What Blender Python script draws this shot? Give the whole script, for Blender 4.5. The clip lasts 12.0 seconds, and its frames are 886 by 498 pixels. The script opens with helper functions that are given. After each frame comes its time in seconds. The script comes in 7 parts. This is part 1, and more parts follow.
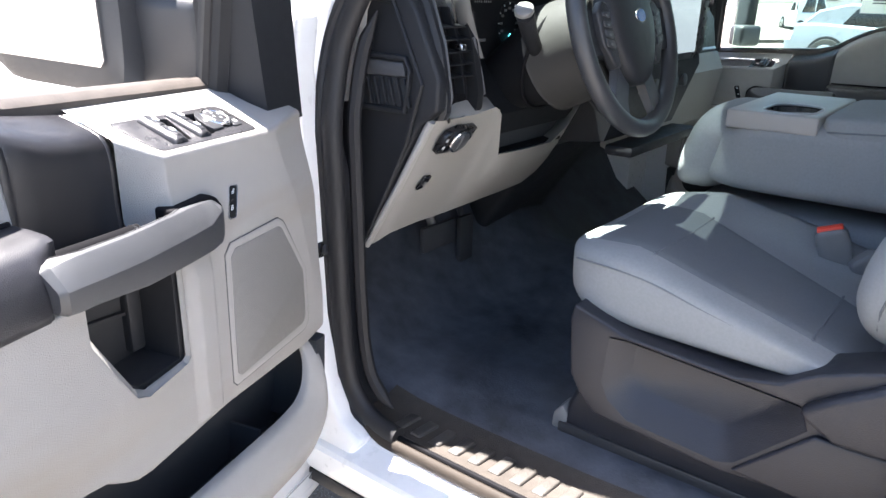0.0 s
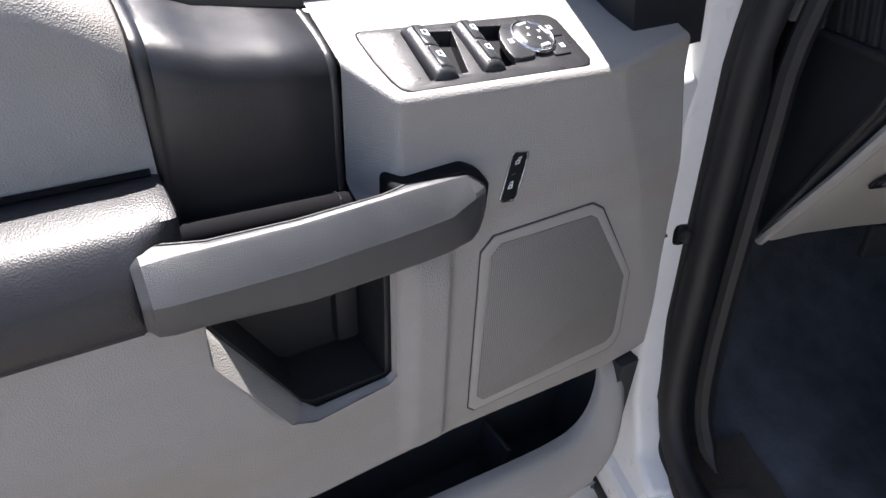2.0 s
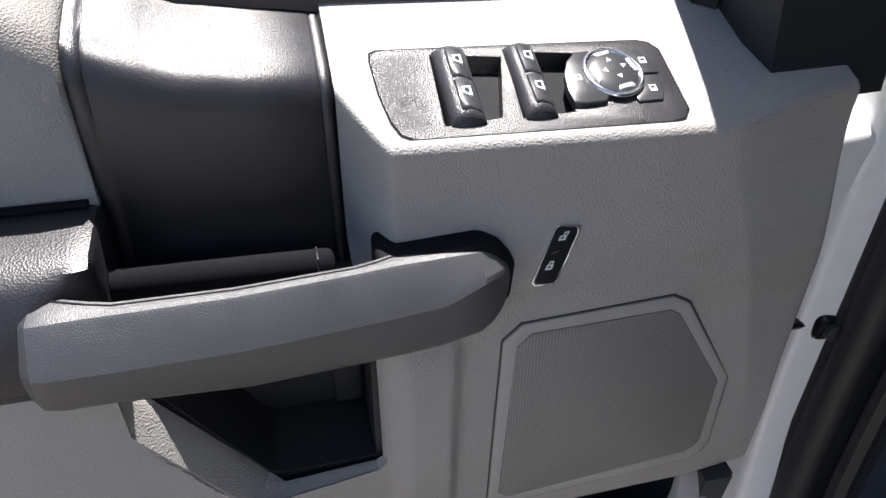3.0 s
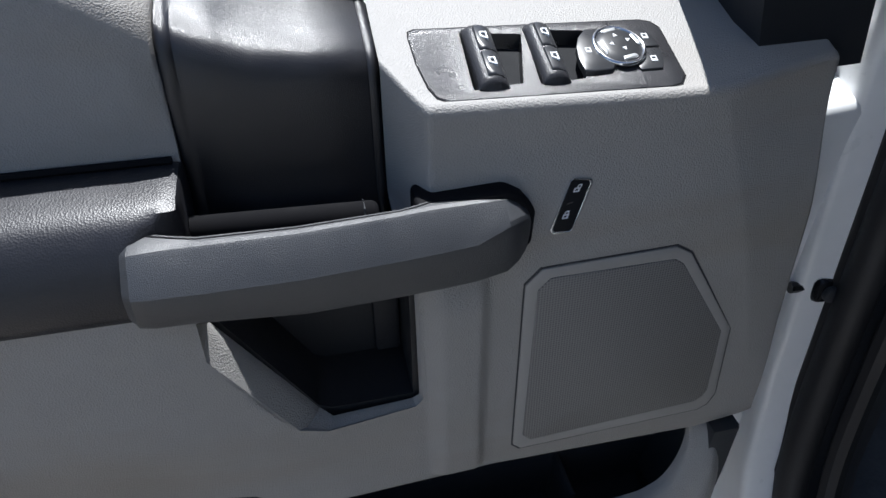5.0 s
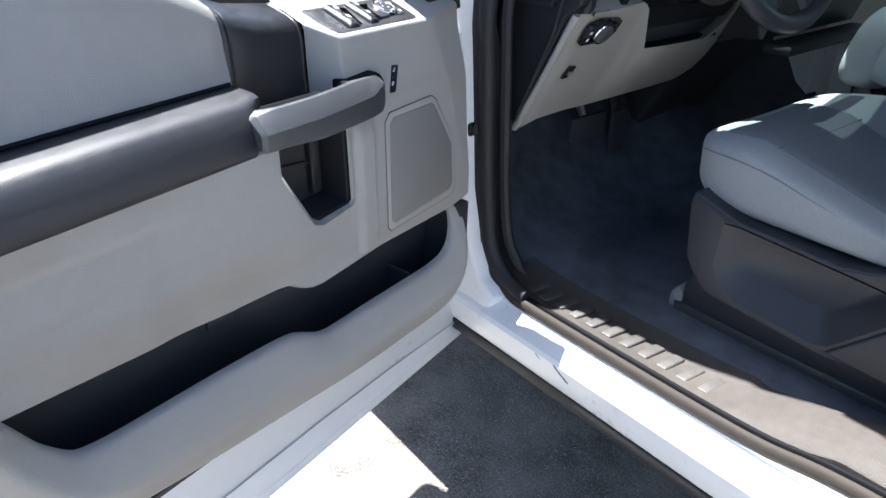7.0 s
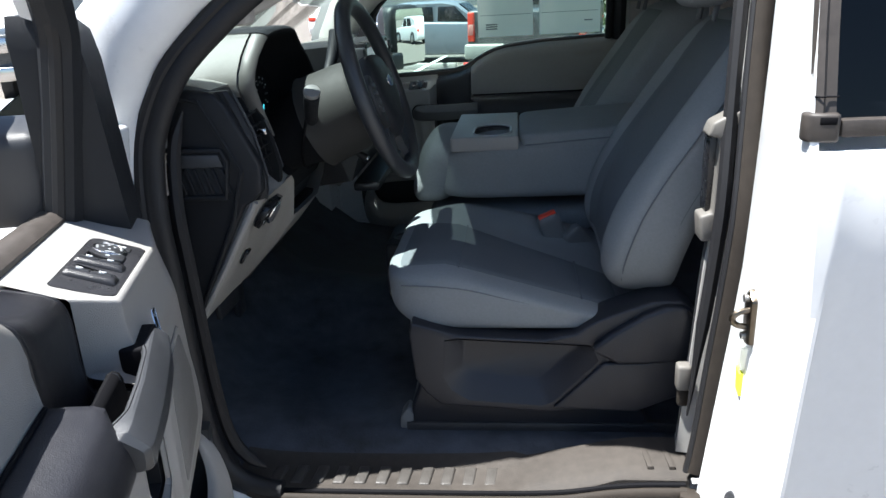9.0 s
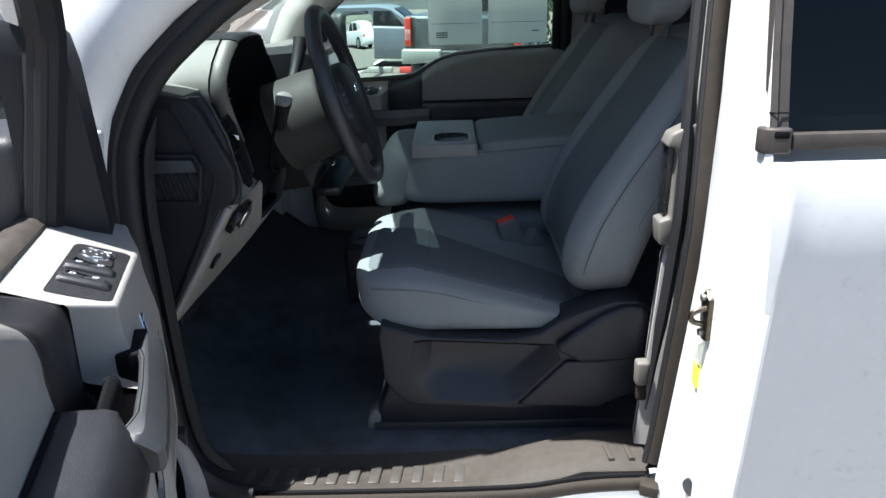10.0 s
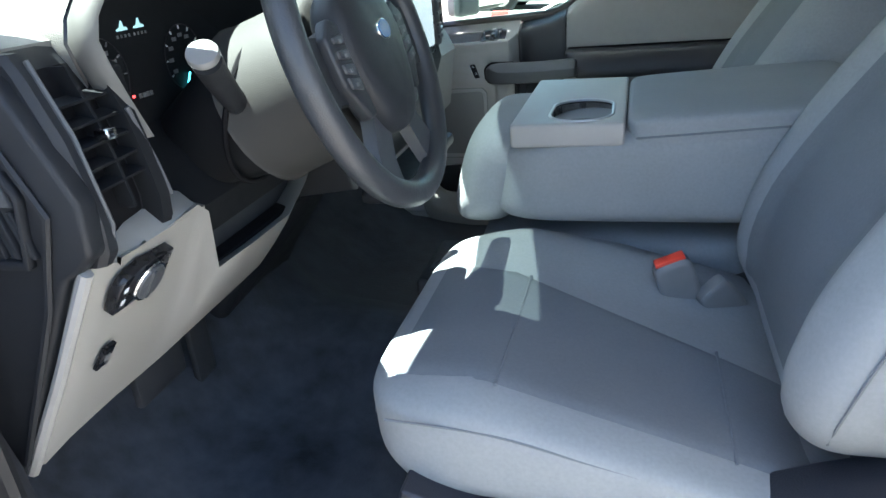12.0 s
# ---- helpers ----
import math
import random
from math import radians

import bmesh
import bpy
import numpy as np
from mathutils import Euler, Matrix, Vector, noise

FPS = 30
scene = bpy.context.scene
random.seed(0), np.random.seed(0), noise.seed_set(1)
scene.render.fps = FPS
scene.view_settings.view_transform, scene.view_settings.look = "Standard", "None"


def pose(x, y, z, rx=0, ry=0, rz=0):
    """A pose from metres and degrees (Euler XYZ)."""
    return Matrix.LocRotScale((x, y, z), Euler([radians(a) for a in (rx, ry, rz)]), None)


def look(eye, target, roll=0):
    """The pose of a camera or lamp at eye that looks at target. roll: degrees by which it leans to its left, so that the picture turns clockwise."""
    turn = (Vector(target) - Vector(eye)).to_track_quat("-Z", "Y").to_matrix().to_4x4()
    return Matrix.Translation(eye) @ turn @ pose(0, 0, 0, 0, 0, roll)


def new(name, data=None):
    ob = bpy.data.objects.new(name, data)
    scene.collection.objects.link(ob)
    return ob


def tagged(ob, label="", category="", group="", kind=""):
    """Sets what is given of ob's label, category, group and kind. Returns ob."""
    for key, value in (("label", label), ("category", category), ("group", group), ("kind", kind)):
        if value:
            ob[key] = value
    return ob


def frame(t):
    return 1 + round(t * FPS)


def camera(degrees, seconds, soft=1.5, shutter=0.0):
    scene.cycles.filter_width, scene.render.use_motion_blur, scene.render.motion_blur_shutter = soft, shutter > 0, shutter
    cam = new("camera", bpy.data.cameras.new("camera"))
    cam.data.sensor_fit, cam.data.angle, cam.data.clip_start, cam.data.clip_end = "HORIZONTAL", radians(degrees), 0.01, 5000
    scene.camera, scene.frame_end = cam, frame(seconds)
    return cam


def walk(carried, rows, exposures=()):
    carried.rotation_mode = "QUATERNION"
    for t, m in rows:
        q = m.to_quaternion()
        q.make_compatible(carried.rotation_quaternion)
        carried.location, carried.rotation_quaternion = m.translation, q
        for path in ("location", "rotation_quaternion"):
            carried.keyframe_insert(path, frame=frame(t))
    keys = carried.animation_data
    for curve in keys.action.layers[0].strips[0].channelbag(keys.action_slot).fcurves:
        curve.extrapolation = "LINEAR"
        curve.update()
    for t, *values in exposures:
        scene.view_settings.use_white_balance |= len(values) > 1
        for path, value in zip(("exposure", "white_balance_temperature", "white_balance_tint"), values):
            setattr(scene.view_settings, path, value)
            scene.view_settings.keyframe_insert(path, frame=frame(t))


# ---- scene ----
cam = camera(63.3, 12.0)
PATH = [
    (0, (0.037, 0.093, 1.382), (-1.216, 1.473, 0.658), 1.7),
    (0.5, (0.035, 0.181, 1.387), (-1.62, 1.013, 0.633), 1.8),
    (1, (0.009, 0.271, 1.371), (-1.732, 0.772, 0.523), 1.0),
    (1.5, (-0.112, 0.346, 1.371), (-1.804, 0.757, 0.387), 2.1),
    (2, (-0.235, 0.402, 1.377), (-1.872, 0.698, 0.267), 1.8),
    (2.5, (-0.334, 0.466, 1.379), (-1.947, 0.552, 0.199), 2.2),
    (2.7, (-0.364, 0.492, 1.378), (-1.961, 0.432, 0.175), 1.9),
    (4.5, (-0.393, 0.581, 1.362), (-1.939, 0.169, 0.162), -1.6),
    (5, (-0.295, 0.528, 1.376), (-1.901, 0.266, 0.213), -1.0),
    (5.5, (-0.133, 0.422, 1.386), (-1.786, 0.38, 0.261), -0.9),
    (6, (0.016, 0.337, 1.394), (-1.671, 0.496, 0.333), 0.0),
    (6.5, (0.185, 0.193, 1.398), (-1.442, 0.73, 0.367), -0.0),
    (7, (0.224, 0.034, 1.41), (-1.256, 0.963, 0.438), -0.5),
    (7.5, (0.145, -0.099, 1.432), (-1.026, 1.241, 0.519), -1.3),
    (7.6, (0.135, -0.099, 1.45), (-0.974, 1.287, 0.528), -0.7),
    (7.7, (0.103, -0.088, 1.437), (-0.95, 1.354, 0.538), -1.7),
    (9.3, (-0.229, -0.239, 1.531), (-0.501, 1.615, 0.833), -0.9),
    (9.5, (-0.244, -0.249, 1.534), (-0.478, 1.611, 0.837), -0.6),
    (10, (-0.261, -0.261, 1.533), (-0.441, 1.604, 0.832), -0.3),
    (10.5, (-0.251, -0.219, 1.529), (-0.417, 1.65, 0.838), -0.6),
    (11, (-0.219, -0.056, 1.5), (-0.408, 1.805, 0.794), -0.7),
    (11.5, (-0.151, 0.229, 1.485), (-0.565, 2.036, 0.735), -0.5),
    (12, (-0.245, 0.492, 1.419), (-0.89, 2.201, 0.604), -4.1),
]
walk(cam, [(t, look(eye, target, roll)) for t, eye, target, roll in PATH],
     exposures=[(0, 3.30, 6450, 14), (0.5, 2.30, 6450, 15), (1.2, 2.05, 6450, 15), (2.5, 1.92, 6400, 14), (4.5, 0.84, 6200, 10), (5.0, 1.00, 5850, 9), (5.5, 1.64, 5750, 9), (6.5, 2.64, 5900, 9), (7.0, 2.42, 5900, 9), (7.5, 2.32, 5950, 9),
                (9.5, 1.56, 6050, 8), (10.5, 1.54, 6000, 8), (11.4, 1.44, 5750, 7), (11.8, 2.62, 5920, 7), (12, 3.66, 6150, 7)])

# ---- world, sun, exposure ----
SUN = Vector((-0.335, -0.085, 1.0)).normalized()
world = bpy.data.worlds.new("world")
scene.world = world
world.use_nodes = True
wn, wl = world.node_tree.nodes, world.node_tree.links
sky = wn.new("ShaderNodeTexSky")
sky.sky_type, sky.sun_disc = "NISHITA", False
sky.sun_elevation = math.asin(SUN.z)
sky.sun_rotation = math.atan2(SUN.x, SUN.y)
sky.air_density, sky.dust_density = 1.0, 1.0
wn["Background"].inputs[1].default_value = 0.055
wl.new(sky.outputs[0], wn["Background"].inputs[0])
sun = new("sun", bpy.data.lights.new("sun", "SUN"))
sun.data.energy, sun.data.angle, sun.data.color = 5.0, radians(0.5), (1.0, 0.95, 0.88)
sun.matrix_world = look(SUN * 20, (0, 0, 0))

# ---- materials ----
def material(name, color, rough=0.5, metal=0.0, grain=0.0, scale=60.0, bump=0.0, bscale=400.0, vary=0.15, spec=0.5, coat=0.0, detail=6.0):
    m = bpy.data.materials.new(name)
    m.use_nodes = True
    n, l = m.node_tree.nodes, m.node_tree.links
    b = n["Principled BSDF"]
    b.inputs["Base Color"].default_value = (*color, 1)
    b.inputs["Roughness"].default_value = rough
    b.inputs["Metallic"].default_value = metal
    b.inputs["Specular IOR Level"].default_value = spec
    b.inputs["Coat Weight"].default_value = coat
    co = n.new("ShaderNodeTexCoord")
    if vary:
        tex = n.new("ShaderNodeTexNoise")
        tex.inputs["Scale"].default_value, tex.inputs["Detail"].default_value = 7.0, 5.0
        tex2 = n.new("ShaderNodeTexNoise")
        tex2.inputs["Scale"].default_value, tex2.inputs["Detail"].default_value = scale, detail
        add = n.new("ShaderNodeMath")
        add.operation = "ADD"
        ramp = n.new("ShaderNodeMapRange")
        ramp.inputs[1].default_value, ramp.inputs[2].default_value = 0.6, 1.4
        ramp.inputs[3].default_value, ramp.inputs[4].default_value = 1 - vary, 1 + vary
        mul = n.new("ShaderNodeMix")
        mul.data_type, mul.blend_type = "RGBA", "MULTIPLY"
        mul.inputs[0].default_value = 1.0
        mul.inputs[6].default_value = (*color, 1)
        l.new(co.outputs["Object"], tex.inputs["Vector"])
        l.new(co.outputs["Object"], tex2.inputs["Vector"])
        l.new(tex.outputs[0], add.inputs[0])
        l.new(tex2.outputs[0], add.inputs[1])
        l.new(add.outputs[0], ramp.inputs[0])
        l.new(ramp.outputs[0], mul.inputs[7])
        l.new(mul.outputs[2], b.inputs["Base Color"])
        r2 = n.new("ShaderNodeMapRange")
        r2.inputs[1].default_value, r2.inputs[2].default_value = 0.6, 1.4
        r2.inputs[3].default_value, r2.inputs[4].default_value = max(0.02, rough - 0.08), min(1, rough + 0.08)
        l.new(add.outputs[0], r2.inputs[0])
        l.new(r2.outputs[0], b.inputs["Roughness"])
    if bump:
        vt = n.new("ShaderNodeTexVoronoi" if grain else "ShaderNodeTexNoise")
        vt.inputs["Scale"].default_value = bscale
        if not grain:
            vt.inputs["Detail"].default_value = 4.0
        bp = n.new("ShaderNodeBump")
        bp.inputs["Strength"].default_value, bp.inputs["Distance"].default_value = bump, 0.002
        l.new(co.outputs["Object"], vt.inputs["Vector"])
        l.new(vt.outputs[0], bp.inputs["Height"])
        l.new(bp.outputs[0], b.inputs["Normal"])
    return m


M = {}
def brown_smear(m, color, amount):
    """Brownish smears, drawn out along the surface."""
    n, l = m.node_tree.nodes, m.node_tree.links
    base = n["Principled BSDF"].inputs["Base Color"]
    co, mp, tex = n.new("ShaderNodeTexCoord"), n.new("ShaderNodeMapping"), n.new("ShaderNodeTexNoise")
    mp.inputs["Rotation"].default_value = (0.1, 0.12, 0.35)
    mp.inputs["Scale"].default_value = (1.0, 1.0, 4.5)
    tex.inputs["Scale"].default_value, tex.inputs["Detail"].default_value, tex.inputs["Distortion"].default_value = 2.2, 4.0, 0.6
    ramp, mix = n.new("ShaderNodeMapRange"), n.new("ShaderNodeMix")
    ramp.inputs[1].default_value, ramp.inputs[2].default_value = 0.5, 0.72
    ramp.inputs[3].default_value, ramp.inputs[4].default_value = 0.0, amount
    mix.data_type = "RGBA"
    mix.inputs[7].default_value = (*color, 1)
    l.new(co.outputs["Object"], mp.inputs[0])
    l.new(mp.outputs[0], tex.inputs["Vector"])
    l.new(tex.outputs[0], ramp.inputs[0])
    l.new(ramp.outputs[0], mix.inputs[0])
    l.new(base.links[0].from_socket, mix.inputs[6])
    l.new(mix.outputs[2], base)


M["grey"] = material("grey_plastic", (0.300, 0.292, 0.281), 0.55, grain=1, bump=0.32, bscale=800, vary=0.05, spec=0.4)
brown_smear(M["grey"], (0.25, 0.205, 0.15), 0.45)
M["grey_smooth"] = material("grey_smooth", (0.305, 0.296, 0.283), 0.5, bump=0.05, bscale=300, vary=0.05)
M["midgrey"] = material("charcoal_plastic", (0.058, 0.062, 0.069), 0.42, bump=0.15, bscale=900, vary=0.08)
M["dark"] = material("black_plastic", (0.03, 0.032, 0.037), 0.48, grain=1, bump=0.15, bscale=1100, vary=0.1)
M["dash"] = material("dash_plastic", (0.014, 0.0155, 0.019), 0.55, grain=1, bump=0.15, bscale=1100, vary=0.1, spec=0.35)
M["dashtop"] = material("grained_dash_skin", (0.15, 0.147, 0.138), 0.52, grain=1, bump=0.25, bscale=700, vary=0.12)
M["satin"] = material("satin_trim", (0.085, 0.084, 0.080), 0.5, vary=0.06, bump=0.04)
M["boot"] = material("soft_black_plastic", (0.011, 0.012, 0.014), 0.7, grain=1, bump=0.1, bscale=900, vary=0.1, spec=0.15)
M["stalkgrey"] = material("stalk_end_grey", (0.16, 0.16, 0.158), 0.5, vary=0.05)
M["dim_icon"] = material("dim_marking", (0.16, 0.165, 0.17), 0.5, vary=0)
M["handle"] = material("handle_plastic", (0.037, 0.039, 0.044), 0.42, grain=1, bump=0.24, bscale=1500, vary=0.08, spec=0.9)
M["brace"] = material("sheen_vinyl", (0.009, 0.009, 0.012), 0.38, grain=1, bump=0.19, bscale=1500, vary=0.1, spec=0.7)
M["column"] = material("column_plastic", (0.036, 0.0355, 0.034), 0.65, grain=1, bump=0.12, bscale=900, vary=0.05, spec=0.3)
M["bezel"] = material("sparkling_grained_plastic", (0.026, 0.026, 0.029), 0.29, grain=1, bump=0.22, bscale=1250, vary=0.1, spec=0.5)
M["satin_black"] = material("satin_black_plastic", (0.03, 0.031, 0.034), 0.3, vary=0.05, spec=0.5)
M["armvinyl"] = material("creased_black_vinyl", (0.015, 0.015, 0.019), 0.44, grain=1, bump=0.15, bscale=800, vary=0.12, spec=0.6)
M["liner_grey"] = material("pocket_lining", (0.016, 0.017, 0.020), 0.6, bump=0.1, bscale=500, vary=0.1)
M["black"] = material("black_gloss", (0.012, 0.012, 0.014), 0.28, vary=0.05)
M["cavity"] = material("dark_liner", (0.026, 0.029, 0.034), 0.5, bump=0.1, bscale=500, vary=0.1)
M["seal"] = material("rubber_seal", (0.011, 0.011, 0.013), 0.6, bump=0.1, bscale=200, vary=0.15)
# worn rubber; the brown also holds the look of sun on black rubber
M["sealgrey"] = material("sunlit_worn_seal", (0.033, 0.027, 0.022), 0.72, bump=0.15, bscale=200, vary=0.25, spec=0.25)
M["white"] = material("white_paint", (0.80, 0.81, 0.82), 0.32, vary=0.03, coat=0.6)
M["cloth"] = material("grey_cloth", (0.238, 0.252, 0.262), 0.9, bump=0.3, bscale=1400, vary=0.1, spec=0.2, scale=220)
M["cloth_dark"] = material("charcoal_cloth", (0.145, 0.158, 0.172), 0.92, bump=0.4, bscale=1100, vary=0.12, spec=0.2, scale=260)
M["floor"] = material("rubber_floor", (0.056, 0.064, 0.080), 0.52, bump=0.5, bscale=160, vary=0.6, scale=25, spec=0.4)
M["scuff"] = material("scuff_plate", (0.052, 0.045, 0.039), 0.66, grain=1, bump=0.3, bscale=520, vary=0.3, spec=0.35)
M["chrome"] = material("chrome", (0.75, 0.75, 0.76), 0.16, metal=1, vary=0.05)
M["bronze"] = material("zinc_bronze", (0.16, 0.135, 0.105), 0.3, metal=1, vary=0.25)
M["steel"] = material("worn_steel", (0.35, 0.34, 0.32), 0.38, metal=1, vary=0.2)
M["silver"] = material("silver_plastic", (0.45, 0.46, 0.47), 0.35, metal=0.4, vary=0.05)
M["red"] = material("red_plastic", (0.75, 0.06, 0.03), 0.4, vary=0.05)
M["paper"] = material("paper", (0.82, 0.83, 0.80), 0.8, vary=0.04)
tr = M["paper"].node_tree
tn = tr.nodes.new("ShaderNodeBsdfTranslucent")
tn.inputs[0].default_value = (0.95, 0.96, 0.90, 1)
mixed = tr.nodes.new("ShaderNodeMixShader")
mixed.inputs[0].default_value = 0.75
tr.links.new(tr.nodes["Principled BSDF"].outputs[0], mixed.inputs[1])
tr.links.new(tn.outputs[0], mixed.inputs[2])
tr.links.new(mixed.outputs[0], tr.nodes["Material Output"].inputs[0])
M["taupe"] = material("taupe_plastic", (0.15, 0.141, 0.128), 0.55, grain=1, bump=0.12, bscale=900, vary=0.06)
M["print"] = material("print", (0.16, 0.17, 0.18), 0.7, vary=0.05)
M["yellow"] = material("yellow_label", (0.75, 0.78, 0.06), 0.6, vary=0.05)
M["liner"] = material("headliner", (0.42, 0.41, 0.39), 0.9, bump=0.2, bscale=700, vary=0.06)
M["icon"] = material("pale_marking", (0.7, 0.72, 0.74), 0.5, vary=0)
M["blue"] = material("blue_oval", (0.02, 0.06, 0.22), 0.25, vary=0.02)
M["asphalt"] = material("asphalt", (0.15, 0.134, 0.116), 0.85, bump=0.8, bscale=120, vary=0.75, scale=170, detail=2.0)

an, ak = M["asphalt"].node_tree.nodes, M["asphalt"].node_tree.links
ac, av, ar_, ax = an.new("ShaderNodeTexCoord"), an.new("ShaderNodeTexNoise"), an.new("ShaderNodeMapRange"), an.new("ShaderNodeMix")
av.inputs["Scale"].default_value, av.inputs["Detail"].default_value = 240.0, 1.0
ar_.inputs[1].default_value, ar_.inputs[2].default_value = 0.66, 0.70
ax.data_type, ax.inputs[7].default_value = "RGBA", (0.42, 0.41, 0.39, 1)
ak.new(ac.outputs["Object"], av.inputs["Vector"])
ak.new(av.outputs[0], ar_.inputs[0])
ak.new(ar_.outputs[0], ax.inputs[0])
base = an["Principled BSDF"].inputs["Base Color"]
ak.new(base.links[0].from_socket, ax.inputs[6])
ak.new(ax.outputs[2], base)


def glass(name, tint, gloss=0.06):
    m = bpy.data.materials.new(name)
    m.use_nodes = True
    n, l = m.node_tree.nodes, m.node_tree.links
    n.remove(n["Principled BSDF"])
    tr, gl, mx = n.new("ShaderNodeBsdfTransparent"), n.new("ShaderNodeBsdfGlossy"), n.new("ShaderNodeMixShader")
    fr = n.new("ShaderNodeFresnel")
    fr.inputs[0].default_value = 1.45
    tr.inputs[0].default_value = (*tint, 1)
    gl.inputs["Roughness"].default_value = 0.01
    l.new(fr.outputs[0], mx.inputs[0])
    l.new(tr.outputs[0], mx.inputs[1])
    l.new(gl.outputs[0], mx.inputs[2])
    l.new(mx.outputs[0], n["Material Output"].inputs[0])
    return m


M["grille"] = material("speaker_mesh", (0.205, 0.199, 0.192), 0.6, vary=0.05)
gn, gk = M["grille"].node_tree.nodes, M["grille"].node_tree.links
gc, gs, gv = gn.new("ShaderNodeTexCoord"), gn.new("ShaderNodeMapping"), gn.new("ShaderNodeTexVoronoi")
gs.inputs["Rotation"].default_value = (radians(90), 0, 0)
gv.voronoi_dimensions, gv.inputs["Scale"].default_value, gv.inputs["Randomness"].default_value = "2D", 430.0, 0.0
gr_, gx = gn.new("ShaderNodeMapRange"), gn.new("ShaderNodeMix")
gr_.inputs[1].default_value, gr_.inputs[2].default_value = 0.30, 0.40
gx.data_type, gx.inputs[6].default_value = "RGBA", (0.11, 0.108, 0.105, 1)
gk.new(gc.outputs["Object"], gs.inputs[0])
gk.new(gs.outputs[0], gv.inputs["Vector"])
gk.new(gv.outputs[0], gr_.inputs[0])
gk.new(gr_.outputs[0], gx.inputs[0])
base = gn["Principled BSDF"].inputs["Base Color"]
gk.new(base.links[0].from_socket, gx.inputs[7])
gk.new(gx.outputs[2], base)
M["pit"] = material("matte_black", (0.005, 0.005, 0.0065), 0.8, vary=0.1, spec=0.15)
M["rimgrey"] = material("wheel_leather", (0.036, 0.039, 0.044), 0.38, grain=1, bump=0.15, bscale=500, vary=0.1)
M["hub"] = material("hub_vinyl", (0.022, 0.024, 0.028), 0.5, grain=1, bump=0.06, bscale=900, vary=0.08, spec=0.35)
M["knee"] = material("knee_plastic", (0.26, 0.252, 0.236), 0.55, grain=1, bump=0.12, bscale=900, vary=0.05, spec=0.4)
M["moulding"] = material("faded_moulding", (0.055, 0.047, 0.042), 0.5, bump=0.15, bscale=200, vary=0.25)
M["trim"] = material("seat_trim_plastic", (0.016, 0.018, 0.025), 0.42, grain=1, bump=0.15, bscale=450, vary=0.1)
M["midgrey2"] = material("buckle_plastic", (0.16, 0.165, 0.17), 0.5, bump=0.1, vary=0.08)
M["ribgrey"] = material("worn_rib", (0.058, 0.053, 0.048), 0.5, grain=1, bump=0.3, bscale=300, vary=0.2)
M["glass"] = glass("clear_glass", (0.80, 0.93, 0.89))
M["windshield_glass"] = glass("clear_windshield", (0.90, 0.96, 0.945))
M["shade"] = glass("shade_band_glass", (0.28, 0.30, 0.30))
M["glass_dark"] = glass("tinted_glass", (0.06, 0.065, 0.08))
M["mirror"] = material("mirror_glass", (0.9, 0.9, 0.9), 0.01, metal=1, vary=0)


def glow(name, color, strength):
    m = material(name, (0.02, 0.02, 0.02), 0.2, vary=0)
    b = m.node_tree.nodes["Principled BSDF"]
    b.inputs["Emission Color"].default_value, b.inputs["Emission Strength"].default_value = (*color, 1), strength
    return m


# the glow stands in for sky reflected in the screen
M["screen"] = glow("screen_sky_sheen", (0.5, 0.62, 0.66), 0.11)
M["readout"] = glow("dim_readout", (0.45, 0.8, 0.85), 0.10)
M["dial"] = glow("lit_dial", (0.1, 0.75, 0.85), 0.5)
M["warn"] = glow("warning_light", (0.9, 0.05, 0.05), 0.5)


# ---- mesh helpers ----
def mesh(bm, name, mat, smooth=35):
    bmesh.ops.recalc_face_normals(bm, faces=bm.faces)
    me = bpy.data.meshes.new(name)
    bm.to_mesh(me)
    bm.free()
    me.materials.append(M[mat])
    if smooth:
        me.shade_smooth()
        me.set_sharp_from_angle(angle=radians(smooth))
    return me


def part(name, bm, mat, parent, label="", smooth=35, kind=""):
    ob = new(name, mesh(bm, name, mat, smooth))
    ob.parent = parent
    return tagged(ob, label, kind=kind)


def thing(name, label, category, m=None, group="", kind=""):
    ob = new(name)
    ob.empty_display_size = 0.05
    ob.matrix_world = m or Matrix()
    return tagged(ob, label, category, group, kind)


def solid(name, bm, mat, label, category, m=None, group="", kind="", smooth=35):
    ob = new(name, mesh(bm, name, mat, smooth))
    ob.matrix_world = m or Matrix()
    return tagged(ob, label, category, group, kind)


def axes3(axis, a, b, c):
    """a, b in the plane, c along the axis."""
    return {"x": (c, a, b), "y": (a, c, b), "z": (a, b, c)}[axis]


def bevel(bm, r, seg=2, angle=30):
    edges = [e for e in bm.edges if e.is_manifold and e.calc_face_angle(0) > radians(angle)]
    if edges and r:
        bmesh.ops.bevel(bm, geom=edges, offset=r, segments=seg, profile=0.5, affect="EDGES", clamp_overlap=True)


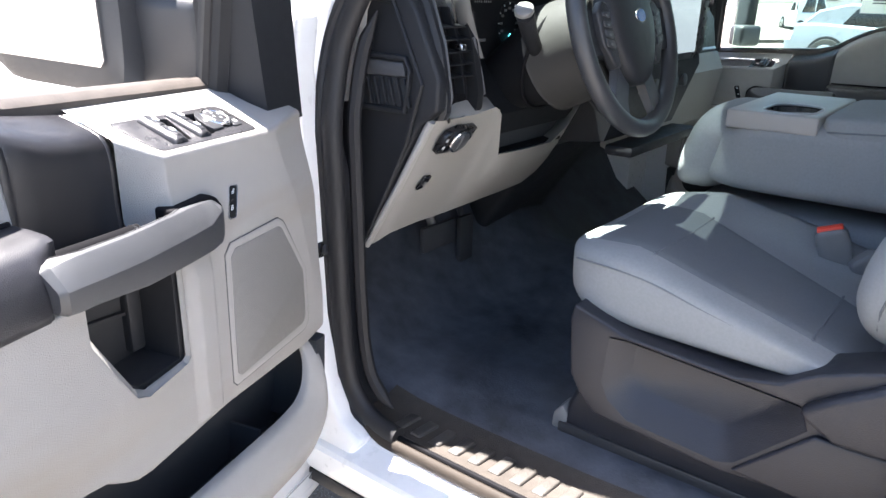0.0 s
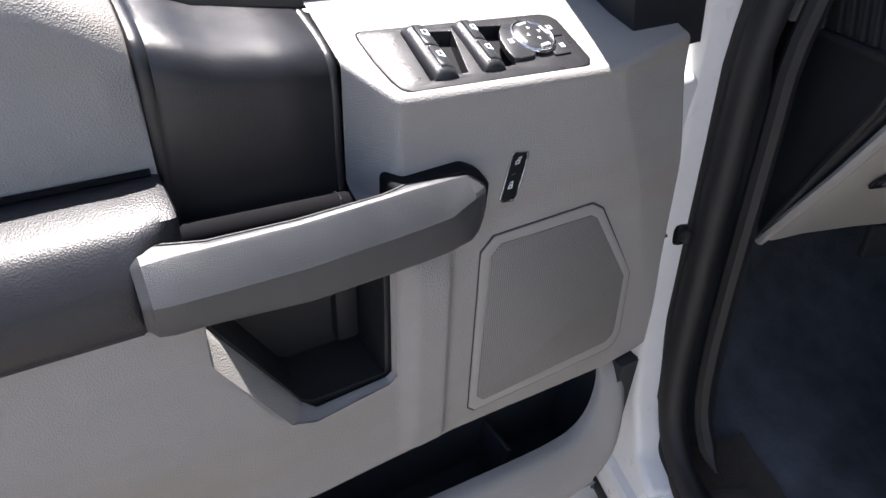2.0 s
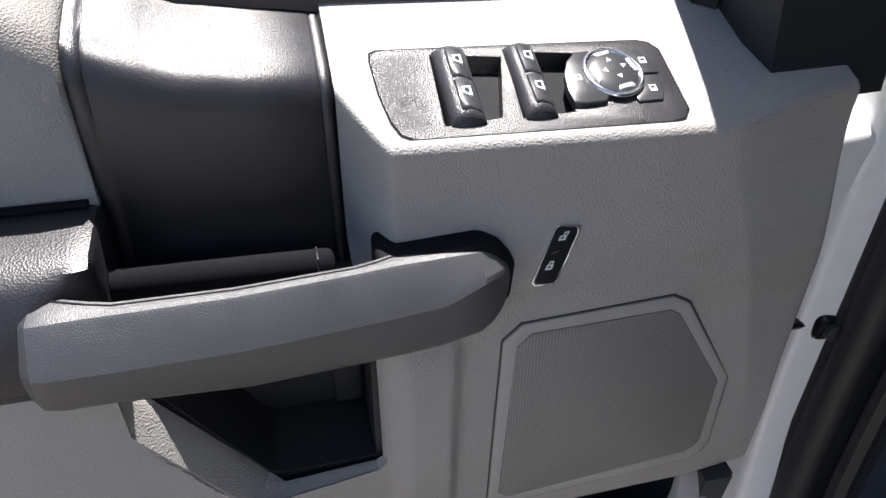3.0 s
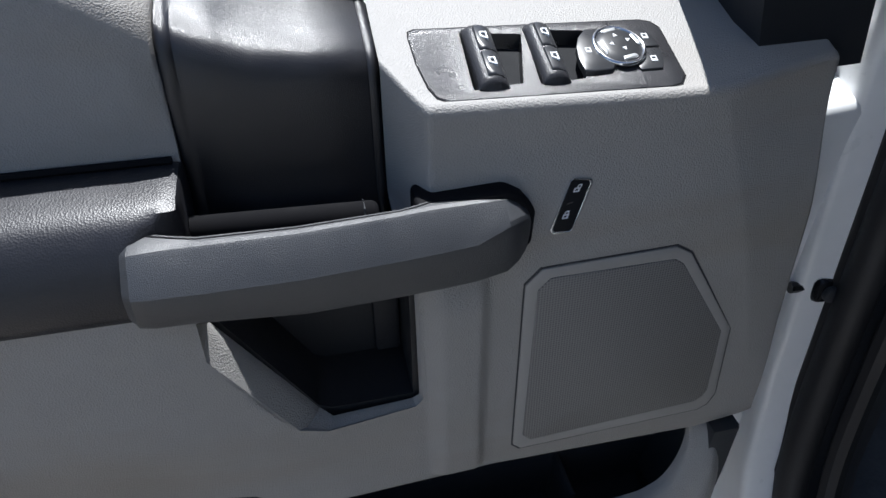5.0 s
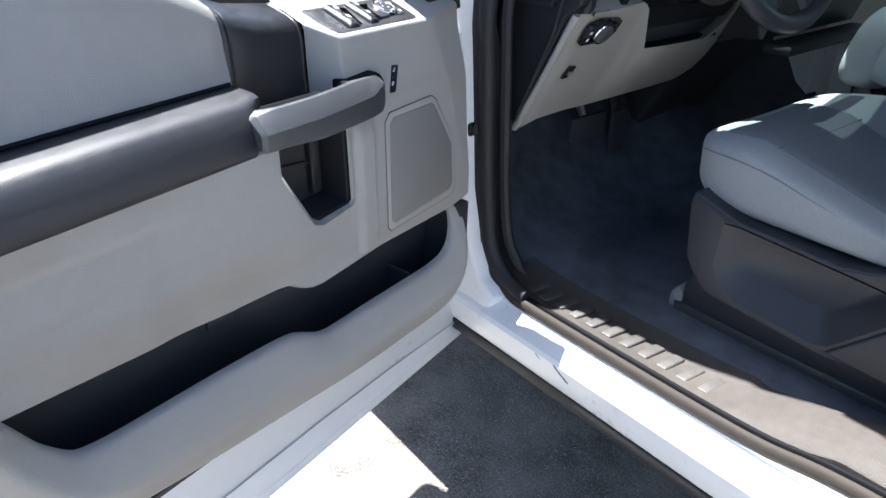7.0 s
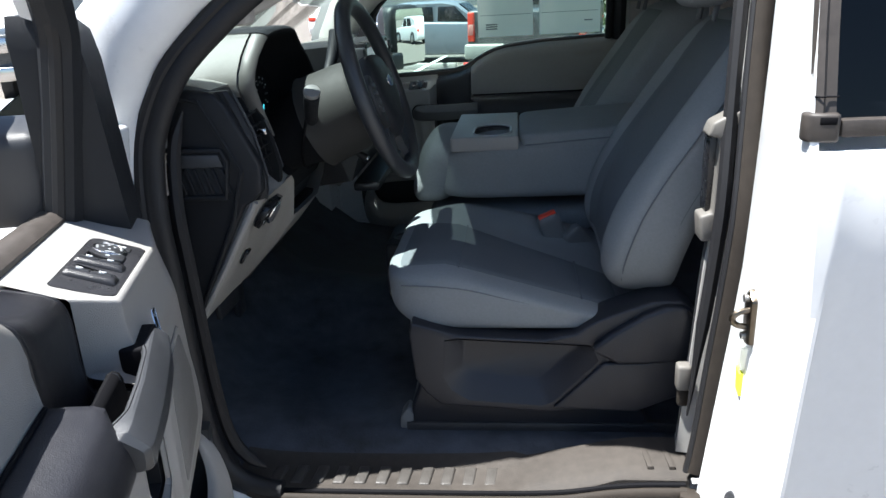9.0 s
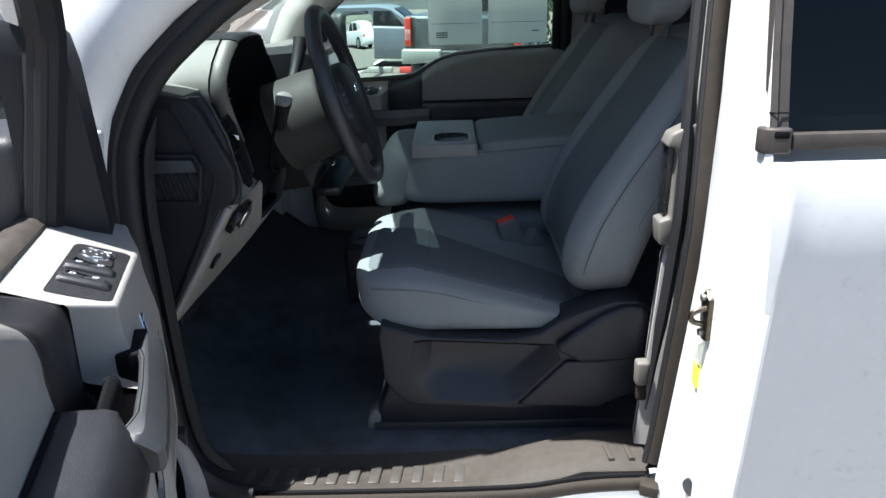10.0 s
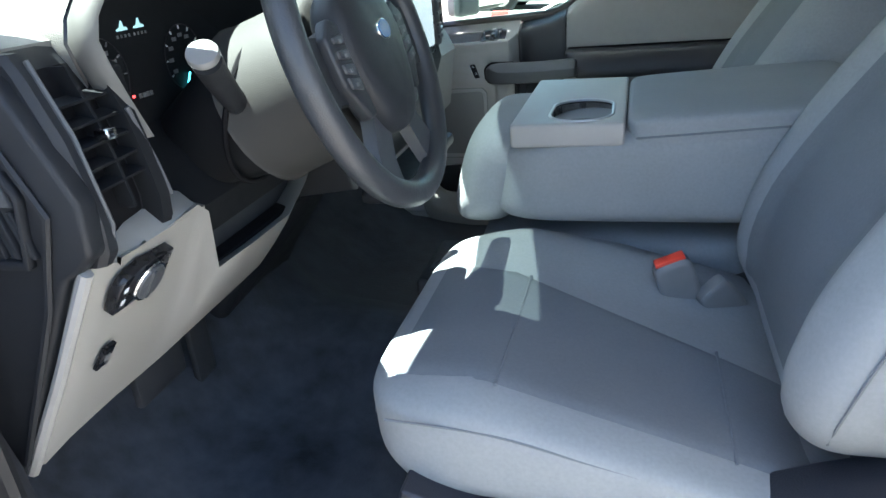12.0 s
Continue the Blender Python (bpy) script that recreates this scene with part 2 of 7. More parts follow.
def prism(pts, axis, lo, hi, r=0.0, seg=2, holes=(), bm=None, tilt=None):
    """A polygon (two coordinates in the plane) drawn out along an axis; tilt(a, b) adds to the far face."""
    own = bmesh.new()
    loops = []
    for loop in (pts, *holes):
        vs = [own.verts.new(axes3(axis, a, b, lo)) for a, b in loop]
        loops.append([own.edges.new((vs[i], vs[(i + 1) % len(vs)])) for i in range(len(vs))])
    if holes or len(pts) > 8:
        bmesh.ops.triangle_fill(own, use_beauty=True, use_dissolve=False, edges=[e for lp in loops for e in lp])
    else:
        bmesh.ops.contextual_create(own, geom=loops[0])
    faces = list(own.faces)
    ext = bmesh.ops.extrude_face_region(own, geom=faces)
    n = "xyz".index(axis)
    for v in [g for g in ext["geom"] if isinstance(g, bmesh.types.BMVert)]:
        a, b = [v.co[i] for i in range(3) if i != n]
        v.co[n] = hi + (tilt(a, b) if tilt else 0)
    bmesh.ops.recalc_face_normals(own, faces=own.faces)
    bevel(own, r, seg)
    if bm is None:
        return own
    me = bpy.data.meshes.new("tmp")
    own.to_mesh(me)
    own.free()
    bm.from_mesh(me)
    bpy.data.meshes.remove(me)
    return bm


def box(x0, x1, y0, y1, z0, z1, r=0.0, seg=2, bm=None):
    return prism([(x0, z0), (x1, z0), (x1, z1), (x0, z1)], "y", y0, y1, r, seg, bm=bm)


def loft(rings, caps=True, closed=True, bm=None):
    """Rings of the same number of points, joined one to the next."""
    bm = bm or bmesh.new()
    vs = [[bm.verts.new(p) for p in ring] for ring in rings]
    k = len(rings[0])
    for a, b in zip(vs, vs[1:]):
        for i in range(k if closed else k - 1):
            j = (i + 1) % k
            bm.faces.new((a[i], a[j], b[j], b[i]))
    if caps and closed:
        bm.faces.new(list(reversed(vs[0])))
        bm.faces.new(vs[-1])
    return bm


def spline(pts, n=6, closed=False):
    """A smooth line through the points."""
    out, k = [], len(pts)
    P = [Vector(p) for p in pts]
    for i in range(k if closed else k - 1):
        a = P[(i - 1) % k] if closed or i else P[0]
        b, c = P[i], P[(i + 1) % k]
        d = P[(i + 2) % k] if closed or i + 2 < k else P[-1]
        for s in range(n):
            t = s / n
            out.append(0.5 * (2 * b + (c - a) * t + (2 * a - 5 * b + 4 * c - d) * t * t + (3 * b - a - 3 * c + d) * t ** 3))
    if not closed:
        out.append(P[-1])
    return out


def tube(path, r, k=10, closed=False, up=(0, 1, 0), flat=1.0, bm=None):
    """A round bar along a path; flat squeezes it across the up direction."""
    path = [Vector(p) for p in path]
    rings, n = [], len(path)
    for i, p in enumerate(path):
        a = path[(i - 1) % n] if closed or i else path[0]
        b = path[(i + 1) % n] if closed or i + 1 < n else path[-1]
        d = (b - a).normalized()
        s = d.cross(Vector(up)).normalized()
        w = s.cross(d).normalized()
        rr = r(i / (n - 1)) if callable(r) else r
        rings.append([p + s * rr * flat * math.cos(q * 2 * math.pi / k) + w * rr * math.sin(q * 2 * math.pi / k) for q in range(k)])
    if closed:
        rings.append(rings[0])
        bm = loft(rings, caps=False, bm=bm)
        bmesh.ops.remove_doubles(bm, verts=bm.verts, dist=1e-5)
        return bm
    return loft(rings, bm=bm)


def cyl(c, axis, r, h, k=24, r2=None, bev=0.0, bm=None):
    own = bmesh.new()
    d = Vector(axis).normalized()
    q = Vector((0, 0, 1)).rotation_difference(d).to_matrix().to_4x4()
    bmesh.ops.create_cone(own, cap_ends=True, segments=k, radius1=r, radius2=r if r2 is None else r2, depth=h, matrix=Matrix.Translation(Vector(c)) @ q)
    bevel(own, bev, 2)
    if bm is None:
        return own
    me = bpy.data.meshes.new("tmp")
    own.to_mesh(me)
    own.free()
    bm.from_mesh(me)
    bpy.data.meshes.remove(me)
    return bm


def pillow(x0, x1, y0, y1, z0, z1, e=4.0, n=20, f=None, bm=None):
    """A soft block: a superellipsoid fitted in a box, then moved point by point by f."""
    c = Vector(((x0 + x1) / 2, (y0 + y1) / 2, (z0 + z1) / 2))
    h = Vector(((x1 - x0) / 2, (y1 - y0) / 2, (z1 - z0) / 2))
    own = bmesh.new()
    bmesh.ops.create_cube(own, size=2.0)
    bmesh.ops.subdivide_edges(own, edges=own.edges[:], cuts=n, use_grid_fill=True)
    for v in own.verts:
        q = v.co
        m = max(abs(a) for a in q)
        d = sum(abs(a) ** e for a in q) ** (1 / e)
        p = Vector([c[i] + h[i] * q[i] / d * m for i in range(3)])
        v.co = f(p) if f else p
    if bm is None:
        return own
    me = bpy.data.meshes.new("tmp")
    own.to_mesh(me)
    own.free()
    bm.from_mesh(me)
    bpy.data.meshes.remove(me)
    return bm


# the truck stands slightly turned and nose-down
TRUCK = Matrix(((0.9961, -0.0841, -0.0254, 0.0902), (0.0845, 0.9963, 0.0155, 0.0328), (0.0240, -0.0176, 0.9996, 0.0294), (0, 0, 0, 1))) @ Matrix.Translation((-0.45, 0, 0)) @ Matrix.Diagonal((0.978, 1, 1, 1)) @ Matrix.Translation((0.45, 0, 0))
# the open door: x from the hinge outwards, y towards the cab
DOOR = Matrix(((0.3586, 0.9334, 0.0120, -0.9573), (-0.9335, 0.3585, 0.0083, 0.8338), (0.0034, -0.0142, 0.9999, 0.0049), (0, 0, 0, 1)))

# ---- ground ----
bm = bmesh.new()
bmesh.ops.create_grid(bm, x_segments=2, y_segments=800, size=800)
for v in bm.verts:
    v.co.z = -0.03 * min(24.0, max(0.0, v.co.y - 0.8))
ground = solid("ground", bm, "asphalt", "sunlit grey asphalt of the parking lot", "ground", kind="structure", smooth=0)

# ---- truck body ----
truck = thing("pickup_truck", "white extended-cab pickup truck with its front door open, parked on asphalt", "pickup truck", TRUCK)

SILL = [(-0.68, 1.522), (-0.765, 1.460), (-0.837, 1.394), (-0.882, 1.316), (-0.900, 1.235), (-0.896, 1.05), (-0.889, 0.805), (-0.874, 0.69), (-0.845, 0.64), (-0.795, 0.61),
        (-0.70, 0.601), (-0.468, 0.601), (-0.30, 0.612), (-0.16, 0.64), (-0.06, 0.652), (0.0, 0.648), (0.033, 0.665), (0.058, 0.89), (0.076, 1.08), (0.096, 1.37), (0.108, 1.52), (0.118, 1.66), (0.10, 1.71), (0.05, 1.73),
        (-0.20, 1.715), (-0.40, 1.675), (-0.55, 1.60)]
def lean(z):
    """How far the cab side leans in at a height."""
    return 0.20 * max(0.0, z - 1.15)


loop = [p + Vector((0, lean(p.z), 0)) for p in spline([(x, 0.866, z) for x, z in SILL], 5, closed=True)]
cut0 = min(i for i, p in enumerate(loop) if p.x > 0.02 and p.z > 0.66)
cut1 = max(i for i, p in enumerate(loop) if p.x > 0.09 and p.z > 1.60)
low = max(i for i in range(cut0) if loop[i].x < -0.74)
sill = spline([(-0.815, 0.857, 0.615), (-0.79, 0.856, 0.602), (-0.74, 0.855, 0.597), (-0.47, 0.855, 0.597), (-0.30, 0.855, 0.599), (-0.20, 0.855, 0.604), (-0.12, 0.855, 0.617), (-0.05, 0.854, 0.624), (0.02, 0.853, 0.626)], 4)
part("sill_seal", tube([p - Vector((0, 0.000, 0.006)) for p in sill], 0.009, 12, flat=1.5), "sealgrey", truck, "dirty brown weatherstrip along the sill")
part("sill_groove", tube([p + Vector((0, 0.014, 0.004)) for p in sill], 0.005, 8), "pit", truck)
part("sill_riser", loft([[(p.x, 0.850, 0.555), (p.x, 0.851, p.z - 0.006), (p.x, 0.90, p.z - 0.006), (p.x, 0.90, 0.555)] for p in sill[10:] + [Vector((0.10, 0.853, 0.626))]]), "white", truck)
part("door_seal", tube(loop[cut1:] + loop[:low + 1], 0.0175, 12, flat=1.15), "seal", truck, "black rubber weatherstrip round the door opening")
roll = [p for p in loop[cut1:] + loop[:low + 1] if p.x < -0.60]
part("outer_seal", tube([p + Vector((p.x + 0.42, 0, p.z - 1.15)).normalized() * 0.020 + Vector((0, -0.006, 0)) for p in roll], lambda t: 0.013 * min(1.0, 0.2 + 8 * min(t, 1 - t)), 10), "seal", truck, "outer roll of the black weatherstrip")
# same black seal, sunlight on it put into the brown colour
part("door_seal", tube(loop[cut0:cut1 + 1], 0.0175, 12, flat=1.15), "sealgrey", truck, "worn weatherstrip on the rear pillar, browned as if sunlit")
part("seal_lip", tube([p + Vector((-0.016, -0.006, 0)) for p in loop[cut0:cut1 + 1]], 0.006, 8), "seal", truck)
for side in (-1, 1):
    line = [p for p in loop if (p.z > 0.70 or p.x < -0.80) and (p.x + 0.42) * side > 0 and (side > 0 or p.z < 1.34)]
    line.sort(key=lambda p: math.atan2(p.z - 1.15, (p.x + 0.42) * side))
    part("inner_seal", tube([(p.x + 0.024 * (-0.42 - p.x) / 0.5, p.y + 0.03, p.z + 0.02 * (1.15 - p.z) / 0.55) for p in line], lambda t: 0.012 * min(1.0, 0.15 + 9 * min(t, 1 - t)), 8), "seal", truck)

# frame of the opening, as one ring with depth
outer = []
for p in loop:
    d = Vector((p.x + 0.42, 0, p.z - 1.15))
    outer.append((p.x + d.x * 0.02 + (0.012 if d.x > 0 else -0.012), p.z + (0.012 if d.z > 0 else -0.012)))
ring = [(p, o) for p, o in zip(loop, outer)]
ring = ring[cut0:] + ring[:low + 1]
part("opening_flange", loft([[(p.x, p.y + d, p.z) if inner else (o[0], p.y + d, o[1]) for p, o in ring] for d, inner in ((-0.012, 1), (0.014, 1), (0.014, 0), (-0.012, 0), (-0.012, 1))], closed=False), "white", truck)

# rocker panel: white outer skin and the dark pinch strip below
prof = [(0.862, 0.586), (0.852, 0.584), (0.847, 0.577), (0.838, 0.573), (0.818, 0.566), (0.804, 0.560), (0.799, 0.552), (0.803, 0.525), (0.809, 0.498), (0.816, 0.486), (0.84, 0.480), (0.90, 0.49), (0.90, 0.58)]
part("rocker_panel", loft([[(x, y, z) for y, z in prof] for x in (-1.06, -0.95, -0.6, -0.2, 0.1, 0.9)]), "white", truck, smooth=28)
part("pinch_strip", box(-1.1, 0.9, 0.814, 0.86, 0.456, 0.484, 0.004), "seal", truck, "dirty dark strip under the rocker")
part("underbody", box(-1.2, 1.0, 0.87, 2.5, 0.44, 0.565, 0.01), "cavity", truck)
# curved lower corner of the hinge pillar
part("hinge_pillar", prism([(-1.03, 0.50), (-0.86, 0.50), (-0.80, 0.592), (-0.85, 0.62), (-0.885, 0.69), (-0.905, 0.81), (-0.915, 1.05), (-0.925, 1.24), (-0.91, 1.32), (-1.05, 1.32)], "y", 0.815, 0.862, 0.010, 3), "white", truck, "white painted hinge pillar")
part("hinge_plate", box(-0.985, -0.925, 0.795, 0.817, 0.62, 0.74, 0.008), "white", truck)
part("hinge_plate", box(-0.985, -0.925, 0.795, 0.817, 1.02, 1.12, 0.008), "white", truck)

# front fender, hood, cowl
fender = [[(x, 0.98, 0.50), (x, 0.80, 0.50), (x, 0.745, 0.62), (x, 0.715, 0.85), (x, 0.715, 1.08), (x, 0.735, 1.17), (x, 0.80, 1.215 + h), (x, 0.98, 1.235 + h)] for x, h in ((-1.035, 0.0), (-1.2, 0.0), (-1.6, -0.01), (-2.3, -0.05))]
part("front_fender", loft(fender), "white", truck, "glossy white front fender")
part("hood", loft([[(x, 0.99, z - 0.06), (x, 0.99, z), (x, 1.2, z + 0.035), (x, 1.7, z + 0.05), (x, 2.2, z + 0.035), (x, 2.41, z), (x, 2.41, z - 0.06)] for x, z in ((-1.36, 1.235), (-1.7, 1.225), (-2.3, 1.17), (-2.4, 1.10))]), "white", truck)
part("far_fender", loft([[(x, 3.40 - y, z) for x, y, z in ring] for ring in fender]), "white", truck)
part("inner_fender", box(-2.3, -1.06, 0.965, 1.02, 0.55, 1.20), "cavity", truck)
badge = part("fender_badge", prism([(-1.30, 1.09), (-1.06, 1.10), (-1.03, 1.14), (-1.28, 1.15)], "y", 0.703, 0.722, 0.004, holes=[[(-1.285, 1.10), (-1.07, 1.108), (-1.05, 1.132), (-1.27, 1.14)]]), "chrome", truck, "chrome badge frame on the fender")
for i in range(5):
    part("badge_bar", box(-1.26 + i * 0.042, -1.235 + i * 0.042, 0.706, 0.72, 1.10, 1.14, 0.003), "chrome", badge)

# A-pillar: white outer skin, grey inner trim
def sweep(name, y, sect, mat, label="", far=False):
    """A bar along the slanting front edge of the door opening; sect holds (outwards, inwards)."""
    edge = [Vector(p) for p in ((-0.925, 1.18), (-0.915, 1.26), (-0.902, 1.33), (-0.862, 1.405), (-0.785, 1.478), (-0.695, 1.535), (-0.565, 1.615), (-0.47, 1.67), (-0.40, 1.705))]
    rings = []
    for i, p in enumerate(edge):
        d = (edge[min(i + 1, 8)] - edge[max(i - 1, 0)]).normalized()
        n = Vector((-d.y, d.x))
        ring = [(p.x + n.x * a, y + b + lean(p.y), p.y + n.y * a) for a, b in sect]
        rings.append([(a, 3.40 - b, c) for a, b, c in ring] if far else ring)
    part(name, loft(rings), mat, truck, label, smooth=50)


for far in (False, True):
    sweep("a_pillar", 0.80, [(0.004, 0.07), (0.006, 0.05), (0.022, 0.022), (0.05, 0.006), (0.10, 0.0), (0.14, 0.016), (0.155, 0.06), (0.15, 0.12), (0.004, 0.12)], "white", "" if far else "white painted windshield pillar", far)
    sweep("a_pillar_trim", 0.80, [(-0.012, 0.105), (-0.016, 0.14), (0.0, 0.168), (0.05, 0.180), (0.11, 0.155), (0.12, 0.125)], "liner", "" if far else "light grey pillar trim", far)
ws = [[(-1.36, y, 1.235), (-1.365, y, 1.235), (-0.69 + 0.09 * min(1.0, abs(y - 1.7) / 0.66) ** 1.1, y * 0.9 + 0.17, 1.722), (-0.685 + 0.09 * min(1.0, abs(y - 1.7) / 0.66) ** 1.1, y * 0.9 + 0.17, 1.722)] for y in (0.93, 1.1, 1.3, 1.5, 1.7, 1.9, 2.1, 2.3, 2.47)]
part("windshield", loft(ws), "windshield_glass", truck, "clear sloping windshield")
# tinted band along the top of the windshield, added to dim sun on the seats
def on_glass(ring, f, d):
    a, b = Vector(ring[0]), Vector(ring[3])
    return a + (b - a) * f + Vector((0.006 + d, 0, -0.004 - d))
def band(r):
    """Where the band begins; it hangs a little lower towards the sides."""
    return 0.883 - 0.033 * min(1.0, max(0.0, (abs(r[0][1] - 1.7) - 0.4) / 0.2))
part("shade_band", loft([[on_glass(r, band(r), 0), on_glass(r, 1.0, 0), on_glass(r, 1.0, 0.001), on_glass(r, band(r), 0.001)] for r in ws]), "shade", truck, "dark shade band at the top of the windshield")
# unseen, added to keep the sun off the near side of the cushion
part("visor_sun_block", prism([(-0.727, 1.659), (-0.722, 1.652), (-0.60, 1.668), (-0.545, 1.676), (-0.545, 1.688), (-0.60, 1.684), (-0.715, 1.668)], "y", 1.0, 1.207, 0.003), "liner", truck, "light grey folded visor, added unseen to block sun")
part("cowl", box(-1.42, -1.30, 0.93, 2.47, 1.17, 1.238, 0.01), "dark", truck)
def brow(y):
    """The front edge of the roof, bowed forwards in the middle."""
    return -0.685 + 0.09 * min(1.0, abs(y - 1.7) / 0.6) ** 1.1


part("roof", loft([[(brow(y), y, 1.715 + h), (-0.2, y, 1.79 + h), (0.4, y, 1.82 + h), (1.05, y, 1.78 + h), (1.05, y, 1.74 + h), (0.4, y, 1.775 + h), (-0.2, y, 1.745 + h), (brow(y), y, 1.70 + h)] for y, h in ((0.95, -0.02), (1.1, 0.0), (1.25, 0.02), (1.4, 0.025), (1.55, 0.03), (1.7, 0.03), (1.85, 0.03), (2.0, 0.025), (2.15, 0.02), (2.3, 0.0), (2.45, -0.02))]), "white", truck)
part("headliner", loft([[(brow(y), y, 1.69 + h), (-0.2, y, 1.735 + h), (1.0, y, 1.735 + h), (1.0, y, 1.725 + h), (-0.2, y, 1.722 + h), (brow(y), y, 1.68 + h)] for y, h in ((0.98, -0.02), (1.1, 0.0), (1.25, 0.02), (1.4, 0.025), (1.55, 0.03), (1.7, 0.03), (1.85, 0.03), (2.0, 0.025), (2.15, 0.02), (2.3, 0.0), (2.42, -0.02))]), "liner", truck)
part("back_wall", prism([(0.90, 0.5), (2.50, 0.5), (2.50, 1.78), (0.90, 1.78)], "x", 1.0, 1.06, 0.0, holes=[[(1.15, 1.22), (2.25, 1.22), (2.2, 1.62), (1.2, 1.62)]]), "grey", truck)
w = part("back_window", box(1.02, 1.026, 1.13, 2.27, 1.2, 1.64), "glass_dark", truck)
w.visible_shadow = False
# bed behind the cab
part("bed", box(1.12, 2.9, 0.70, 2.70, 0.55, 1.25, 0.04, 3), "white", truck)

# floor, tunnel, toe board
toe = [(1.0, 0.61), (0.1, 0.61), (-0.75, 0.612), (-0.95, 0.64), (-1.08, 0.74), (-1.22, 0.98), (-1.26, 1.2)]
bm = bmesh.new()
cols = []
ys = [0.905, 0.93, 0.95, 0.99, 1.05, 1.2, 1.35, 1.5, 1.58, 1.7, 1.82, 1.9, 2.2, 2.48]
hs = [-0.06, -0.05, -0.04, -0.012, 0.004, 0.0, 0.0, 0.01, 0.06, 0.085, 0.06, 0.01, 0.0, 0.0]
for y, h in zip(ys, hs):
    cols.append([bm.verts.new((x, y, z + h)) for x, z in toe])
for a, b in zip(cols, cols[1:]):
    for i in range(len(toe) - 1):
        bm.faces.new((a[i], a[i + 1], b[i + 1], b[i]))
part("floor_covering", bm, "floor", truck, "worn black rubber floor covering", smooth=60)
part("kick_panel", prism([(-1.25, 0.60), (-0.86, 0.60), (-0.885, 0.70), (-0.90, 0.93), (-0.98, 1.2), (-1.25, 1.2)], "y", 0.866, 0.945, 0.01), "dark", truck)
part("firewall", box(-1.30, -1.26, 0.9, 2.5, 0.55, 1.3), "cavity", truck)

# scuff plate with its ribs
top = [(-0.86, 0.602), (-0.75, 0.590), (-0.47, 0.590), (-0.30, 0.598), (-0.20, 0.618), (-0.12, 0.635), (-0.06, 0.646), (0.03, 0.646)]
rows = [(p.x, p.z) for p in spline([(a, 0, b) for a, b in top], 4)]
def edge_z(x):
    """Height of the plate's outer edge."""
    return 0.604 + 0.036 * min(1.0, max(0.0, (x + 0.24) / 0.14)) ** 1.4


scuff = part("scuff_plate", loft([[(x, 0.871, z - 0.05), (x, 0.871, edge_z(x) - 0.004), (x, 0.875, edge_z(x)), (x, 0.90, 0.7 * z + 0.3 * edge_z(x) + 0.004), (x, 0.955, z + 0.006), (x, 0.985, z + 0.016 if x < -0.3 else z + 0.004), (x, 1.0, z - 0.03)] for x, z in rows]), "scuff", truck, "ribbed black sill scuff plate")
for i in range(12):
    x = -0.79 + i * 0.0435
    part("rib", prism([(x, 0.893), (x + 0.024, 0.893), (x + 0.028, 0.948), (x + 0.004, 0.948)], "z", 0.592, 0.6025, 0.004, 3), "ribgrey", scuff, "worn grey rib" if i == 0 else "")
for x in (-0.045, -0.005):
    part("rib", prism([(x, 0.89), (x + 0.012, 0.89), (x + 0.006, 0.965), (x - 0.006, 0.965)], "z", 0.640, 0.6525, 0.002), "scuff", scuff)

part("seal_foot", prism([(0.004, 0.836), (0.036, 0.822), (0.044, 0.855), (0.010, 0.866)], "z", 0.606, 0.630, 0.003), "sealgrey", truck, "brown rubber foot of the pillar seal")
# scratches on the rocker
for x0, z0, x1, z1 in ((-0.650, 0.556, -0.634, 0.546), (-0.60, 0.556, -0.563, 0.533)):
    part("scratch", tube([(x0, 0.7995, z0 - 0.006), ((x0 + x1) / 2, 0.8005, (z0 + z1) / 2 - 0.006), (x1, 0.8025, z1 - 0.006)], 0.0014, 6), "midgrey", truck)

# ---- B-pillar trim and belt ----
INSET = TRUCK @ Matrix.Translation((0.018, 0.06, -0.008))
trim = thing("pillar_trim", "light grey plastic trim with seat belt slot on the door pillar", "trim", INSET)
part("lower_trim", loft([[(x, 0.87, z), (x + 0.03, 0.865, z), (x + 0.05, 0.92, z), (x + 0.01, 0.92, z)] for x, z in ((-0.005, 0.665), (0.01, 0.85), (0.025, 1.05), (0.035, 1.12))]), "liner", trim)
part("upper_trim", loft([[(x, 0.865, z), (x + 0.03, 0.862, z), (x + 0.05, 0.93, z), (x + 0.005, 0.93, z)] for x, z in ((0.05, 1.20), (0.065, 1.4), (0.08, 1.6), (0.09, 1.72))]), "liner", trim)
part("belt_guide", prism([(0.012, 1.085), (0.06, 1.09), (0.072, 1.30), (0.055, 1.30), (0.02, 1.283), (0.012, 1.262), (0.032, 1.258), (0.028, 1.135), (0.008, 1.13)], "y", 0.855, 0.90, 0.005, 3), "taupe", trim, "grey plastic seat belt guide")
part("slot", box(0.02, 0.045, 0.872, 0.91, 1.13, 1.26, 0.002), "black", trim)
belt = thing("seat_belt", "grey webbing seat belt with buckle tongue on the door pillar", "seat belt", INSET)
part("webbing", loft([[(x, 0.885, z), (x + 0.045, 0.885, z), (x + 0.045, 0.887, z), (x, 0.887, z)] for x, z in ((-0.002, 0.68), (0.008, 0.80), (0.02, 1.0), (0.03, 1.12))]), "dark", belt)
part("tongue", box(-0.012, 0.014, 0.858, 0.884, 0.80, 0.85, 0.006, 3), "taupe", belt, "pale ribbed buckle tongue")
part("stop", box(-0.008, 0.012, 0.862, 0.880, 0.765, 0.802, 0.006, 3), "sealgrey", belt)

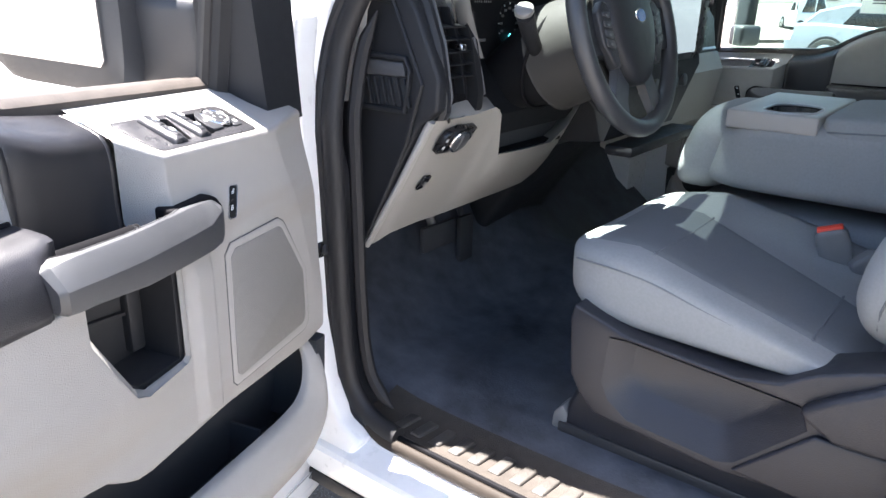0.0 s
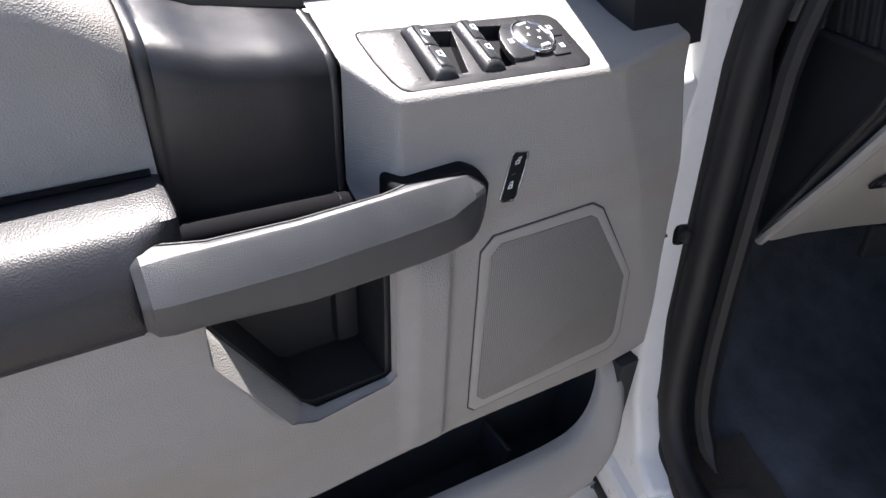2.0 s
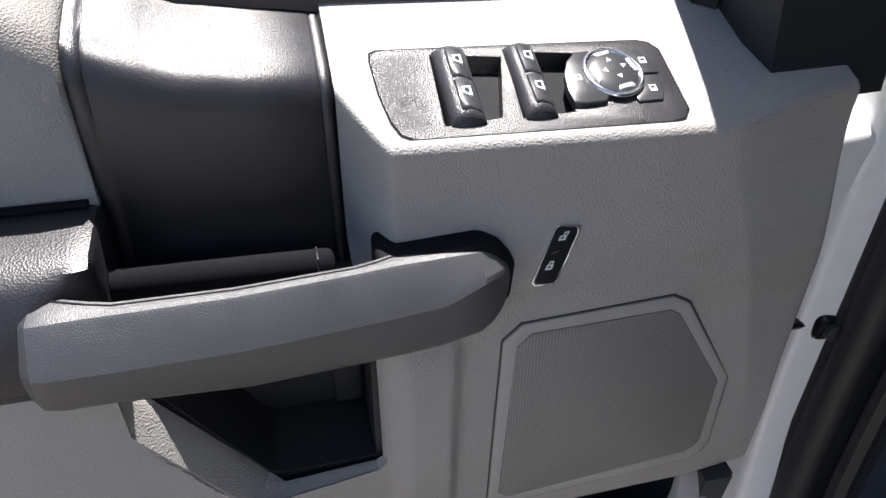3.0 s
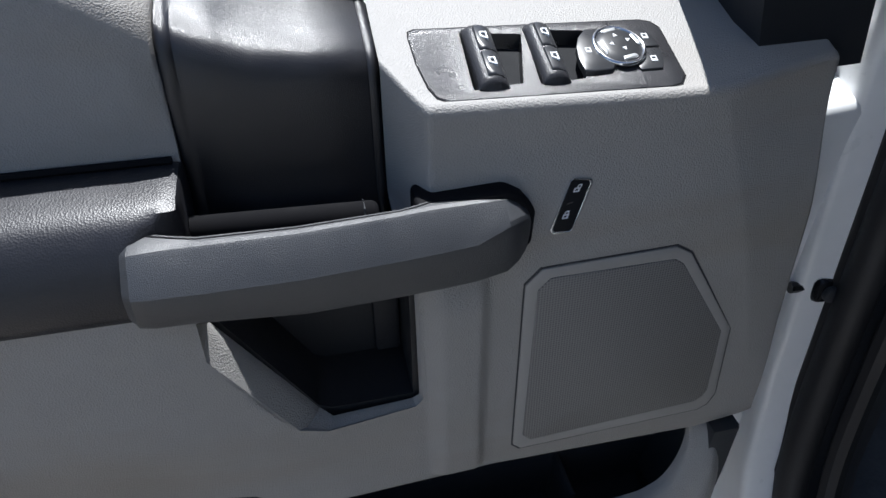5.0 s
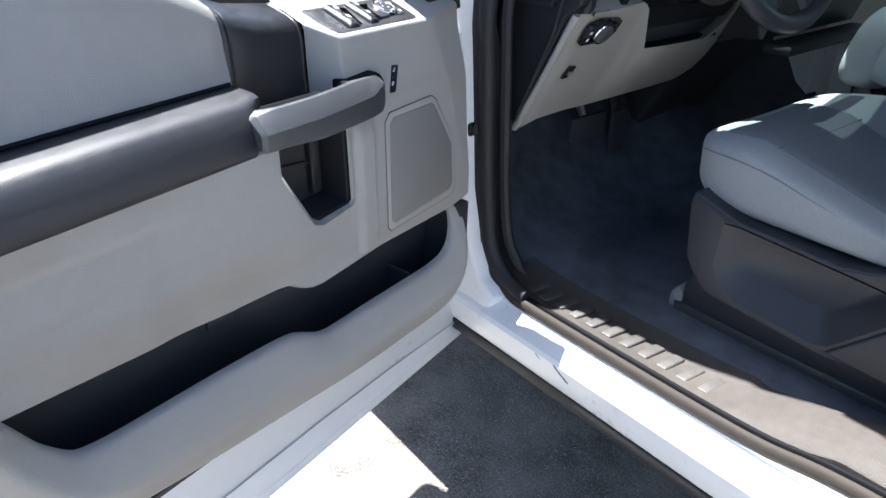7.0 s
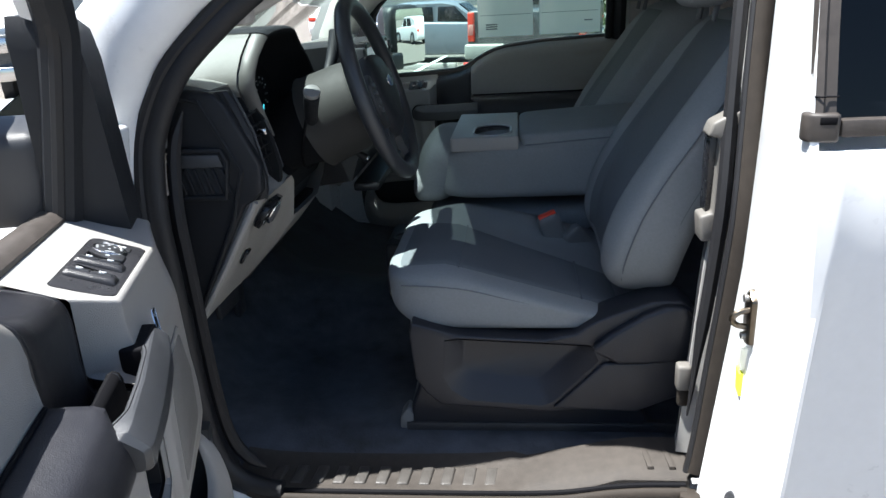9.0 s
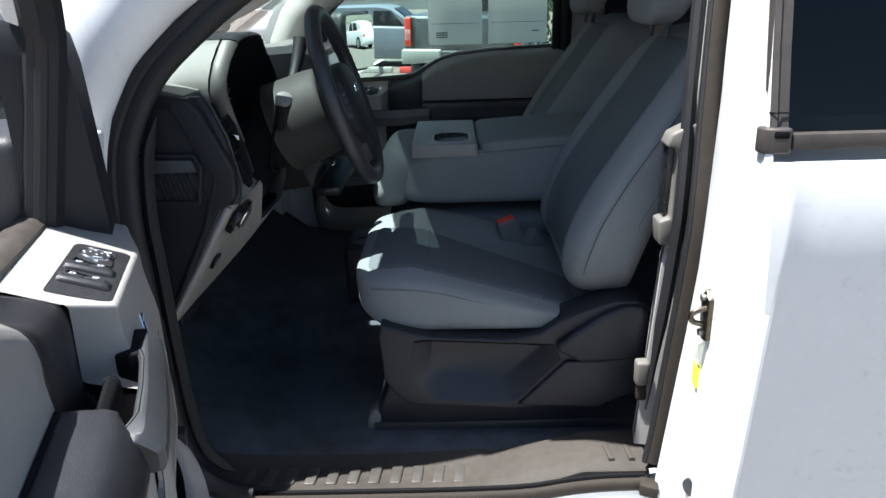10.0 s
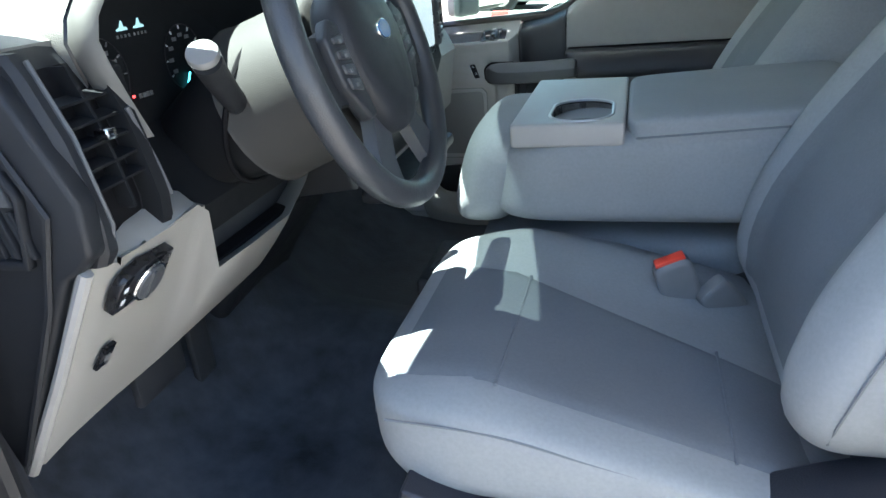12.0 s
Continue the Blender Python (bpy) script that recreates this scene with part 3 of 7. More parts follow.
# ---- rear door ----
rear = thing("rear_door", "white rear-hinged truck door with tinted window, closed", "truck door", TRUCK)
jamb = [(0.108, 0.875), (0.098, 0.845), (0.090, 0.80), (0.091, 0.75), (0.096, 0.71), (0.103, 0.677), (0.109, 0.666)]
def skin(z):
    """How far out the side lies at a height: leaning in above the waist, tucked under below the crease."""
    if z > 1.26:
        return 0.660 + (z - 1.26) * 0.22
    if z > 1.19:
        return 0.652 + (z - 1.19) * 0.11
    return 0.652 + (1.19 - z) * 0.035 + max(0, 0.72 - z) * 0.1
def jamb_shift(y, z):
    """How far the door edge leans at a height: the inner lip follows the weatherstrip."""
    near = 0.03 * min(1.0, max(0.0, (z - 0.95) / 0.33))
    if y < 0.70:
        return 0.03 * (z - 0.65) / 0.85 - near
    if y < 0.83:
        return 0.055 * (z - 0.65) / 0.75 - 0.028 - 0.7 * near
    rows = [(0.5, -0.070), (0.65, -0.061), (1.035, -0.020), (1.41, -0.004), (1.8, 0.010)]
    for (a, p), (c, q) in zip(rows, rows[1:]):
        if z <= c:
            return p + (q - p) * (z - a) / (c - a)
    return q


rings = []
for z in (0.60, 0.64, 0.70, 0.80, 0.95, 1.06, 1.12, 1.18, 1.23, 1.26, 1.280):
    s = skin(z) - 0.665
    ring = [(x + jamb_shift(y, z), y + s * (0.9 - y) / 0.235, z) for x, y in jamb]
    # shade edge put into the shape: skin beyond xe turns from the sun
    shade_tuck = 0.09 * min(1.0, max(0.0, (1.165 - z) / 0.03)) * min(0.30, max(0.03, 1.165 - z))
    xe = 0.1297 + 0.046 * (z - 1.16)
    ring += [(xe - 0.005, 0.6635 + s, z), (xe, 0.663 + s, z), (xe + 0.003, 0.6638 + s + shade_tuck * 0.25, z), (xe + 0.04, 0.665 + s + shade_tuck, z), (0.85, 0.665 + s + shade_tuck, z), (0.85, 0.85, z), (0.12, 0.88, z)]
    rings.append(ring)
part("door_shell", loft(rings), "white", rear, "white painted door skin and edge")
rings = []
for z in (1.280, 1.40, 1.52, 1.66, 1.74):
    s = skin(z) - 0.665
    rings.append([(x + jamb_shift(y, z), y + s * (0.9 - y) / 0.235, z) for x, y in jamb[:-1]] + [(0.112 + jamb_shift(0.6, z), 0.672 + s, z), (0.112 + jamb_shift(0.6, z), 0.88, z)])
part("window_pillar", loft(rings), "white", rear)
part("window_moulding", loft([[(x, 0.683 + y, z), (x + 0.003, 0.676 + y, z), (x + 0.010, 0.673 + y, z), (x + 0.014, 0.676 + y, z), (x + 0.026, 0.674 + y, z), (x + 0.029, 0.69 + y, z), (x, 0.69 + y, z)] for x, y, z in ((0.0975, 0.004, 1.315), (0.0985, 0.028, 1.42), (0.101, 0.056, 1.55), (0.106, 0.096, 1.72))]), "moulding", rear, "weathered black window moulding", smooth=25)
part("moulding_joint", tube([(0.0985, 0.6885, 1.345), (0.105, 0.681, 1.345), (0.1125, 0.6835, 1.345), (0.125, 0.6815, 1.345)], 0.0012, 5), "pit", rear)
part("moulding_foot", prism([(0.0875, 0.70), (0.0885, 0.684), (0.093, 0.6765), (0.104, 0.672), (0.120, 0.6690), (0.127, 0.6695), (0.129, 0.70)], "z", 1.290, 1.326, 0.0045, 3), "moulding", rear)
part("foot_recess", prism([(0.102, 0.6717), (0.122, 0.6677), (0.122, 0.674), (0.102, 0.678)], "z", 1.312, 1.3225, 0.002), "pit", rear)
part("belt_moulding", box(0.1285, 0.85, 0.6715, 0.69, 1.296, 1.318, 0.003), "moulding", rear)
p = part("pane", loft([[(x, 0.69 + y, z), (x, 0.696 + y, z), (0.85, 0.696 + y, z), (0.85, 0.69 + y, z)] for x, y, z in ((0.12, 0.0, 1.30), (0.14, 0.075, 1.72))]), "glass_dark", rear, "dark tinted side window")
part("door_inner", box(0.13, 0.85, 0.88, 0.92, 0.62, 1.30, 0.01), "grey", rear)
st = part("striker_plate", prism([(0.775, 0.958), (0.800, 0.950), (0.812, 0.985), (0.812, 1.025), (0.795, 1.045), (0.775, 1.03)], "x", 0.076, 0.094, 0.004), "bronze", rear, "steel door striker")
part("striker_loop", tube(spline([(0.086, 0.785, 1.014), (0.064, 0.783, 1.012), (0.052, 0.783, 1.003), (0.060, 0.79, 0.987), (0.086, 0.79, 0.982)], 4), 0.005, 8), "bronze", rear)
part("bolt", cyl((0.08, 0.792, 1.03), (-1, 0, 0), 0.006, 0.022, 12), "steel", rear)
part("bolt", cyl((0.08, 0.792, 0.968), (-1, 0, 0), 0.006, 0.022, 12), "steel", rear)
part("label", prism([(0.795, 0.905), (0.815, 0.912), (0.812, 0.948), (0.795, 0.942)], "x", 0.074, 0.084), "paper", rear, "white label")
part("label", prism([(0.790, 0.862), (0.808, 0.868), (0.812, 0.905), (0.795, 0.898)], "x", 0.073, 0.083), "yellow", rear, "yellow label")
part("plug", cyl((0.069, 0.752, 0.69), (-1, -0.6, 0.1), 0.016, 0.012, 20, bev=0.003), "dark", rear, "black rubber plug")

# ---- open front door ----
def front_door(m, sign, label, group=""):
    """A front door; sign -1 mirrors it across its own plane."""
    d = thing("front_door", label, "truck door", m, group)

    def put(name, bm, mat, parent=None, label="", smooth=35):
        if sign < 0:
            for v in bm.verts:
                v.co.x, v.co.y = v.co.x + 0.32 * max(0.0, v.co.x - 0.75), -v.co.y
        return part(name, bm, mat, parent or d, label, smooth)

    # shell
    shell = [(0.02, 0.43), (0.03, 0.41), (0.99, 0.385), (1.06, 0.43), (1.09, 0.6), (1.10, 1.0), (1.10, 1.285), (0.72, 1.275), (0.62, 1.24), (0.55, 1.212), (0.46, 1.196), (0.22, 1.19), (0.02, 1.15)]
    put("shell", prism([(x, min(z, 1.12)) for x, z in shell if z < 1.18] , "y", -0.115, 0.012, 0.014, 3), "white", None, "white painted door shell")
    put("shell_top", prism([(0.02, 1.05), (1.10, 1.05), (1.10, 1.285), (0.72, 1.275), (0.62, 1.24), (0.55, 1.212), (0.46, 1.196), (0.22, 1.19), (0.02, 1.15)], "y", -0.115, -0.042, 0.010, 3), "white")
    put("flange", prism([(0.03, 0.412), (0.99, 0.388), (1.0, 0.41), (0.04, 0.432)], "y", 0.008, 0.018, 0.003), "white")
    # trim panel: one skin from the switch pad on top down to the edge over the bin
    def ease(v, lo, hi):
        t = min(1.0, max(0.0, (v - lo) / (hi - lo)))
        return t * t * (3 - 2 * t)

    def along(pts, x):
        for (p, u), (q, w) in zip(pts, pts[1:]):
            if x <= q:
                break
        return u + (w - u) * min(1.0, max(0.0, (x - p) / (q - p)))
    hem = [(0.127, 0.826), (0.145, 0.821), (0.195, 0.817), (0.40, 0.832), (0.545, 0.831), (0.568, 0.835), (0.588, 0.846), (0.606, 0.859), (0.63, 0.864), (0.838, 0.876), (1.0, 0.886), (1.065, 0.90)]
    mouth_ = [(0.4655, 1.078), (0.4645, 0.942), (0.470, 0.9365), (0.535, 0.9345), (0.5465, 0.9405), (0.609, 1.048), (0.609, 1.078)]

    def pad_top(x, y):
        return 1.1893 + 0.035 * (x - 0.352) - 0.36 * (y - 0.0404)

    def grown(by):
        """The pocket's mouth with each side moved outwards by its own amount."""
        out, n_ = [], len(mouth_)
        for k in range(n_):
            rows_ = []
            for j in (k - 1, k):
                (x0, z0), (x1, z1) = mouth_[j % n_], mouth_[(j + 1) % n_]
                h = math.hypot(x1 - x0, z1 - z0)
                nx, nz = (z1 - z0) / h, -(x1 - x0) / h
                rows_.append((nx, nz, nx * x0 + nz * z0 + by[j % n_]))
            (a1, b1, c1), (a2, b2, c2) = rows_
            q = a1 * b2 - a2 * b1
            out.append(((c1 * b2 - c2 * b1) / q, (a1 * c2 - a2 * c1) / q))
        return out

    def inside(x, z, poly):
        hit = False
        for (x0, z0), (x1, z1) in zip(poly, poly[1:] + poly[:1]):
            if (z0 > z) != (z1 > z) and x < x0 + (x1 - x0) * (z - z0) / (z1 - z0):
                hit = not hit
        return hit

    def skin_y(x, z):
        y = base = 0.088 + 0.05 * (min(x, 0.58) - 0.15) - 0.022 * max(0.0, x - 0.62)
        t = 0.0810 - 0.010 * ease(-x, -0.26, -0.13)
        if x < 0.474:
            y += (t - base) * ease(z, 1.045, 1.160)
        y += 0.0085 * ease(x, 0.408, 0.420) * (1 - ease(x, 0.444, 0.462)) * (1 - ease(z, 1.03, 1.07)) * ease(z, 0.838, 0.850)
        y -= 0.006 * ease(x, 0.72, 0.80) * (1 - ease(z, 1.020, 1.040)) * (1 - ease(z, 1.058, 1.066))
        y += 0.006 * ease(x, 0.74, 0.84) * (1 - ease(z, 0.90, 1.03))
        y += 0.010 * ease(x, 0.47, 0.60) * (1 - ease(x, 0.64, 0.80)) * ease(z, 0.865, 0.96)
        fold = along([(0.82, 0.135), (0.93, 0.165), (1.05, 0.200), (1.17, 0.238)], z)
        y -= 0.17 * max(0.0, fold - x) * ease(z, 0.86, 0.95)
        if x > 0.449 and z > 1.075:
            y -= (y - 0.034) * min(1.0, (x - 0.449) / 0.0245) ** 1.25 * ease(z, 1.075, 1.10)
        y -= 0.03 * (1 - ease(x, 0.1275, 0.1345)) + 0.012 * (1 - ease(z - along(hem, x), 0.0, 0.006))
        return y
    xs = [0.1275 + i * 0.00245 for i in range(142)] + [0.4785 + i * 0.00245 for i in range(66)] + [0.643 + i * 0.00703 for i in range(61)]
    lip_w = [-0.005, -0.005, -0.005, -0.007, -0.014, -0.006, 0.0]
    sgn = -1 if inside(*[sum(c) / 2 for c in zip(grown([0.004] * 7)[3], mouth_[3])], mouth_) else 1
    lip_w = [-sgn * w for w in lip_w]
    cut_ = grown([w - math.copysign(0.0018, w) if w else 0.0 for w in lip_w])
    b = bmesh.new()
    cols = []
    for x in xs:
        lo = along(hem, x)
        top = 1.10
        pts = [(0.02, lo), (0.06, lo)] + [(skin_y(x, z), z) for z in [lo + (top - lo) * (i / 104) for i in range(105)]]
        if x < 0.4745:
            k = math.sqrt(max(0.0, 1 - (max(0.0, x - 0.449) / 0.0255) ** 2))
            drop = 0.003 * (1 - k) + 0.012 * (1 - ease(x, 0.1275, 0.137))
            yf = skin_y(x, 1.16)
            lip = max(yf - 0.0080, -0.02)
            zt = pad_top(x, lip) - drop
            pts += [(skin_y(x, z), z) for z in [top + (zt - 0.0085 - top) * (i / 24) for i in range(1, 25)]]
            pts += [(lip + (yf - lip) * math.cos(q), zt - 0.0085 + 0.0085 * math.sin(q)) for q in [i * math.pi / 14 for i in range(1, 8)]]
            pts += [(lip + (-0.040 - lip) * i / 22, pad_top(x, lip + (-0.040 - lip) * i / 22) - drop * (1 - i / 22)) for i in range(1, 23)]
        cols.append([b.verts.new((x, y, z)) for y, z in pts])
    for p, q in zip(cols, cols[1:]):
        for i in range(min(len(p), len(q)) - 1):
            x, y, z = (p[i].co + q[i + 1].co) / 2
            if inside(x, z, cut_) or z > 1.066 and 0.4735 < x < 0.61 or z > 1.165 and 0.268 < x < 0.438 and 0.011 < y < 0.068:
                continue
            b.faces.new((p[i], p[i + 1], q[i + 1], q[i]))
    put("trim_panel", b, "grey", None, "textured grey plastic door panel with a sloping switch pad", 60)
    rings = []
    fall = (0.004, 0.004, 0.005, 0.008, 0.014, 0.014, 0.004)
    for f, g in ((1.0, 0.0), (None, 0.0), (0.55, 0.22), (0.3, 0.58), (0.06, 0.93), (-0.05, 1.15), (-0.10, 1.5)):
        edge_ = grown([w - math.copysign(0.0034, w) if w else 0.0 for w in lip_w] if f is None else [w * f for w in lip_w])
        rings.append([(x, skin_y(x, min(z, 1.06)) + (0.0004 if g == 0 else 0.0) - d_ * g, z) for (x, z), d_ in zip(edge_, fall)])
    put("pocket_lip", loft(rings, caps=False), "grey", None, "chamfered grey edge of the door pocket", 25)
    put("panel_core", prism([(0.15, 0.85), (0.455, 0.85), (0.455, 1.15), (0.15, 1.14)], "y", -0.03, 0.055), "cavity")
    put("panel_core", prism([(0.62, 0.90), (1.055, 0.915), (1.055, 1.15), (0.62, 1.15)], "y", -0.01, 0.035), "cavity")
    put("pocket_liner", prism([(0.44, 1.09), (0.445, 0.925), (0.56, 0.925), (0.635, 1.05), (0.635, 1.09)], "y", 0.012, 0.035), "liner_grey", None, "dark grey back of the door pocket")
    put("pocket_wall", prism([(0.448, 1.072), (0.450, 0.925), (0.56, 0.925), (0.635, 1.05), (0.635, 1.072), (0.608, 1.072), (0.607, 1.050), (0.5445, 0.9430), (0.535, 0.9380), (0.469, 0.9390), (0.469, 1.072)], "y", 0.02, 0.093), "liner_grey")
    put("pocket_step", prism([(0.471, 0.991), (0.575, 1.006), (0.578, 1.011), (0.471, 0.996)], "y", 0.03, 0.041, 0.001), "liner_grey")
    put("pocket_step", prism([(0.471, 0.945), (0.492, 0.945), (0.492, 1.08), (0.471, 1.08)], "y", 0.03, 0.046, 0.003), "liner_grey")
    # lower bin
    upper_ = ([(0.194, 0.824), (0.197, 0.800), (0.207, 0.775), (0.222, 0.755), (0.245, 0.744)], [(0.245, 0.744), (0.29, 0.740), (0.37, 0.742), (0.46, 0.7445), (0.534, 0.7456), (0.56, 0.751), (0.59, 0.768), (0.6195, 0.780), (0.70, 0.787), (0.7845, 0.7915), (0.86, 0.794), (0.9024, 0.7965)], [(0.9024, 0.7965), (0.93, 0.801), (0.946, 0.809), (0.9714, 0.840), (0.985, 0.866), (0.9987, 0.892)])
    lower_ = ([(0.149, 0.818), (0.150, 0.760), (0.154, 0.710), (0.163, 0.672), (0.182, 0.645), (0.215, 0.628)], [(0.215, 0.628), (0.259, 0.622), (0.366, 0.624), (0.463, 0.627), (0.563, 0.635), (0.69, 0.648), (0.80, 0.660), (0.876, 0.670)], [(0.876, 0.670), (0.94, 0.692), (0.985, 0.730), (1.02, 0.78), (1.05, 0.84), (1.062, 0.90)])
    def stations(pts, n):
        line_ = [Vector((x, 0, z)) for x, z in pts]
        line_ = spline(line_, 6)
        ds = [0.0]
        for p, q in zip(line_, line_[1:]):
            ds.append(ds[-1] + (q - p).length)
        out = []
        for i in range(n):
            t = ds[-1] * i / (n - 1)
            k = min(len(ds) - 2, max(j for j in range(len(ds)) if ds[j] <= t + 1e-9))
            out.append(line_[k].lerp(line_[k + 1], (t - ds[k]) / (ds[k + 1] - ds[k])))
        return out
    pairs = []
    for u_, l_, n_ in zip(upper_, lower_, (14, 44, 16)):
        seg = list(zip(stations(u_, n_), stations(l_, n_)))
        pairs += seg if not pairs else seg[1:]
    lip_ = [(0.0, 0.098), (0.0, 0.104), (0.012, 0.1095), (0.035, 0.1130), (0.08, 0.1165), (0.20, 0.1235), (0.34, 0.1305), (0.43, 0.1335), (0.50, 0.1335), (0.57, 0.1310), (0.72, 0.1235), (0.88, 0.1145), (0.95, 0.109), (0.985, 0.103), (1.0, 0.096), (0.99, 0.086), (0.5, 0.100)]
    def bow(i):
        return 1.0 if i > 15 else math.sqrt(1 - (1 - (i + 1) / 17) ** 2)
    put("bin_front", loft([[(p.x + (q.x - p.x) * t, 0.055 + (y - 0.055) * bow(i), p.z + (q.z - p.z) * t) for t, y in lip_] for i, (p, q) in enumerate(pairs)]), "grey", None, "moulded grey lower door bin", 50)
    put("bin_base", loft([[(q.x, 0.0, q.z + 0.001), (q.x, 0.096, q.z + 0.001), (q.x + (p.x - q.x) * 0.12, 0.092, q.z + (p.z - q.z) * 0.12), (q.x + (p.x - q.x) * 0.12, 0.0, q.z + (p.z - q.z) * 0.12)] for p, q in pairs]), "cavity", None, "black underside of the door bin", 50)
    put("bin_back", prism([(0.17, 0.65), (0.90, 0.655), (1.03, 0.80), (1.05, 0.90), (0.165, 0.84)], "y", 0.012, 0.022), "cavity", None, "black inside of the door bin")
    put("bin_end", prism([(0.152, 0.82), (0.156, 0.73), (0.175, 0.67), (0.20, 0.68), (0.182, 0.74), (0.178, 0.82)], "y", 0.0, 0.10), "cavity")
    put("bin_floor", prism([(0.20, 0.015), (0.95, 0.015), (0.95, 0.10), (0.20, 0.10)], "z", 0.655, 0.662), "cavity")
    put("bin_rib", prism([(0.305, 0.655), (0.311, 0.655), (0.306, 0.725), (0.300, 0.725)], "y", 0.02, 0.075, 0.002), "cavity")
    put("flange_groove", tube([(0.07, 0.0185, 0.463), (0.30, 0.0185, 0.474), (0.51, 0.0185, 0.478), (0.79, 0.0185, 0.474), (0.98, 0.0185, 0.458)], 0.0013, 5), "silver")
    put("flange_plate", prism([(0.035, 0.416), (0.99, 0.394), (1.0, 0.455), (0.79, 0.470), (0.51, 0.474), (0.30, 0.470), (0.06, 0.459)], "y", 0.008, 0.0165, 0.002), "white")
    put("flange_clip", prism([(0.072, 0.452), (0.080, 0.449), (0.083, 0.455), (0.075, 0.458)], "y", 0.012, 0.0190, 0.001), "midgrey2")
    put("bin_clip", box(0.655, 0.70, 0.022, 0.03, 0.80, 0.822, 0.002), "dark")
    # black padded insert
    ip = [(-0.036, 1.2165), (-0.02, 1.2125), (0.0, 1.2074), (0.012, 1.2036), (0.0207, 1.1998), (0.0262, 1.1955), (0.0304, 1.1892), (0.0330, 1.181), (0.0344, 1.1715), (0.0348, 1.150), (0.0345, 1.124), (0.0374, 1.090), (0.048, 1.072), (0.0, 1.06)]
    rise_ = [(0.4725, 0.0), (0.52, 0.004), (0.556, 0.009), (0.575, 0.016), (0.592, 0.023), (0.611, 0.031)]
    put("insert", loft([[(x, y + 0.004 * (x - 0.4725) / 0.1385 - k * 0.003, z - k * 0.003 + along(rise_, x) * ease(z, 1.14, 1.20)) for y, z in ip] for x, k in ((0.455, 4.0), (0.4715, 2.0), (0.4735, 0.5), (0.4755, 0.0), (0.4790, 0.0), (0.4803, 0.2), (0.4816, -0.05), (0.52, -0.4), (0.556, -0.4), (0.575, -0.3), (0.598, -0.1), (0.6005, 0.25), (0.6025, -0.05), (0.606, 0.0), (0.609, 0.3), (0.611, 1.2))]), "brace", None, "black padded vinyl insert", 50)
    # grey upper trim rising to the rear
    ridge = [(0.6105, 1.243), (0.613, 1.248), (0.634, 1.264), (0.66, 1.279), (0.70, 1.297), (0.75, 1.311), (0.85, 1.324), (1.07, 1.334)]
    put("upper_trim", loft([[(x, -0.045, z - 0.006), (x, -0.02 - k, z), (x, 0.0 - k, z - 0.0045), (x, 0.012 - k, z - 0.009), (x, 0.020 - k, z - 0.0115), (x, 0.0265 - k, z - 0.0155), (x, 0.0325 - k, z - 0.0225), (x, 0.0368 - k, z - 0.033), (x, 0.0395 - k * 0.75, z - 0.050), (x, 0.0385 - k * 0.12, 1.175), (x, 0.040, 1.155), (x, 0.042, 1.141), (x, 0.0, 1.135)] for (x, z), k in zip(ridge, (0.006, 0.001, 0.004, 0.010, 0.016, 0.020, 0.022, 0.022))]), "grey", None, "soft grey upper door trim", 50)
    # armrest, cut back where the handle meets it
    ar = [(0.03, 1.141), (0.045, 1.143), (0.064, 1.1425), (0.085, 1.1405), (0.0965, 1.1375), (0.104, 1.132), (0.111, 1.122), (0.117, 1.109), (0.1215, 1.094), (0.1225, 1.083), (0.119, 1.074), (0.108, 1.070), (0.04, 1.070)]
    put("armrest", loft([[(x, min(y, m_), z - max(0.0, y - m_) * 0.15 - h) for y, z in ar] for x, m_, h in ((0.6095, 0.086, 0.004), (0.611, 0.093, 0.001), (0.616, 0.0965, 0), (0.624, 0.101, 0), (0.633, 0.1075, 0), (0.639, 0.114, 0), (0.643, 0.1185, 0), (0.648, 0.2, 0), (0.70, 0.2, 0), (0.8, 0.2, 0), (0.95, 0.2, 0), (1.065, 0.2, 0))]), "armvinyl", None, "black padded vinyl armrest", 50)
    put("armrest_gap", tube([(0.615, 0.044, 1.1445), (0.8, 0.044, 1.1455), (1.06, 0.044, 1.1465)], 0.0028, 6, up=(0, 0, 1)), "pit")
    # pull handle: flat top with a seam, lit chamfer, broad front face
    def hs(x, yi, yt, yf, zt, zr, zb):
        return [(x, yi, zb), (x, yi, zt - 0.004), (x, yi + 0.003, zt), (x, yt - 0.004, zt + 0.0006), (x, yt - 0.001, zt - 0.0003), (x, yt + 0.001, zt - 0.002), (x, yf - 0.0025, zr + 0.0022), (x, yf - 0.0005, zr - 0.0008), (x, yf, zr - 0.004), (x, yf - 0.0005, zb + 0.006), (x, yf - 0.002, zb + 0.002), (x, yf - 0.006, zb)]
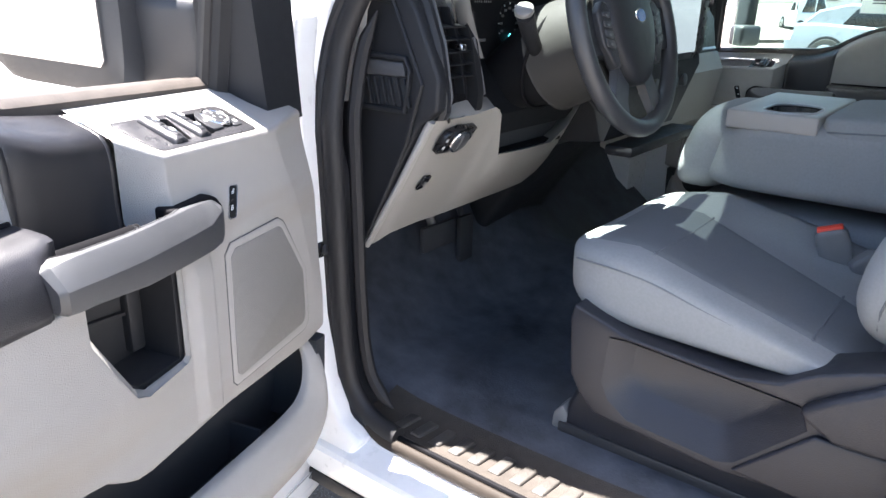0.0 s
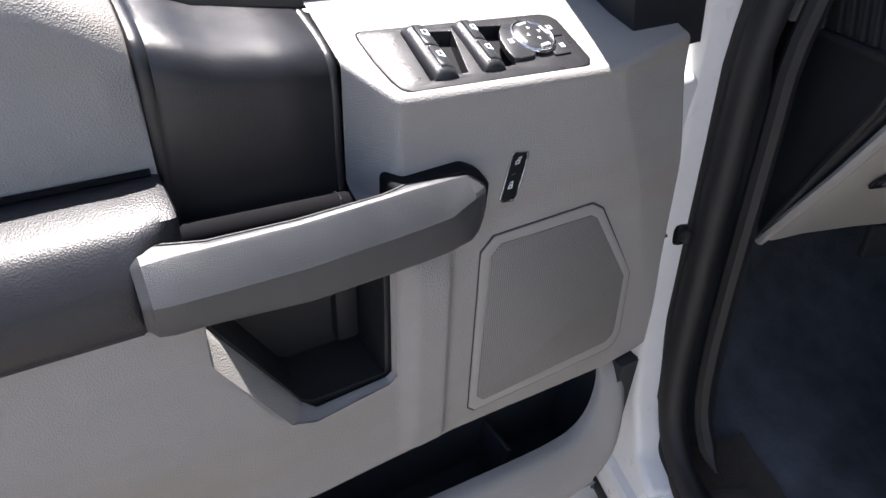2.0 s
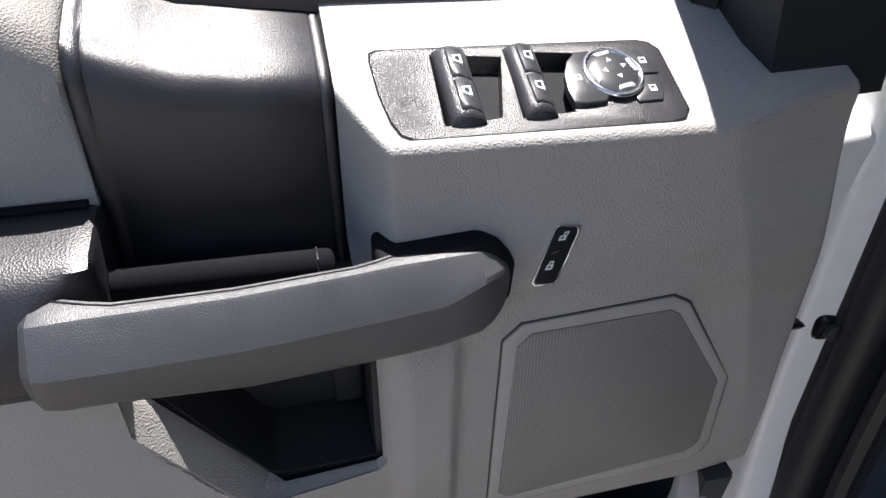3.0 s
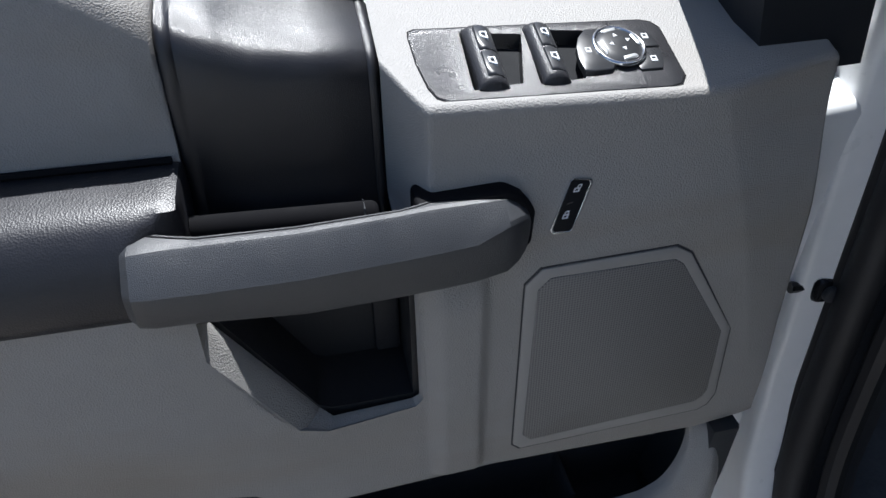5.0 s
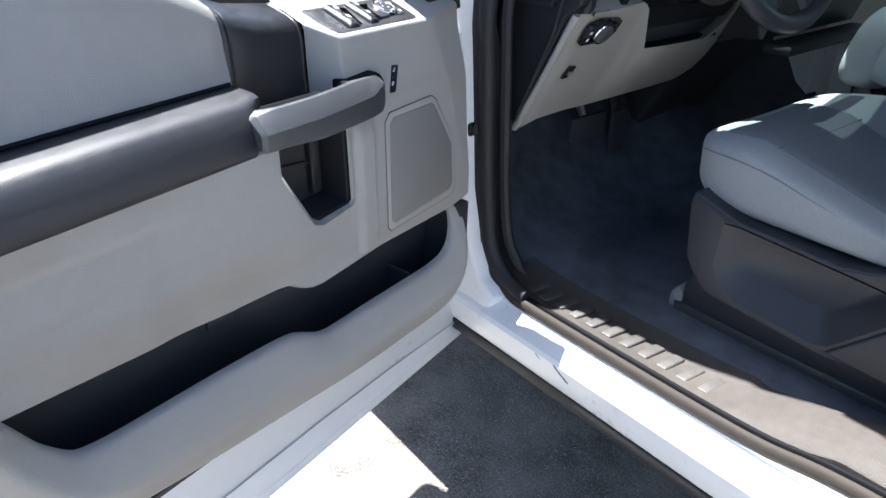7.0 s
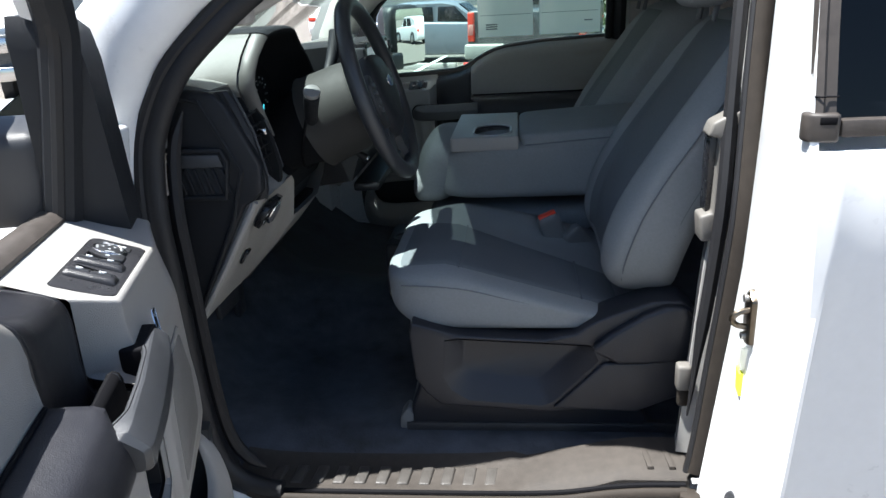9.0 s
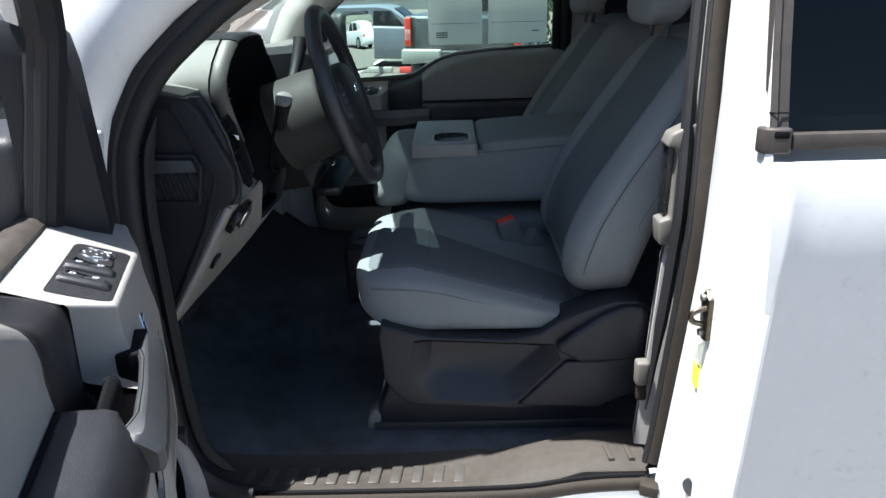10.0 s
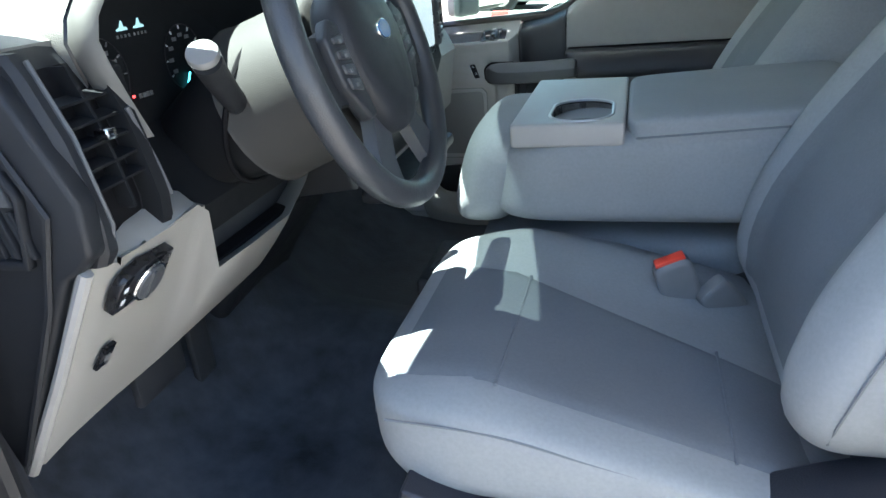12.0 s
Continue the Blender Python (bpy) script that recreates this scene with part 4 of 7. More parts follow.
    hsec = [(0.3815, 0.080, 0.088, 0.096, 1.105, 1.099, 1.082), (0.386, 0.081, 0.0935, 0.103, 1.1125, 1.104, 1.074), (0.393, 0.082, 0.0985, 0.109, 1.1165, 1.1065, 1.069), (0.402, 0.084, 0.1025, 0.1135, 1.1185, 1.1065, 1.0655), (0.425, 0.088, 0.1050, 0.1180, 1.120, 1.0985, 1.064), (0.452, 0.092, 0.1080, 0.1215, 1.1215, 1.0985, 1.0645), (0.462, 0.0955, 0.1092, 0.1225, 1.1215, 1.0985, 1.065), (0.474, 0.0985, 0.1105, 0.1238, 1.1215, 1.0985, 1.065), (0.54, 0.104, 0.117, 0.1305, 1.1225, 1.0995, 1.068), (0.60, 0.1065, 0.121, 0.1350, 1.1255, 1.103, 1.0765), (0.612, 0.104, 0.1218, 0.1358, 1.1262, 1.104, 1.078), (0.630, 0.098, 0.123, 0.1368, 1.1265, 1.105, 1.079), (0.640, 0.098, 0.121, 0.1355, 1.1245, 1.105, 1.080), (0.6455, 0.098, 0.115, 0.130, 1.120, 1.104, 1.083)]
    hsec = [(q[0], q[1], q[2] - 0.001, q[3] + 0.002, *q[4:]) for q in hsec]
    put("pull_handle", loft([hs(*q) for q in hsec]), "handle", None, "charcoal plastic pull handle", 20)
    put("handle_seam", tube([(q[0], q[1] + 0.0058, q[4] + 0.0002) for q in hsec[4:12]], 0.0007, 5, up=(0, 0, 1)), "pit")
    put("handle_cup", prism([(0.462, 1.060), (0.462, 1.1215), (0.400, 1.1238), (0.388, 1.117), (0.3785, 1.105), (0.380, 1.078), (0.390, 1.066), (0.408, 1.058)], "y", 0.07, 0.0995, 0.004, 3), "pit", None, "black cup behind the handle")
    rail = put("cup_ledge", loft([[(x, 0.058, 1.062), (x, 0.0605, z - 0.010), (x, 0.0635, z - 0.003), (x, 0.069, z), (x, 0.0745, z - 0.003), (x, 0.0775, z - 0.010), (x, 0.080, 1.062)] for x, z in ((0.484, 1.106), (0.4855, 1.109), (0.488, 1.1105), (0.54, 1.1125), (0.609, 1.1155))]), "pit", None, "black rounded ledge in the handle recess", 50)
    put("ledge_groove", tube([(0.494, 0.0600, 1.099), (0.494, 0.0632, 1.1083), (0.494, 0.069, 1.1112), (0.494, 0.0748, 1.1083), (0.494, 0.078, 1.099)], 0.0008, 5), "cavity", rail)
    # speaker
    so = [(0.3851, 0.859), (0.3775, 0.8512), (0.1977, 0.8480), (0.1880, 0.8530), (0.1825, 0.8660), (0.1880, 0.9498), (0.2455, 1.0443), (0.2600, 1.0535), (0.3720, 1.0545), (0.3845, 1.0420)]
    si = [(0.3777, 0.8685), (0.3694, 0.8600), (0.2035, 0.8610), (0.1960, 0.8660), (0.1925, 0.8740), (0.1962, 0.9481), (0.2500, 1.0368), (0.2590, 1.0430), (0.3660, 1.0465), (0.3755, 1.0366)]
    def inset(pts, d):
        cx, cz = 0.287, 0.952
        return [(x - math.copysign(min(d, abs(x - cx)), x - cx), z - math.copysign(min(d, abs(z - cz)), z - cz)) for x, z in pts]
    rise = lambda x, z: 0.05 * (x - 0.15)
    put("speaker_groove", prism(so, "y", 0.08, 0.0885, 0.0, tilt=rise), "dark")
    put("speaker_ring", prism(inset(so, 0.0013), "y", 0.08, 0.0895, 0.001, holes=[inset(si, -0.0042)], tilt=rise), "grey_smooth", None, "smooth grey speaker surround")
    put("speaker_ring", prism(inset(si, -0.0036), "y", 0.08, 0.0892, 0.0012, holes=[si], tilt=rise), "grey_smooth")
    put("speaker_gap", prism(inset(si, -0.001), "y", 0.08, 0.0887, 0.0, tilt=rise), "pit")
    put("speaker_grille", prism(inset(si, 0.0021), "y", 0.08, 0.0905, 0.0012, tilt=rise), "grille", None, "fine perforated grey speaker grille")
    # lock switch
    face = lambda x, z: skin_y(x, z) - 0.088
    ol = [(0.3662, 1.0838), (0.3640, 1.0813), (0.3520, 1.0803), (0.3495, 1.0825), (0.3345, 1.1150), (0.3352, 1.1180), (0.3488, 1.1202), (0.3512, 1.1185)]
    il = [(0.3498 + (x - 0.3498) * 0.86, 1.1003 + (z - 1.1003) * 0.95) for x, z in ol]
    lk = put("lock_switch", prism(ol, "y", 0.08, 0.0898, 0.0005, holes=[il], tilt=face), "chrome", None, "chrome framed lock switch")
    put("rocker", prism(il, "y", 0.08, 0.0893, 0.0006, tilt=face), "boot", lk)
    for x, z, k in ((0.3550, 1.0935, 0), (0.3468, 1.1120, 1)):
        put("marking", prism([(x - 0.0020, z - 0.0022), (x + 0.0024, z - 0.0022), (x + 0.0012, z + 0.0008), (x - 0.0032, z + 0.0008)], "y", 0.0885, 0.0896, holes=[[(x - 0.0011, z - 0.0014), (x + 0.0012, z - 0.0014), (x + 0.0004, z + 0.0001), (x - 0.0018, z + 0.0001)]], tilt=face), "icon", lk)
        put("marking", prism([(x - 0.0026 - k * 0.001, z + 0.0008), (x + 0.0004 - k * 0.001, z + 0.0008), (x - 0.0006 - k * 0.001, z + 0.0032), (x - 0.0036 - k * 0.001, z + 0.0032)], "y", 0.0885, 0.0896, holes=[[(x - 0.0019 - k * 0.001, z + 0.0010), (x - 0.0003 - k * 0.001, z + 0.0010), (x - 0.0010 - k * 0.001, z + 0.0025), (x - 0.0027 - k * 0.001, z + 0.0025)]], tilt=face), "icon", lk)
    put("marking", prism([(0.3490, 1.1022), (0.3534, 1.1015), (0.3531, 1.1023), (0.3487, 1.1030)], "y", 0.0885, 0.0895, tilt=face), "ribgrey", lk)
    # window and mirror switches let into the sloping top
    def on(name, bm, mat, parent=None, label="", smooth=35):
        for v in bm.verts:
            v.co.z += pad_top(v.co.x, v.co.y)
        return put(name, bm, mat, parent, label, smooth)
    rim_ = [(0.2640, 0.016), (0.2690, 0.0095), (0.2770, 0.0070), (0.4450, 0.0062), (0.4495, 0.0085), (0.4505, 0.0150), (0.4495, 0.0400), (0.4460, 0.0620), (0.4420, 0.0710), (0.4350, 0.0750), (0.2790, 0.0745), (0.2700, 0.0725), (0.2645, 0.0650)]
    if sign < 0:
        rim_ = [(0.366 + (x - 0.264) * 0.30, y) for x, y in rim_]
    rim_x = sum(p[0] for p in rim_) / len(rim_)
    def shrink(pts, d):
        return [(x - math.copysign(d, x - rim_x), y - math.copysign(d, y - 0.0405)) for x, y in pts]
    on("bezel_gap", prism(rim_, "z", -0.004, 0.0002, 0.0, holes=[shrink(rim_, 0.0032)]), "pit")
    wells = [[(0.3700, 0.0165), (0.4135, 0.0125), (0.4160, 0.0660), (0.3815, 0.0625)], [(0.3195, 0.0165), (0.3665, 0.0125), (0.3695, 0.0640), (0.3370, 0.0615)]][:2 if sign > 0 else 1]
    bz = on("switch_bezel", prism(shrink(rim_, 0.0010), "z", -0.003, 0.0007, 0.0005, holes=wells), "bezel", None, "grained black window switch bezel")
    for w_ in wells:
        on("switch_well", loft([[(x, y, 0.0) for x, y in w_], [(x * 0.94 + 0.06 * sum(p[0] for p in w_) / 4, y * 0.94 + 0.06 * 0.04, -0.010) for x, y in w_]], caps=False), "black", bz, "", 20)
        on("well_floor", prism(w_, "z", -0.0105, -0.0095), "boot", bz)
    for x0, x1, y0, y1 in ((0.3915, 0.4125, 0.0115, 0.0670), (0.3485, 0.3680, 0.0115, 0.0655))[:2 if sign > 0 else 1]:
        w = x1 - x0
        ym = (y0 + y1) / 2 + 0.001
        # body of the switch: rounded cross-section along y
        sec = [(0.0, -0.009), (0.0, 0.002), (0.10, 0.0052), (0.28, 0.0074), (0.50, 0.0082), (0.72, 0.0074), (0.90, 0.0050), (1.0, 0.001), (1.0, -0.009)]
        sw_ = on("switch_body", loft([[(x1 - w * u, y, h if h < 0 else h * k) for u, h in sec] for y, k in ((y0, 0.45), (y0 + 0.002, 0.8), (y0 + 0.006, 0.95), (y1 - 0.006, 1.0), (y1 - 0.002, 0.92), (y1, 0.6))]), "bezel", bz, "charcoal window switch body", 50)
        for q0, q1 in ((y0 + 0.005, ym - 0.0009), (ym + 0.0009, y1 - 0.004)):
            on("rocker", loft([[(x1 - w * u, y, h * k + 0.0009) for u, h in ((0.30, 0.0058), (0.36, 0.0080), (0.56, 0.0084), (0.80, 0.0068), (0.92, 0.0040), (0.90, 0.0020))] for y, k in ((q0, 0.9), (q0 + 0.0015, 1.0), ((q0 + q1) / 2, 0.97), (q1 - 0.0015, 1.0), (q1, 0.9))]), "satin_black", sw_, "glossy grey rocker", 50)
            yc = (q0 + q1) / 2
            on("marking", prism([(x1 - w * 0.70, yc - 0.003), (x1 - w * 0.46, yc - 0.003), (x1 - w * 0.46, yc + 0.0015), (x1 - w * 0.70, yc + 0.004)], "z", 0.0074, 0.0100, holes=[[(x1 - w * 0.65, yc - 0.0022), (x1 - w * 0.51, yc - 0.0022), (x1 - w * 0.51, yc + 0.0008), (x1 - w * 0.65, yc + 0.0025)]]), "icon", sw_)
    if sign > 0:
        on("mirror_switch", prism([(0.3240, 0.0195), (0.3315, 0.0270), (0.3360, 0.0365), (0.3378, 0.0480), (0.3370, 0.0590), (0.3300, 0.0600), (0.3165, 0.0590), (0.3120, 0.0530), (0.3100, 0.0250), (0.3140, 0.0188)], "z", -0.002, 0.0042, 0.0012), "satin_black", bz, "glossy black mirror fold key")
        on("marking", prism([(0.3265, 0.0385), (0.3305, 0.0385), (0.3305, 0.0430), (0.3265, 0.0430)], "z", 0.004, 0.0046, holes=[[(0.3272, 0.0392), (0.3298, 0.0392), (0.3298, 0.0412), (0.3272, 0.0412)]]), "icon", bz)
        dc = (0.3045, 0.0378)
        on("dial_ring", tube([(dc[0] + 0.0178 * math.cos(a), dc[1] + 0.0178 * math.sin(a), 0.0042) for a in [i * math.pi / 18 for i in range(36)]], 0.0015, 8, closed=True, up=(0, 0, 1)), "chrome", bz, "chrome ring round the mirror control", 60)
        on("mirror_dial", cyl((*dc, 0.002), (0, 0, 1), 0.0170, 0.005, 36, bev=0.001), "black", bz, "round black mirror control")
        dish = loft([[(dc[0] + r * math.cos(a), dc[1] + r * math.sin(a), h) for a in [i * math.pi / 16 for i in range(32)]] for r, h in ((0.0165, 0.0044), (0.0140, 0.0058), (0.0100, 0.0066), (0.0050, 0.0070), (0.0008, 0.0071))])
        on("dial_cap", dish, "satin_black", bz, "", 60)
        for i in range(4):
            a = i * math.pi / 2 + 0.25
            c, s_ = math.cos(a), math.sin(a)
            on("dial_notch", prism([(dc[0] + c * 0.0118 - s_ * 0.0048, dc[1] + s_ * 0.0118 + c * 0.0048), (dc[0] + c * 0.0118 + s_ * 0.0048, dc[1] + s_ * 0.0118 - c * 0.0048), (dc[0] + c * 0.0148 + s_ * 0.0060, dc[1] + s_ * 0.0148 - c * 0.0060), (dc[0] + c * 0.0148 - s_ * 0.0060, dc[1] + s_ * 0.0148 + c * 0.0060)], "z", 0.004, 0.0064, 0.0006), "silver", bz)
            on("marking", prism([(dc[0] + c * 0.0085, dc[1] + s_ * 0.0085), (dc[0] + c * 0.0055 - s_ * 0.0017, dc[1] + s_ * 0.0055 + c * 0.0017), (dc[0] + c * 0.0055 + s_ * 0.0017, dc[1] + s_ * 0.0055 - c * 0.0017)], "z", 0.0064, 0.0073), "icon", bz)
        for ky in (((0.2960, 0.0185), (0.2800, 0.0185), (0.2755, 0.0270), (0.2735, 0.0372), (0.2850, 0.0372), (0.2880, 0.0270)), ((0.2850, 0.0388), (0.2735, 0.0388), (0.2755, 0.0500), (0.2795, 0.0585), (0.2955, 0.0590), (0.2965, 0.0545), (0.2890, 0.0490))):
            on("side_key", prism(ky, "z", -0.002, 0.0024, 0.0006), "satin_black", bz, "black mirror selector key")
            mx, my = sum(p[0] for p in ky) / len(ky) - 0.002, sum(p[1] for p in ky) / len(ky)
            on("marking", prism([(mx - 0.0022, my - 0.0024), (mx + 0.0022, my - 0.0024), (mx + 0.0022, my + 0.0024), (mx - 0.0022, my + 0.0024)], "z", 0.0022, 0.0029, holes=[[(mx - 0.0014, my - 0.0016), (mx + 0.0014, my - 0.0016), (mx + 0.0014, my + 0.0006), (mx - 0.0014, my + 0.0006)]]), "icon", bz)
    # sail panel and window frame
    put("sail_panel", loft([[(x0, -0.06, z), (x0 + 0.004, y1, z), (x1 - 0.006, y1 + 0.006, z), (x1, y1 - 0.02, z), (x1, -0.06, z)] for x0, x1, y1, z in ((0.095, 0.198, 0.036, 1.160), (0.098, 0.204, 0.034, 1.20), (0.101, 0.213, 0.028, 1.30), (0.104, 0.220, 0.020, 1.42), (0.109, 0.222, 0.013, 1.460), (0.130, 0.214, -0.004, 1.482))]), "dash", None, "black plastic mirror sail panel")
    fr = [(x, -0.045 + 0.19 * (z - 1.2), z) for x, y, z in ((0.207, -0.045, 1.20), (0.220, -0.05, 1.40), (0.245, -0.055, 1.48), (0.36, -0.07, 1.58), (0.50, -0.09, 1.68), (0.62, -0.10, 1.72), (0.85, -0.10, 1.735), (1.03, -0.10, 1.72), (1.07, -0.09, 1.66), (1.075, -0.06, 1.45), (1.075, -0.05, 1.25))]
    put("window_frame", tube(spline(fr, 5), 0.026, 8, up=(0, 1, 0), flat=0.8), "dash", None, "black window frame")
    put("frame_seal", tube(spline([(x + (0.014 if x < 0.6 else -0.03) * (1 if x < 0.3 or x > 1.0 else 0), y + 0.0, z - (0.03 if 0.3 < x < 1.05 and z > 1.6 else 0)) for x, y, z in fr], 5), 0.010, 8), "seal", None)
    put("frame_skin", tube(spline([(x - 0.03 if x < 0.4 else x, y - 0.03, z + 0.012) for x, y, z in fr[2:]], 5), 0.022, 8), "white", None)
    put("belt_strip", loft([[(x, -0.078, z - 0.010), (x, -0.076, z - 0.002), (x, -0.060, z + 0.003), (x, -0.044, z + 0.001), (x, -0.035, z - 0.007), (x, -0.034, z - 0.020), (x, -0.078, z - 0.020)] for x, z in ((0.19, 1.222), (0.35, 1.229), (0.46, 1.234), (0.54, 1.238), (0.58, 1.247), (0.60, 1.257), (0.63, 1.275), (0.66, 1.291), (0.70, 1.307), (0.75, 1.319), (0.85, 1.332), (1.06, 1.341))]), "moulding", None, "weathered brown window belt moulding", 40)
    # check strap end and hinge
    put("check_strap", tube([(0.075, 0.020, 0.918), (0.03, 0.022, 0.918), (-0.06, 0.012, 0.916)], 0.006, 8), "black")
    put("strap_stop", pillow(0.026, 0.056, 0.012, 0.036, 0.903, 0.933, 4, 4), "black")
    put("strap_pad", cyl((0.041, 0.038, 0.918), (0, 1, 0), 0.009, 0.008, 14, bev=0.002), "dark")
    # mirror
    if sign < 0:
        return d
    mi = put("mirror_housing", pillow(0.10, 0.245, -0.475, -0.16, 1.185, 1.58, 7, 8, lambda p: Vector((p.x + 0.12 * (p.y + 0.3), p.y, p.z))), "dark", None, "large black door mirror")
    put("mirror_glass", loft([[(0.245 + k + 0.12 * (y + 0.3) + 0.02 * (z - 1.38), y, z) for y, z in ((-0.452, 1.24), (-0.445, 1.23), (-0.195, 1.23), (-0.187, 1.24), (-0.187, 1.52), (-0.197, 1.53), (-0.445, 1.53), (-0.453, 1.52))] for k in (0.0, 0.004)]), "mirror", mi, "mirror glass")
    put("mirror_arm", prism([(0.09, 1.19), (0.20, 1.195), (0.22, 1.33), (0.12, 1.35)], "y", -0.20, -0.05, 0.02, 3), "dark")
    return d


front_door(DOOR, 1, "white truck door standing open, light grey panel, black armrest and pull handle", "front doors")

# ---- dashboard ----
dash = thing("dashboard", "black and light grey truck dashboard with gauges and vents", "dashboard", TRUCK)
# end cap that faces the open door
cap = [(-1.0, 1.37), (-0.93, 1.365), (-0.805, 1.352), (-0.785, 1.33), (-0.735, 1.225), (-0.738, 1.175), (-0.758, 1.158), (-0.775, 1.15), (-0.918, 0.903), (-0.99, 0.90), (-1.02, 1.1)]
part("end_cap", prism(cap, "y", 0.948, 0.975, 0.006, 3), "dash", dash, "black plastic end cap of the dashboard")
part("cap_rim", tube([(-0.925, 0.946, 1.35), (-0.83, 0.944, 1.34), (-0.768, 0.944, 1.215), (-0.80, 0.944, 1.12), (-0.90, 0.946, 0.93)], 0.004, 6), "dash", dash)
# slanted vent in the end cap
vent = part("side_vent", prism([(-0.915, 1.262), (-0.80, 1.258), (-0.788, 1.235), (-0.80, 1.165), (-0.908, 1.165)], "y", 0.938, 0.95, 0.003, holes=[[(-0.905, 1.253), (-0.804, 1.25), (-0.795, 1.232), (-0.806, 1.174), (-0.899, 1.174)]]), "dash", dash)
part("vent_back", prism([(-0.905, 1.253), (-0.804, 1.25), (-0.795, 1.232), (-0.806, 1.174), (-0.899, 1.174)], "y", 0.9465, 0.9475), "cavity", vent)
part("vent_lid", prism([(-0.904, 1.250), (-0.806, 1.247), (-0.800, 1.226), (-0.902, 1.224)], "y", 0.940, 0.947, 0.002), "midgrey", vent)
for i in range(6):
    x = -0.893 + i * 0.017
    part("slat", prism([(x, 1.222), (x + 0.006, 1.222), (x + 0.018, 1.176), (x + 0.012, 1.176)], "y", 0.940, 0.947, 0.001), "dash", vent)
# upper dash body
body = [(-1.30, 1.245), (-1.05, 1.345), (-0.93, 1.365), (-0.84, 1.355), (-0.80, 1.30), (-0.78, 1.20), (-0.80, 1.12), (-0.95, 1.05), (-1.25, 1.0)]
part("dash_body", prism(body, "y", 1.50, 2.42, 0.02, 3), "dash", dash, "black dashboard body")
part("dash_corner", prism(body, "y", 0.972, 1.05, 0.01, 3), "dash", dash)
part("dash_filler", prism(body, "y", 1.470, 1.506, 0.004), "dash", dash)
part("dash_recess", prism([(-1.30, 1.245), (-1.05, 1.345), (-0.93, 1.360), (-0.865, 1.355), (-0.865, 1.15), (-0.88, 1.12), (-0.95, 1.05), (-1.25, 1.0)], "y", 1.04, 1.51), "dash", dash)
part("dash_top", loft([[(-1.29, y, 1.262), (-1.05, y, 1.352), (-0.93, y, 1.372), (-0.875, y, 1.368), (-0.838, y, 1.3605), (-0.815, y, 1.3545), (-0.815, y, 1.345), (-1.05, y, 1.335), (-1.29, y, 1.245)] for y in (0.972, 0.98, 1.062)] + [[(-1.29, y, 1.262), (-1.05, y, 1.352), (-0.93, y, 1.372), (-0.90, y, 1.371), (-0.870, y, 1.370), (-0.866, y, 1.366), (-0.862, y, 1.355), (-1.05, y, 1.335), (-1.29, y, 1.245)] for y in (1.066, 1.6, 2.39, 2.40)]), "dashtop", dash, "grained grey dash top")
# corner vent block that faces the driver
FACE = [(1.157, -0.745), (1.170, -0.738), (1.195, -0.736), (1.24, -0.744), (1.278, -0.753), (1.333, -0.775), (1.352, -0.786)]
part("vent_block", loft([[(x - 0.006, 0.966, z), (x + 0.001, 0.972, z), (x + 0.001, 0.984, z), (x - 0.024, 0.987, z), (x - 0.032, 1.066, z), (x - 0.012, 1.070, z), (x - 0.05, 1.085, z), (x - 0.10, 0.97, z)] for z, x in FACE]), "dash", dash, smooth=20)
fv = part("face_vent", loft([[(x - 0.0235, 0.987, z), (x - 0.031, 1.066, z), (x - 0.034, 1.066, z), (x - 0.0265, 0.987, z)] for z, x in FACE[1:-1]]), "pit", dash)
for i in range(5):
    z = 1.222 + i * 0.0195
    x = [p + (q - p) * (z - a) / (c - a) for (a, p), (c, q) in zip(FACE, FACE[1:]) if a <= z <= c][0]
    part("slat", loft([[(x - 0.024 - d, y, z + 0.004), (x - 0.024 - d, y, z + 0.0065), (x - 0.004 - d, y, z + 0.0025), (x - 0.004 - d, y, z)] for y, d in ((0.986, 0.0), (1.067, 0.007))]), "boot", fv)
part("divider", loft([[(x - 0.030, 1.030, z), (x - 0.008, 1.029, z), (x - 0.008, 1.033, z), (x - 0.030, 1.034, z)] for z, x in FACE[2:-1]]), "boot", fv)
part("vent_frame", loft([[(x - 0.006, 1.0665, z), (x - 0.004, 1.080, z), (x - 0.05, 1.086, z), (x - 0.036, 1.0665, z)] for z, x in FACE]), "boot", fv)
part("vent_tab", box(-0.756, -0.738, 1.012, 1.026, 1.266, 1.277, 0.003), "chrome", fv, "chrome vent tab")
part("vent_rim", tube([(-0.745, 0.983, 1.157), (-0.735, 0.983, 1.195), (-0.751, 0.983, 1.278), (-0.778, 0.983, 1.345)], 0.0028, 6), "midgrey", fv)
# gauge binnacle: a tunnel with grained skin, satin edge and black inside
arch = [(1.082, 1.25), (1.070, 1.29), (1.060, 1.325), (1.056, 1.35), (1.062, 1.372), (1.085, 1.40), (1.110, 1.426), (1.126, 1.438), (1.165, 1.444), (1.225, 1.446), (1.285, 1.444), (1.322, 1.438), (1.345, 1.426), (1.390, 1.40), (1.434, 1.372), (1.462, 1.35), (1.474, 1.325), (1.474, 1.29), (1.468, 1.25)]
def edge_x(z):
    """Where the slanting mouth of the binnacle lies at a height."""
    pts = [(1.20, -0.772), (1.30, -0.790), (1.35, -0.797), (1.40, -0.793), (1.43, -0.786), (1.46, -0.778)]
    for (a, p), (c, q) in zip(pts, pts[1:]):
        if z <= c:
            return p + (q - p) * (z - a) / (c - a)
    return pts[-1][1]


